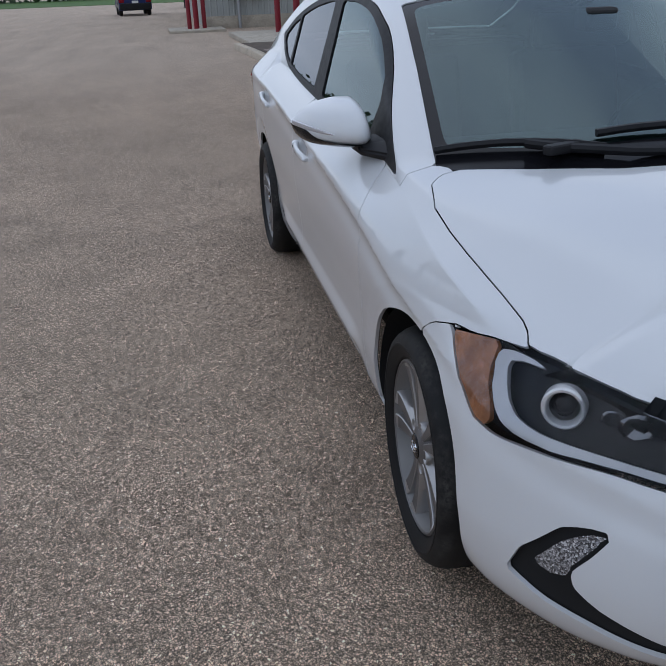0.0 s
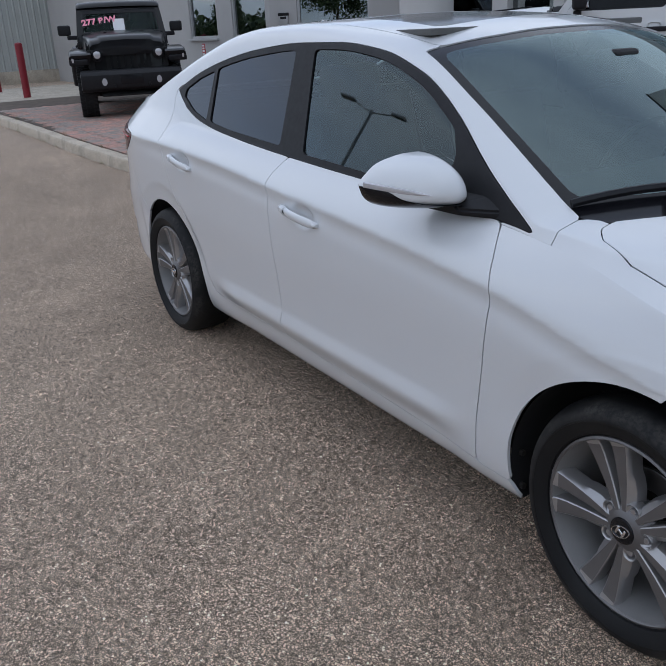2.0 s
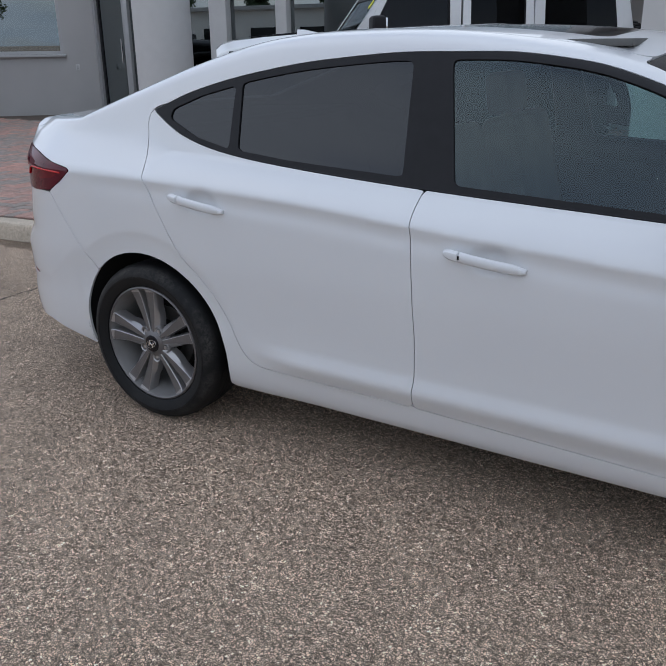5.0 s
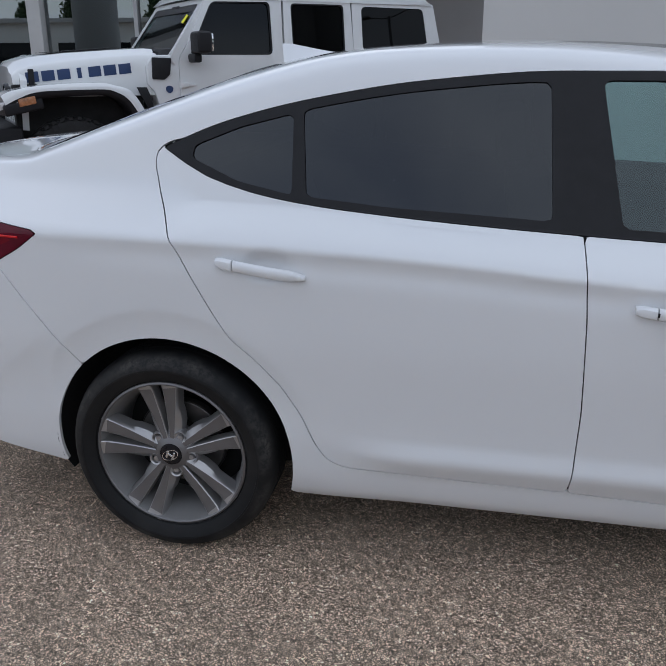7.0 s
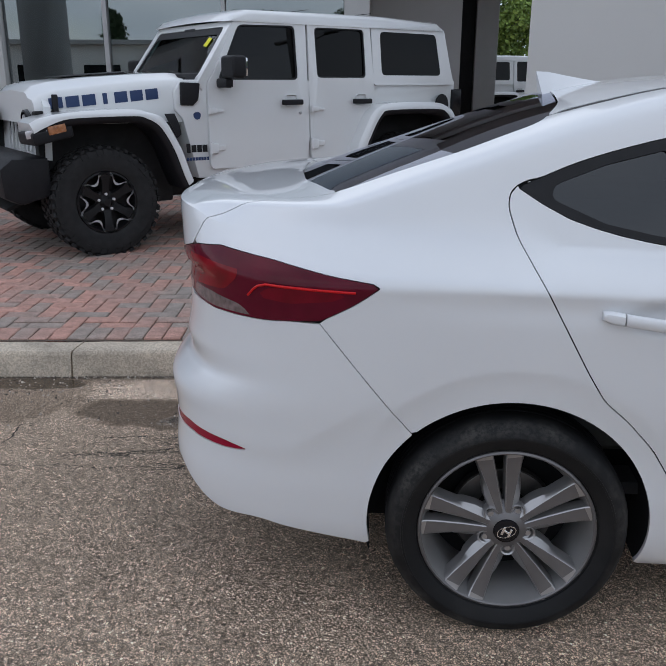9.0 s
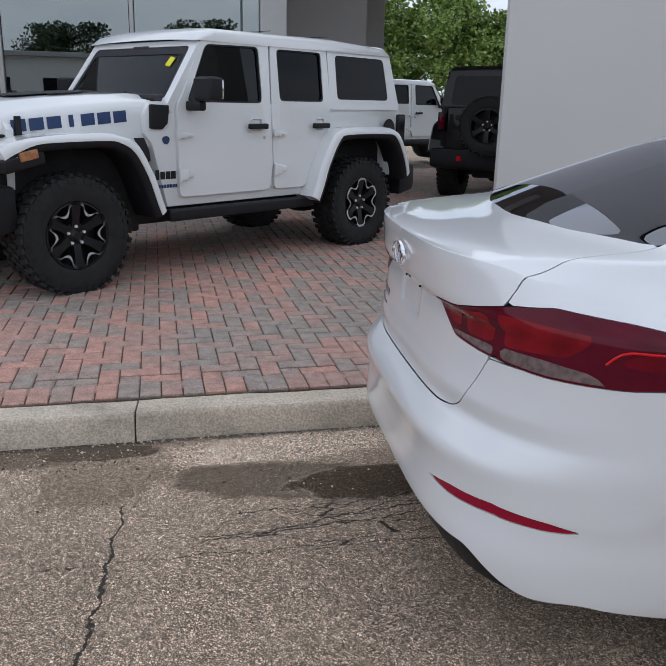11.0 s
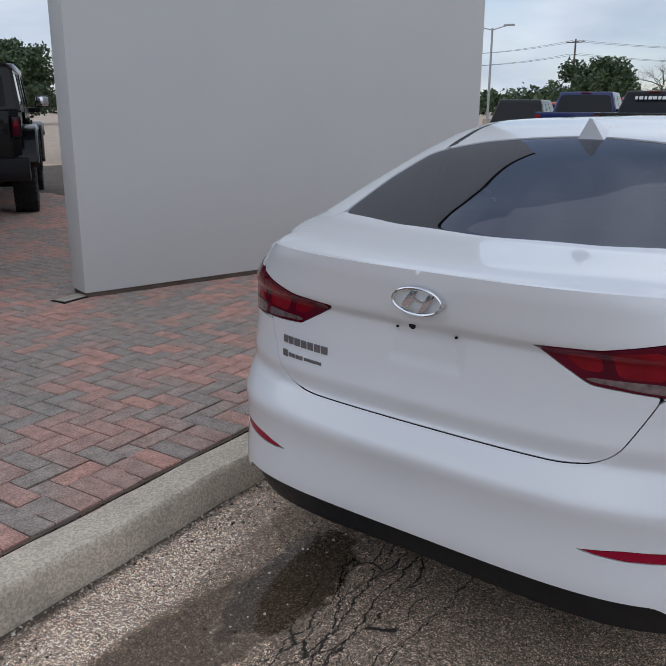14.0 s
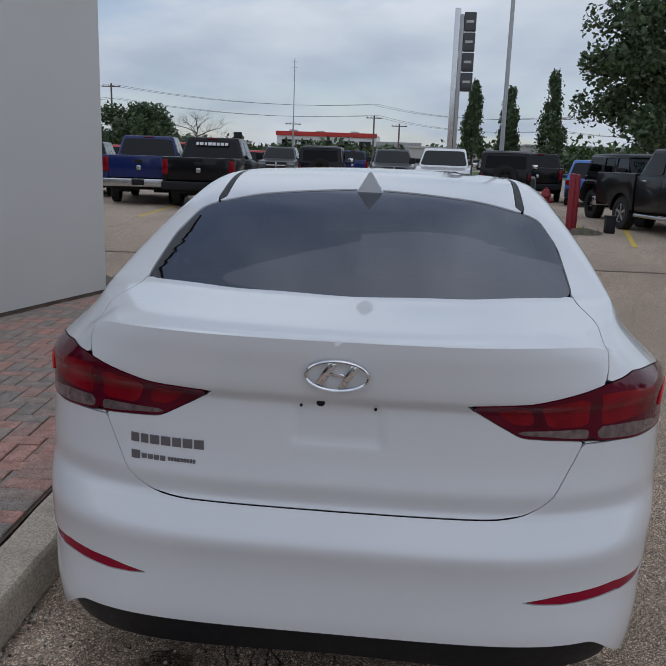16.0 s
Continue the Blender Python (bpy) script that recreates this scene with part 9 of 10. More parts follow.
def pickup(x, y, deg, paint, label, chrome=True, bars=False, z=0.0):
    """A full-size crew-cab pickup truck."""
    v = thing("pickup_truck", label, "pickup truck", at_heading(x, y, z, deg), "vehicles on the lot")
    trim_m = M_DULLCH if chrome else M_TRIM
    body_ = side_profile(0.62, 4.42, 3.57, 0.48, 0.47, [(0.62, 1.32), (3.15, 1.30), (3.45, 1.27), (4.25, 1.18), (4.40, 1.10), (4.44, 0.9)])
    body_ = [p for p in body_ if p[0] > 0.60]
    part("body", prism(body_, 1.90, Matrix.Translation((0, -0.95, 0)), 0.045), paint, v)
    for s in (-1, 1):
        bed = [(-1.28, 0.62), (-1.30, 1.36), (0.60, 1.36), (0.60, 0.50), (0.50, 0.50)] + [(0.47 * math.cos(math.pi * k / 10), 0.42 + 0.47 * math.sin(math.pi * k / 10)) for k in range(11)] + [(-0.52, 0.55)]
        part("bed_side", mirrored(prism(bed, 0.14, Matrix.Translation((0, 0.83, 0)), 0.03), s), paint, v)
        road_wheel(v, (0, s * 0.94, 0.40), s, 0.40)
        road_wheel(v, (3.57, s * 0.94, 0.40), s, 0.40)
        part("wheel_lining", mirrored(box((1.0, 0.45, 0.60), (0, 0.52, 0.62), 0.02), s), M_SHADE, v)
        part("tail_lamp", mirrored(box((0.05, 0.15, 0.40), (-1.285, 0.885, 1.10), 0.015), s), M_LAMPRED, v, "red tail lamp")
        part("headlamp", mirrored(box((0.10, 0.36, 0.17), (4.36, 0.74, 1.0), 0.03), s), M_LAMPCL, v, "clear headlamp")
        mi = part("door_mirror", mirrored(box((0.14, 0.22, 0.22), (2.85, 1.13, 1.45), 0.04), s), M_TRIM, v, "black mirror")
        for hx in (1.02, 2.02):
            part("door_handle", mirrored(box((0.20, 0.03, 0.035), (hx, 0.965, 1.20), 0.01), s), trim_m, v)
        for sx in (0.72, 1.72, 2.82):
            part("door_seam", mirrored(box((0.008, 0.006, 0.66), (sx, 0.950, 0.92)), s), M_SEAM, v)
        part("side_step", mirrored(tube((0.7, 0.93, 0.40), (2.9, 0.93, 0.40), 0.045, seg=10), s), trim_m, v)
    part("tailgate", box((0.07, 1.62, 0.60), (-1.265, 0, 1.06), 0.02), paint, v)
    part("tailgate_handle", box((0.02, 0.22, 0.09), (-1.305, 0, 1.20), 0.01), M_TRIM, v)
    part("tailgate_badge", box((0.012, 0.12, 0.12), (-1.306, 0, 1.03), 0.02), M_DULLCH, v, "chrome badge")
    part("bed_floor", box((1.85, 1.66, 0.06), (-0.33, 0, 0.80)), M_TRIM, v)
    part("bed_front", box((0.05, 1.66, 0.60), (0.57, 0, 1.05)), paint, v)
    part("rear_bumper", box((0.22, 1.92, 0.22), (-1.38, 0, 0.62), 0.05, 3), trim_m, v, "rear step bumper")
    part("plate_panel", box((0.02, 0.34, 0.16), (-1.495, 0, 0.64), 0.004), M_TRIM, v)
    part("front_bumper", box((0.26, 1.92, 0.30), (4.45, 0, 0.62), 0.07, 3), trim_m, v, "front bumper")
    gr = part("grille", box((0.08, 1.06, 0.36), (4.43, 0, 0.97), 0.05), M_TRIM, v, "black grille")
    part("grille_bar", box((0.03, 0.06, 0.34), (4.475, 0, 0.97), 0.01), trim_m, gr)
    part("grille_bar", box((0.03, 1.0, 0.06), (4.478, 0, 0.98), 0.01), trim_m, gr)
    cab(v, (0.66, 3.22), (0.92, 2.42), 1.27, 1.93, 0.93, 0.74, paint)
    glaze(v, (0.66, 3.22), (0.92, 2.42), 1.27, 1.93, 0.93, 0.74, ((0.07, 0.40), (0.44, 0.86)))
    part("stop_lamp", box((0.03, 0.30, 0.03), (0.885, 0, 1.90), 0.006), M_LAMPRED, v, "red high stop lamp")
    part("chassis", box((5.2, 1.3, 0.2), (1.5, 0, 0.52), 0.03), M_SHADE, v)
    if bars:
        for k, w_ in enumerate((0.07, 0.10, 0.06, 0.10, 0.10, 0.08, 0.10, 0.09)):
            part("window_letter", box((0.004, w_, 0.09), (0.745 - 0.0, 0.42 - 0.12 * k, 1.745), 0.001, rot=(0, 21.5, 0)), M_SIGNW, v, "white letter bar")
    return v


def suv(x, y, deg, paint, label, h=1.72, z=0.0, low=False):
    """A five-door car with a closed rear."""
    v = thing("parked_car", label, "car", at_heading(x, y, z, deg), "vehicles on the lot")
    belt = 0.98 if not low else 0.90
    zt = h
    top = [(-0.95, 0.60), (-0.98, belt + 0.02), (2.30, belt), (3.30, belt - 0.12), (3.55, belt - 0.28), (3.62, 0.55)]
    part("body", prism(side_profile(-0.95, 3.60, 2.75, 0.30, 0.40, top), 1.82, Matrix.Translation((0, -0.91, 0)), 0.06, seg=3), paint, v)
    a, b = (-0.95, 2.42), (-0.55 if not low else 0.1, 1.55)
    cab(v, a, b, belt - 0.02, zt, 0.88, 0.66, paint)
    glaze(v, a, b, belt - 0.02, zt, 0.88, 0.66, ((0.06, 0.28), (0.31, 0.56), (0.59, 0.88)))
    for s in (-1, 1):
        road_wheel(v, (0, s * 0.90, 0.36), s, 0.36, 0.23, 0.23)
        road_wheel(v, (2.75, s * 0.90, 0.36), s, 0.36, 0.23, 0.23)
        part("tail_lamp", mirrored(box((0.10, 0.30, 0.20), (-0.93, 0.74, belt - 0.10), 0.03), s), M_LAMPRED, v, "red tail lamp")
        part("headlamp", mirrored(box((0.20, 0.34, 0.13), (3.46, 0.70, belt - 0.26), 0.03), s), M_LAMPCL, v, "clear headlamp")
        part("door_mirror", mirrored(box((0.12, 0.20, 0.14), (2.05, 0.99, belt + 0.08), 0.03), s), paint, v)
        for hx in (0.45, 1.35):
            part("door_handle", mirrored(box((0.18, 0.03, 0.03), (hx, 0.915, belt - 0.10), 0.008), s), M_DULLCH, v)
        for sx in (0.32, 1.20, 2.10):
            part("door_seam", mirrored(box((0.008, 0.006, 0.55), (sx, 0.910, 0.66)), s), M_SEAM, v)
    part("rear_bumper", box((0.16, 1.74, 0.34), (-0.97, 0, 0.50), 0.06, 3), M_TRIM, v, "dark rear bumper")
    part("front_bumper", box((0.16, 1.74, 0.32), (3.60, 0, 0.46), 0.06, 3), M_TRIM, v, "dark front bumper")
    part("grille", box((0.05, 0.9, 0.16), (3.60, 0, 0.66), 0.03), M_GLOSSB, v, "black grille")
    part("plate_panel", box((0.02, 0.34, 0.15), (-1.0, 0, 0.72), 0.004), M_SIGNW, v)
    part("underbody", box((4.0, 1.4, 0.15), (1.3, 0, 0.36), 0.02), M_SHADE, v)
    return v


pickup(20.2, 7.62, 11, M_BLUEP, "dark blue pickup truck with chrome bumper, seen from behind", True)
pickup(19.4, 5.55, 4, M_BLACKP, "black pickup truck with lettering on its rear window", False, bars=True)
pickup(34.2, 10.4, 10, M_REDP, "red pickup truck parked in the row", True)
suv(45.5, 9.1, 5, M_REDP, "red parked car in the far row")
pickup(42.5, 7.0, 183, M_GREYP, "dark grey pickup truck facing the drive", True)
off_roader(at_heading(26.2, 3.1, 0, 2), M_BLACKP, "black off-roader with a spare wheel, in the row", bright=False, group="vehicles on the lot")
pickup(48.5, 3.6, 4, M_BLUEP, "blue pickup truck in the far row", True)
pickup(37.0, 0.9, 184, M_GREYP, "grey pickup truck facing the drive", True)
pickup(29.2, -1.5, 176, M_JWHITE, "white pickup truck facing the drive", True)
off_roader(at_heading(23.0, -3.1, 0, -6), M_BLACKP, "black off-roader beside the lamp post, seen from behind", bright=False, group="vehicles on the lot")
pickup(31.2, -5.4, -10, M_BLACKP, "black pickup truck with its cab lights off", False)
suv(28.2, -6.9, -12, M_LBLUEP, "bright blue parked car under the trees", 1.70)
off_roader(at_heading(21.6, -6.3, 0, -168), M_BLACKP, "black off-roader parked side-on beside the bollards", bright=False, group="vehicles on the lot")
pickup(17.6, -6.2, 194, M_BLACKP, "black pickup truck beside the bollards", True)
suv(22.5, 10.4, 14, M_BLACKP, "black parked car behind the rendered wall")
suv(29.0, 13.2, 14, M_GREYP, "grey parked car behind the rendered wall")
suv(36.0, 14.5, 12, M_REDP, "red parked car far down the row")
suv(-45.5, -2.6, 185, M_BLUEP, "dark blue sedan far down the drive", 1.45, low=True)
suv(-58.0, 1.5, 178, M_BLACKP, "black parked car at the end of the drive")
suv(-60.0, 4.4, 178, M_GREYP, "grey parked car at the end of the drive")
for k, (x, y, p_, lab) in enumerate(((16.0, 52.0, M_JWHITE, "white"), (18.6, 51.0, M_JWHITE, "white"), (21.2, 50.0, M_GREYP, "grey"), (13.3, 53.0, M_JWHITE, "white"))):
    suv(x, y, 115, p_, "%s car parked in the row before the trees" % lab)

# parking lines
for k, (x, y, ln, deg) in enumerate(((17.2, 8.6, 5.0, 8), (17.6, 6.3, 5.0, 5), (17.9, 4.0, 5.0, 3), (18.6, -1.2, 5.0, 0), (19.5, -4.6, 5.0, -8), (15.2, -5.0, 4.6, -12), (14.6, -7.6, 5.0, -12))):
    ob = link("parking_line", box((ln, 0.10, 0.004), (0, 0, 0.0025)), M_YELLOW, smooth=False)
    ob.matrix_world = at_heading(x, y, 0, deg)
    tagged(ob, "faded yellow parking line", "road marking", group="parking lines", kind="structure")
jl = link("drive_joint", box((0.10, 14, 0.004), (0, 0, 0.002)), M_JOINT, smooth=False)
jl.matrix_world = at_heading(8.9, 1.5, 0, 3)
tagged(jl, "dark joint across the drive", "joint", kind="structure")

# bollards, hydrant, lamp post in its patch of earth
for k, (x, y, h) in enumerate(((15.6, -3.75, 1.30), (16.1, -3.95, 1.28))):
    bollard(x, y, 0.03, h, 0.072, "red bollard standing in bare earth")
bm = bmesh.new()
rn = random.Random(7)
ring = [bm.verts.new((0.95 * math.cos(a) * rn.uniform(0.85, 1.1), 0.75 * math.sin(a) * rn.uniform(0.85, 1.1), 0.0)) for a in [2 * math.pi * k / 24 for k in range(24)]]
inner_ = [bm.verts.new((v.co.x * 0.5, v.co.y * 0.5, 0.07 + rn.uniform(-0.01, 0.02))) for v in ring]
for k in range(24):
    bm.faces.new((ring[k], ring[(k + 1) % 24], inner_[(k + 1) % 24], inner_[k]))
bm.faces.new(inner_)
ob = link("earth_patch", bm, M_JOINT)
ob.matrix_world = Matrix.Translation((15.95, -3.9, 0.004))
tagged(ob, "bare earth and weeds round the bollards", "earth", kind="structure")
tufts("weeds", [(15.9 + rn.uniform(-0.8, 0.8), -3.9 + rn.uniform(-0.6, 0.6), 0.02) for _ in range(16)], "green weeds round the bollards", M_GRASS, 0.16, 12, 9)
mb_ = thing("meter_box", "small black box on the ground beside the bollards", "box", Matrix.Translation((16.0, -4.75, 0.0)))
part("casing", box((0.22, 0.22, 0.36), (0, 0, 0.18), 0.03), M_TRIM, mb_)
part("cap", box((0.25, 0.25, 0.05), (0, 0, 0.38), 0.02), M_TRIM, mb_)
hy = thing("fire_hydrant", "red fire hydrant beside the parked trucks", "hydrant", Matrix.Translation((20.5, -4.0, 0.0)))
part("barrel", lathe([(0.16, 0.0), (0.16, 0.04), (0.105, 0.05), (0.105, 0.58), (0.15, 0.60), (0.15, 0.65), (0.13, 0.68), (0.10, 0.78), (0.04, 0.82), (0.035, 0.87), (0.0, 0.87)], 24, axis="z"), M_BOLLARD, hy)
for s in (-1, 1):
    part("side_outlet", tube((0, s * 0.09, 0.48), (0, s * 0.20, 0.48), 0.055, seg=14), M_BOLLARD, hy)
part("front_outlet", tube((-0.09, 0, 0.46), (-0.20, 0, 0.46), 0.07, seg=14), M_BOLLARD, hy)


def lamp_post(x, y, h, label, heads=2, deg=0, base=True, r=0.085):
    v = thing("lamp_post", label, "lamp post", at_heading(x, y, 0, deg))
    if base:
        part("concrete_base", lathe([(0.30, 0.0), (0.30, 0.70), (0.27, 0.74), (0.0, 0.74)], 24, axis="z"), M_CONC, v, "concrete base")
    part("pole", tube((0, 0, 0.0 if not base else 0.7), (0, 0, h), r, r * 0.75, seg=16), M_POLE, v)
    for s in ((-1, 1) if heads == 2 else (1,)):
        ar = part("arm", tube((0, 0, h - 0.10), (0, s * 1.0, h + 0.12), 0.03, seg=8), M_POLE, v)
        part("lamp_head", box((0.34, 0.62, 0.10), (0, s * 1.15, h + 0.14), 0.03), M_POLE, ar)
    return v


lamp_post(26.4, -3.3, 9.0, "tall pale lamp post on a concrete base")
lamp_post(46.0, 23.5, 6.3, "tall lamp post at the far side of the lot")
lamp_post(20.9, 48.5, 6.0, "lamp post before the trees", 1, 20)
lamp_post(14.8, 34.8, 9.0, "tall pale lamp post behind the rendered wall")
lamp_post(-22.5, -16.5, 9.3, "double-armed lamp post on the drive", 2, 60)
lamp_post(4.0, -30.0, 9.3, "double-armed lamp post across the lot", 2, 0)

# ---- trees ----
class Twigs:
    """Tapered round bars gathered into one mesh."""
    def __init__(self):
        self.v, self.f = [], []

    def add(self, p, q, r0, r1, seg=6):
        d = (q - p).normalized()
        a = d.orthogonal().normalized()
        b = d.cross(a)
        k = len(self.v)
        for c, r in ((p, r0), (q, r1)):
            for j in range(seg):
                t = 2 * math.pi * j / seg
                self.v.append(tuple(c + (a * math.cos(t) + b * math.sin(t)) * r))
        for j in range(seg):
            self.f.append((k + j, k + (j + 1) % seg, k + seg + (j + 1) % seg, k + seg + j))

    def made(self, name, material, parent):
        me = bpy.data.meshes.new(name)
        me.from_pydata(self.v, [], self.f)
        me.materials.append(material)
        for p in me.polygons:
            p.use_smooth = True
        ob = new(name, me)
        ob.parent = parent
        return ob


def tree(x, y, h, spread, label, leaf, seed, clear=0.22, tall=1.0, density=1.0, leaf_size=0.30, z=0.0, bare=False, limbs=9):
    """A tapered trunk with forked limbs; the crown is many small leaf sheets gathered round the limb ends."""
    r = random.Random(seed)
    v = thing("tree", label, "tree", Matrix.Translation((x, y, z)))
    trunk_r = h * 0.022
    tw = Twigs()
    top_z_ = h * (0.75 if not bare else 0.55)
    pts = [Vector((0, 0, -0.1))]
    for k in range(1, 6):
        pts.append(Vector((r.gauss(0, h * 0.008), r.gauss(0, h * 0.008), top_z_ * k / 5)))
    for k in range(5):
        tw.add(pts[k], pts[k + 1], trunk_r * (1 - 0.16 * k), trunk_r * (1 - 0.16 * (k + 1)), 8)
    ends = []
    for k in range(limbs):
        t = clear + (0.95 - clear) * (k + r.random()) / limbs
        p = Vector((0, 0, t * top_z_))
        a = k * 2.4 + r.uniform(-0.4, 0.4)
        reach = spread * (1.0 - 0.55 * max(0, t - 0.45)) * r.uniform(0.75, 1.0) * (0.55 + 0.45 * min(1, (t - clear + 0.25) * 2.2))
        q = p + Vector((math.cos(a) * reach, math.sin(a) * reach, h * r.uniform(0.10, 0.24) * tall))
        mid = p.lerp(q, 0.5) + Vector((0, 0, h * 0.02))
        tw.add(p, mid, trunk_r * 0.42, trunk_r * 0.26, 6)
        tw.add(mid, q, trunk_r * 0.26, trunk_r * 0.08, 6)
        ends += [q, mid]
        for _ in range(3 if not bare else 6):
            u = mid.lerp(q, r.uniform(0.1, 1.0))
            w_ = u + Vector((r.gauss(0, 1), r.gauss(0, 1), r.uniform(0.2, 1.4))) * spread * (0.16 if not bare else 0.20)
            tw.add(u, w_, trunk_r * 0.12, trunk_r * 0.03, 4)
            ends.append(w_)
            if bare:
                for _ in range(4):
                    w2 = w_ + Vector((r.gauss(0, 1), r.gauss(0, 1), r.uniform(0.1, 1.3))) * spread * 0.14
                    tw.add(u.lerp(w_, 0.6), w2, trunk_r * 0.05, trunk_r * 0.02, 3)
    ends.append(Vector((0, 0, h * 0.93)))
    ends.append(Vector((0, 0, h * 0.82)))
    tw.made("trunk", M_BARK, v)
    if bare:
        return v
    verts, faces = [], []
    n = int(70 * density)
    for e in ends:
        s_ = spread * r.uniform(0.20, 0.34)
        for _ in range(n):
            d = Vector((r.gauss(0, 1), r.gauss(0, 1), r.gauss(0, 0.75)))
            d = d.normalized() * (r.random() ** 0.45)
            c = e + d * s_
            if c.z > h or c.z < h * clear * 0.6:
                continue
            a = Vector((r.gauss(0, 1), r.gauss(0, 1), r.gauss(0, 0.7))).normalized()
            b = a.cross(Vector((r.gauss(0, 1), r.gauss(0, 1), r.gauss(0, 1)))).normalized()
            ls = leaf_size * r.uniform(0.5, 1.2)
            k = len(verts)
            verts += [tuple(c + a * ls), tuple(c + b * ls * 0.55), tuple(c - a * ls * 0.9), tuple(c - b * ls * 0.55)]
            faces.append((k, k + 1, k + 2, k + 3))
    me = bpy.data.meshes.new("crown")
    me.from_pydata(verts, [], faces)
    me.materials.append(leaf)
    ob = new("crown", me)
    ob.parent = v
    return v


def poplar(x, y, h, w_, leaf, seed, label):
    r = random.Random(seed)
    v = thing("tree", label, "tree", Matrix.Translation((x, y, 0)))
    part("trunk", tube((0, 0, -0.1), (0, 0, h * 0.9), h * 0.02, 0.02, seg=8), M_BARK, v)
    verts, faces = [], []
    lean = [(r.uniform(0, 6.28), r.uniform(0.15, 0.95)) for _ in range(60)]
    for a, t in lean:
        rad = w_ * 1.5 * min(1, (t + 0.06) / 0.34) ** 0.7 * (1 - t) ** 0.75 * r.uniform(0.5, 1.05)
        base = Vector((math.cos(a) * rad * 0.6, math.sin(a) * rad * 0.6, h * t))
        for _ in range(150):
            c = base + Vector((r.gauss(0, w_ * 0.17), r.gauss(0, w_ * 0.17), r.gauss(0, h * 0.05))) * (1 - 0.45 * t)
            if c.z > h * 1.02:
                continue
            d1 = Vector((r.gauss(0, 0.6), r.gauss(0, 0.6), r.gauss(0, 1))).normalized()
            d2 = d1.cross(Vector((r.gauss(0, 1), r.gauss(0, 1), r.gauss(0, 1)))).normalized()
            ls = 0.17 * r.uniform(0.6, 1.3)
            k = len(verts)
            verts += [tuple(c + d1 * ls), tuple(c + d2 * ls * 0.5), tuple(c - d1 * ls), tuple(c - d2 * ls * 0.5)]
            faces.append((k, k + 1, k + 2, k + 3))
    me = bpy.data.meshes.new("crown")
    me.from_pydata(verts, [], faces)
    me.materials.append(leaf)
    ob = new("crown", me)
    ob.parent = v
    return v


tree(87, 31, 6.8, 4.4, "round dark green tree beyond the lot", M_LEAFD, 11, density=3.0, leaf_size=0.24, clear=0.12)
tree(94, 26, 8.2, 4.4, "bare grey tree beyond the lot", M_LEAF, 12, bare=True, limbs=14)
poplar(82, -6.3, 9.6, 1.6, M_LEAFD, 13, "slender upright tree on the grass")
poplar(82, -9.9, 9.4, 1.5, M_LEAFD, 14, "slender upright tree on the grass")
poplar(81, -14.0, 10.6, 1.8, M_LEAFD, 15, "slender upright tree on the grass")
tree(50.6, -16.0, 13.5, 5.6, "large dark leafy tree over the parked cars", M_LEAFD, 16, density=5.0, leaf_size=0.22, clear=0.10, limbs=13)
tree(56.0, -24.0, 12.5, 6.0, "large dark leafy tree over the parked cars", M_LEAFD, 17, density=4.0, leaf_size=0.24, clear=0.08, limbs=12)
for k, (x, y, h, s, lf) in enumerate(((10, 62, 11.0, 4.8, M_LEAFB), (15.5, 60, 10.5, 4.6, M_LEAFB), (19.8, 61, 8.4, 4.4, M_LEAFB), (5, 58, 11.5, 5, M_LEAFB), (1.0, 62, 11.0, 5, M_LEAFB), (24.3, 62, 5.2, 3.6, M_LEAFD), (33.0, 57.5, 6.3, 3.4, M_LEAFD))):
    tree(x, y, h, s, "bright green leafy tree behind the parked cars" if lf is M_LEAFB else "dark green tree behind the parked cars", lf, 30 + k, density=4.0, leaf_size=0.19, clear=0.10, limbs=12)
for k, (x, y, h) in enumerate(((-48, -62, 8.5), (-40, -64, 7.0), (-33, -60, 9.0), (-27, -66, 7.5), (-62, -55, 9.0), (-70, -48, 8.0), (-55, -58, 7.0), (-20, -62, 8.2), (-80, -40, 8.5))):
    poplar(x, y, h, 2.2, M_LEAFD, 60 + k, "dark conifer at the edge of the lot")
for k, (x, y, h, s) in enumerate(((-8, -64, 8, 4.5), (4, -66, 9, 5), (16, -63, 8, 4.8), (30, -65, 9, 5))):
    tree(x, y, h, s, "leafy tree at the edge of the lot", M_LEAFD, 80 + k, density=3.0, leaf_size=0.2)

# low woods on the horizon: many leaf clumps, past counting
def woods(name, arc, label, leaf, seed, n=2600, size=1.0):
    r = random.Random(seed)
    verts, faces = [], []
    for _ in range(n):
        t = r.random()
        x, y = arc(t)
        hh = (3.2 + 2.2 * noise.noise((t * 40, 0.5, seed)) + 1.5 * noise.noise((t * 11, 2.5, seed)))
        c = Vector((x + r.gauss(0, 3), y + r.gauss(0, 3), max(0.2, hh * r.random() ** 0.6)))
        for _ in range(5):
            d1 = Vector((r.gauss(0, 1), r.gauss(0, 1), r.gauss(0, 1))).normalized()
            d2 = d1.cross(Vector((r.gauss(0, 1), r.gauss(0, 1), r.gauss(0, 1)))).normalized()
            p = c + Vector((r.gauss(0, 0.7), r.gauss(0, 0.7), r.gauss(0, 0.45)))
            ls = 0.6 * size * r.uniform(0.5, 1.2)
            k = len(verts)
            verts += [tuple(p + d1 * ls), tuple(p + d2 * ls * 0.6), tuple(p - d1 * ls), tuple(p - d2 * ls * 0.6)]
            faces.append((k, k + 1, k + 2, k + 3))
    me = bpy.data.meshes.new(name)
    me.from_pydata(verts, [], faces)
    me.materials.append(leaf)
    return tagged(new(name, me), label, "woods", kind="stuff")


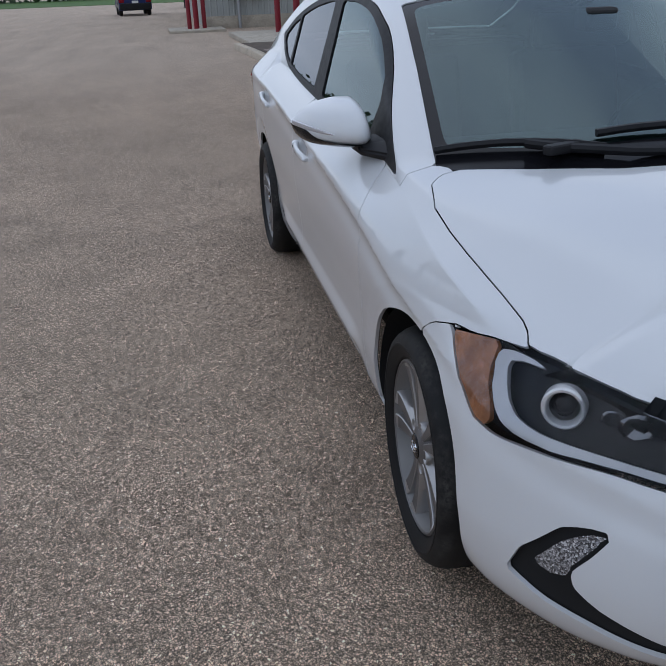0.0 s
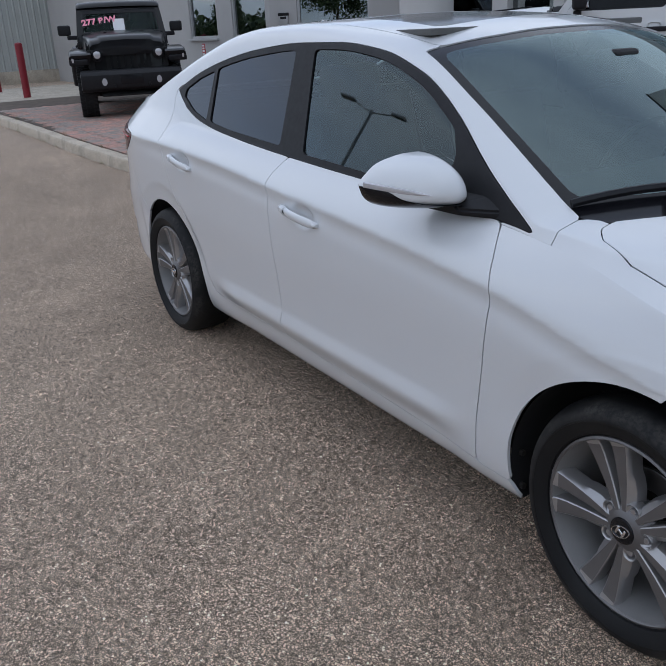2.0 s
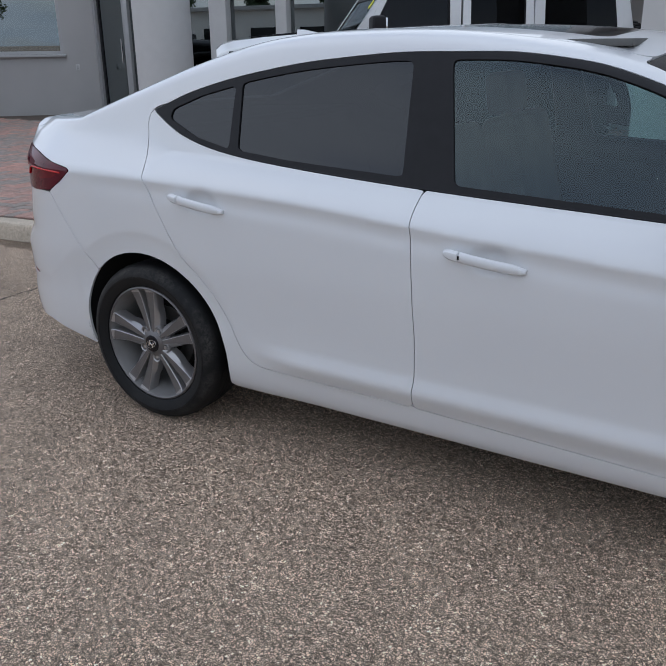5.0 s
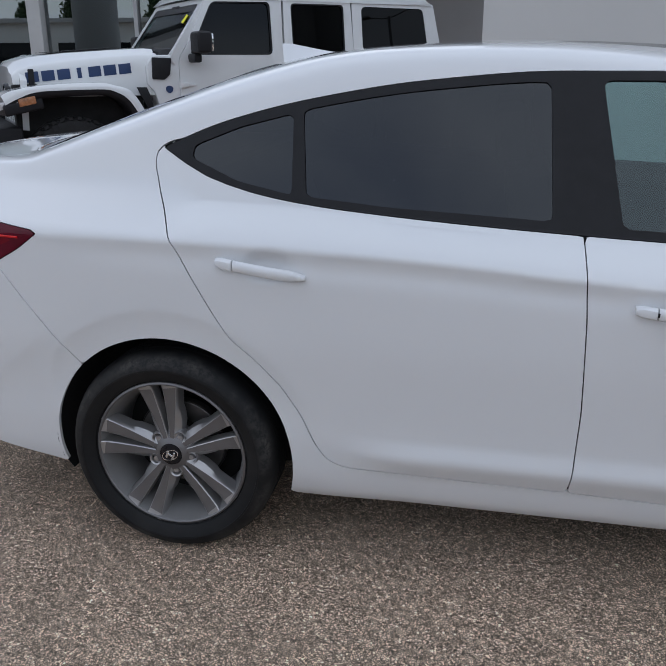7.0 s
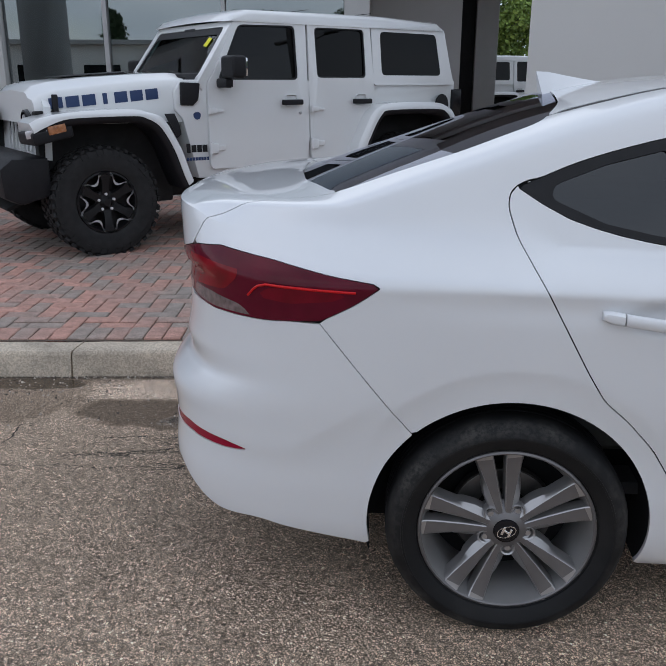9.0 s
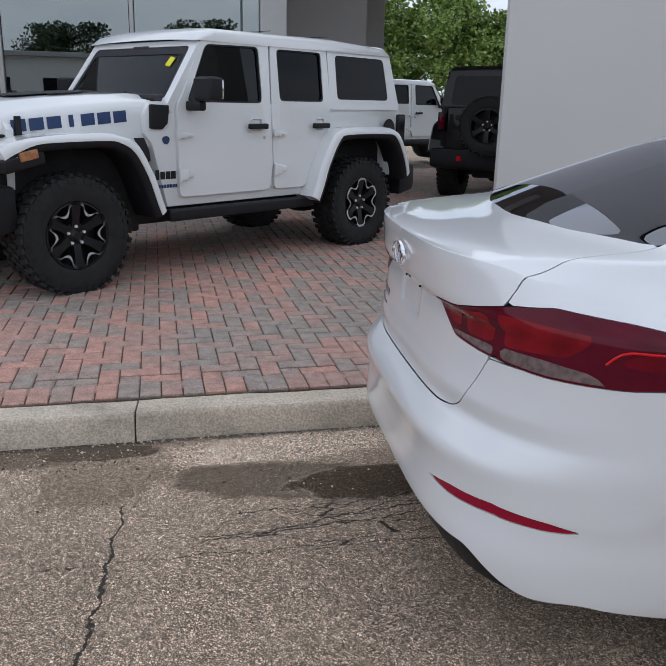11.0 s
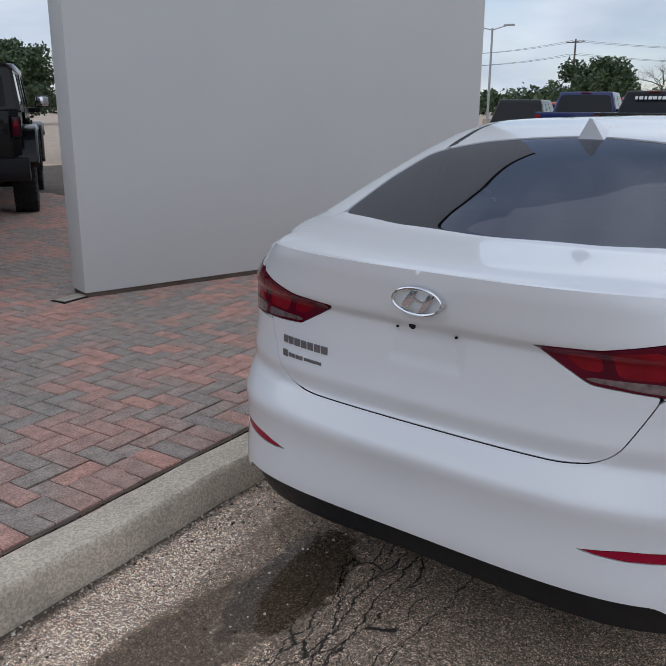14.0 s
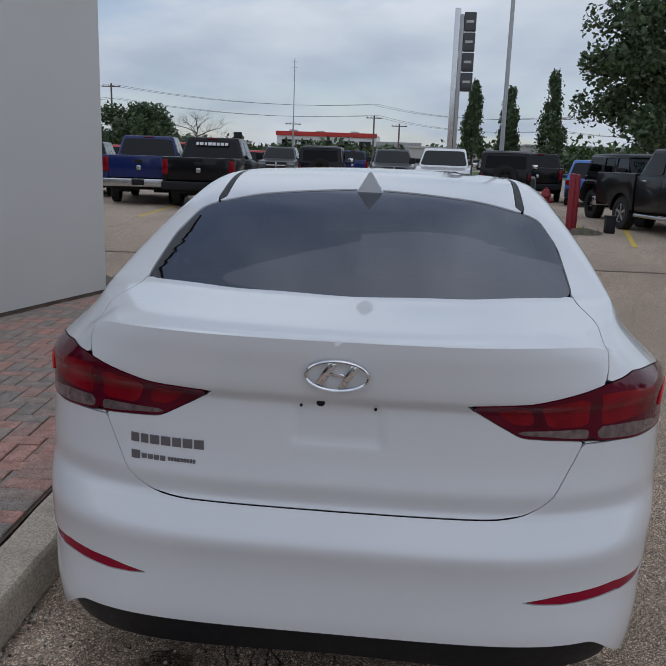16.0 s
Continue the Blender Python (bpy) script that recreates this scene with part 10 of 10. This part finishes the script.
woods("far_woods", lambda t: (150 * math.cos(radians(-35 + 110 * t)), 150 * math.sin(radians(-35 + 110 * t))), "low dark woods along the horizon", M_LEAFD, 3, 5200)
woods("far_woods", lambda t: (130 * math.cos(radians(150 + 130 * t)), 130 * math.sin(radians(150 + 130 * t))), "low dark woods along the horizon", M_LEAFD, 4, 4200)
woods("hedge", lambda t: (92 + 30 * t, -22 - 4 * t), "overgrown hedge beside the grass", M_LEAF, 5, 500, 0.7)

# grass beyond the asphalt
for nm, size, at in (("grass_east", (40, 36, 0.06), (98, -24, 0.0)), ("grass_west", (60, 90, 0.06), (-113, 5, 0.0))):
    tagged(link(nm, box(size, at), M_GRASS, smooth=False), "mown green grass", "grass", kind="structure")

# ---- far buildings, pylon sign, poles and wires ----
st = thing("store_building", "long white store with a red band along its roofline", "building", at_heading(150, 16.2, 0, 90))
part("wall", box((19, 18, 5.6), (0, -9, 2.8), 0.05), M_STOREW, st, smooth=False)
part("roof_band", box((19.3, 0.3, 0.8), (0, 0.12, 5.6), 0.03), M_STORER, st, "red roof band", smooth=False)
part("roof", box((19, 18, 0.2), (0, -9, 5.7)), M_FRAME, st, smooth=False)
part("low_wing", box((8.5, 14, 4.6), (-13.8, -7, 2.3), 0.05), M_BLDG, st, "lower pale wing", smooth=False)
for k in range(5):
    wn_ = part("window", box((2.2, 0.12, 1.7), (-7.4 + 3.7 * k, 0.03, 3.6), 0.02), M_VGLASS, st, "dark shop window", smooth=False)
    part("window_frame", box((2.4, 0.08, 0.12), (-7.4 + 3.7 * k, 0.06, 4.5), 0.01), M_FRAME, wn_, smooth=False)
for k, (x, y) in enumerate(((-5, -6), (2, -8), (7, -5))):
    part("roof_unit", box((1.6, 1.4, 0.7), (x, y, 6.1), 0.05), M_FRAME, st, "rooftop unit", smooth=False)
for x, y, w_, h in ((132, -12, 26, 3.4), (120, -32, 30, 4.0), (160, 50, 30, 4.0)):
    b_ = thing("far_building", "low pale industrial building beyond the trees", "building", at_heading(x, y, 0, 90))
    part("wall", box((w_, 12, h), (0, -6, h / 2), 0.05), M_BLDG, b_, smooth=False)
    part("roof", box((w_ + 0.4, 12.4, 0.3), (0, -6, h + 0.15), 0.03), M_FRAME, b_, smooth=False)
    for k in range(4):
        part("loading_door", box((2.6, 0.1, 2.4), (-w_ * 0.35 + w_ * 0.23 * k, 0.03, 1.2), 0.02), M_FRAME, b_, smooth=False)
# long low building across the lot, seen in reflections
ob_ = thing("low_building", "long pale flat-roofed building across the lot", "building", at_heading(-20, -46, 0, 0))
part("wall", box((64, 10, 4.2), (0, -5, 2.1), 0.05), M_STOREW, ob_, smooth=False)
part("roof", box((65, 11, 0.35), (0, -5, 4.35), 0.03), M_FRAME, ob_, smooth=False)
for k in range(12):
    part("window", box((2.8, 0.12, 1.6), (-28 + 5.1 * k, 0.03, 1.9), 0.02), M_VGLASS, ob_, "dark window", smooth=False)
for k in range(6):
    suv(-42 + 8.0 * k, -36 + (k % 2) * 0.8, 90, (M_JWHITE, M_GREYP, M_JWHITE, M_REDP, M_BLACKP, M_JWHITE)[k], "car parked across the lot")

py = thing("pylon_sign", "tall silver pylon sign with four dark panels", "sign", at_heading(72, -4.4, 0, -6))
part("mast", box((0.7, 0.50, 14.7), (0, 0.85, 7.35), 0.08), M_DULLCH, py, "silver mast")
part("mast_edge", box((0.5, 0.30, 14.2), (0, 0.42, 7.1), 0.05), M_POLE, py)
for k in range(4):
    pn = part("sign_panel", box((0.5, 1.05, 1.62), (-0.05, -0.27, 13.55 - 1.70 * k), 0.12, 3), M_GREYP, py, "dark sign panel")
    part("letter_bar", box((0.03, 0.65, 0.22), (-0.32, -0.27, 13.55 - 1.70 * k), 0.01), M_FRAME, pn, "pale letter bar")


def utility_pole(x, y, h, arms=1):
    v = thing("utility_pole", "weathered timber utility pole with a crossarm", "utility pole", Matrix.Translation((x, y, 0)))
    part("pole", tube((0, 0, 0), (0, 0, h), 0.16, 0.11, seg=10), M_WOODP, v)
    for k in range(arms):
        part("crossarm", box((0.12, 2.4, 0.12), (0, 0, h - 0.4 - 0.9 * k), 0.01), M_WOODP, v)
        for yy in (-1.0, -0.4, 0.4, 1.0):
            part("insulator", tube((0, yy, h - 0.34 - 0.9 * k), (0, yy, h - 0.16 - 0.9 * k), 0.05, seg=8), M_POLE, v)
    return v


POLES = [(100, 39.0, 9.8), (118, 17.8, 6.5), (120, 5.8, 7.8), (122, 2.0, 6.8), (96, -17.5, 7.2), (100, -42, 8.5), (104, 70, 9.8)]
for x, y, h in POLES:
    utility_pole(x, y, h)
chain = [POLES[6], POLES[0], (120, 5.8, 9.6), POLES[4], POLES[5]]
def cable(p, q, sag, r=0.022):
    """One hanging cable between two points."""
    bm = bmesh.new()
    rows = []
    for k in range(13):
        t = k / 12
        c = p.lerp(q, t) - Vector((0, 0, sag * 4 * t * (1 - t)))
        rows.append([bm.verts.new(c + Vector((0, 0, r)) * math.cos(a) + Vector((1, 0, 0)) * r * math.sin(a)) for a in (0, 2.1, 4.2)])
    for a, b in zip(rows[:-1], rows[1:]):
        for k in range(3):
            bm.faces.new((a[k], a[(k + 1) % 3], b[(k + 1) % 3], b[k]))
    return bm


for hgt in (0.0, -1.6):
    for off in (-0.7, 0.7):
        for a, b in zip(chain[:-1], chain[1:]):
            bm = cable(Vector((a[0], a[1] + off, a[2] - 0.2 + hgt)), Vector((b[0], b[1] + off, b[2] - 0.2 + hgt)), 1.0)
            tagged(link("power_line", bm, M_WIRE), "thin dark power line", "cable", group="power lines")
mast = thing("radio_mast", "thin radio mast beyond the store", "mast", Matrix.Translation((112, 16.9, 0)))
part("mast_pole", tube((0, 0, 0), (0, 0, 14.8), 0.10, 0.05, seg=8), M_POLE, mast)
for zz in (14.3, 13.6):
    part("aerial", box((0.06, 0.9, 0.06), (0, 0, zz), 0.01), M_POLE, mast)
part("dish", lathe([(0.0, 0.0), (0.25, 0.04), (0.35, 0.12)], 16, axis="x"), M_POLE, mast)
for x, y, h, w_, mm, lab in ((110, 24.5, 4.2, 1.2, M_TRIM, "small dark sign on a post"), (118, 27.0, 3.4, 1.0, M_SIGNW, "small white sign on a post"), (104, 36.5, 3.5, 0.9, M_SIGNW, "small white sign on a post")):
    v = thing("road_sign", lab, "sign", Matrix.Translation((x, y, 0)))
    part("post", tube((0, 0, 0), (0, 0, h), 0.06, seg=8), M_POLE, v)
    part("sign_board", box((0.08, w_, w_ * 1.1), (-0.08, 0, h - 0.4), 0.02), mm, v)
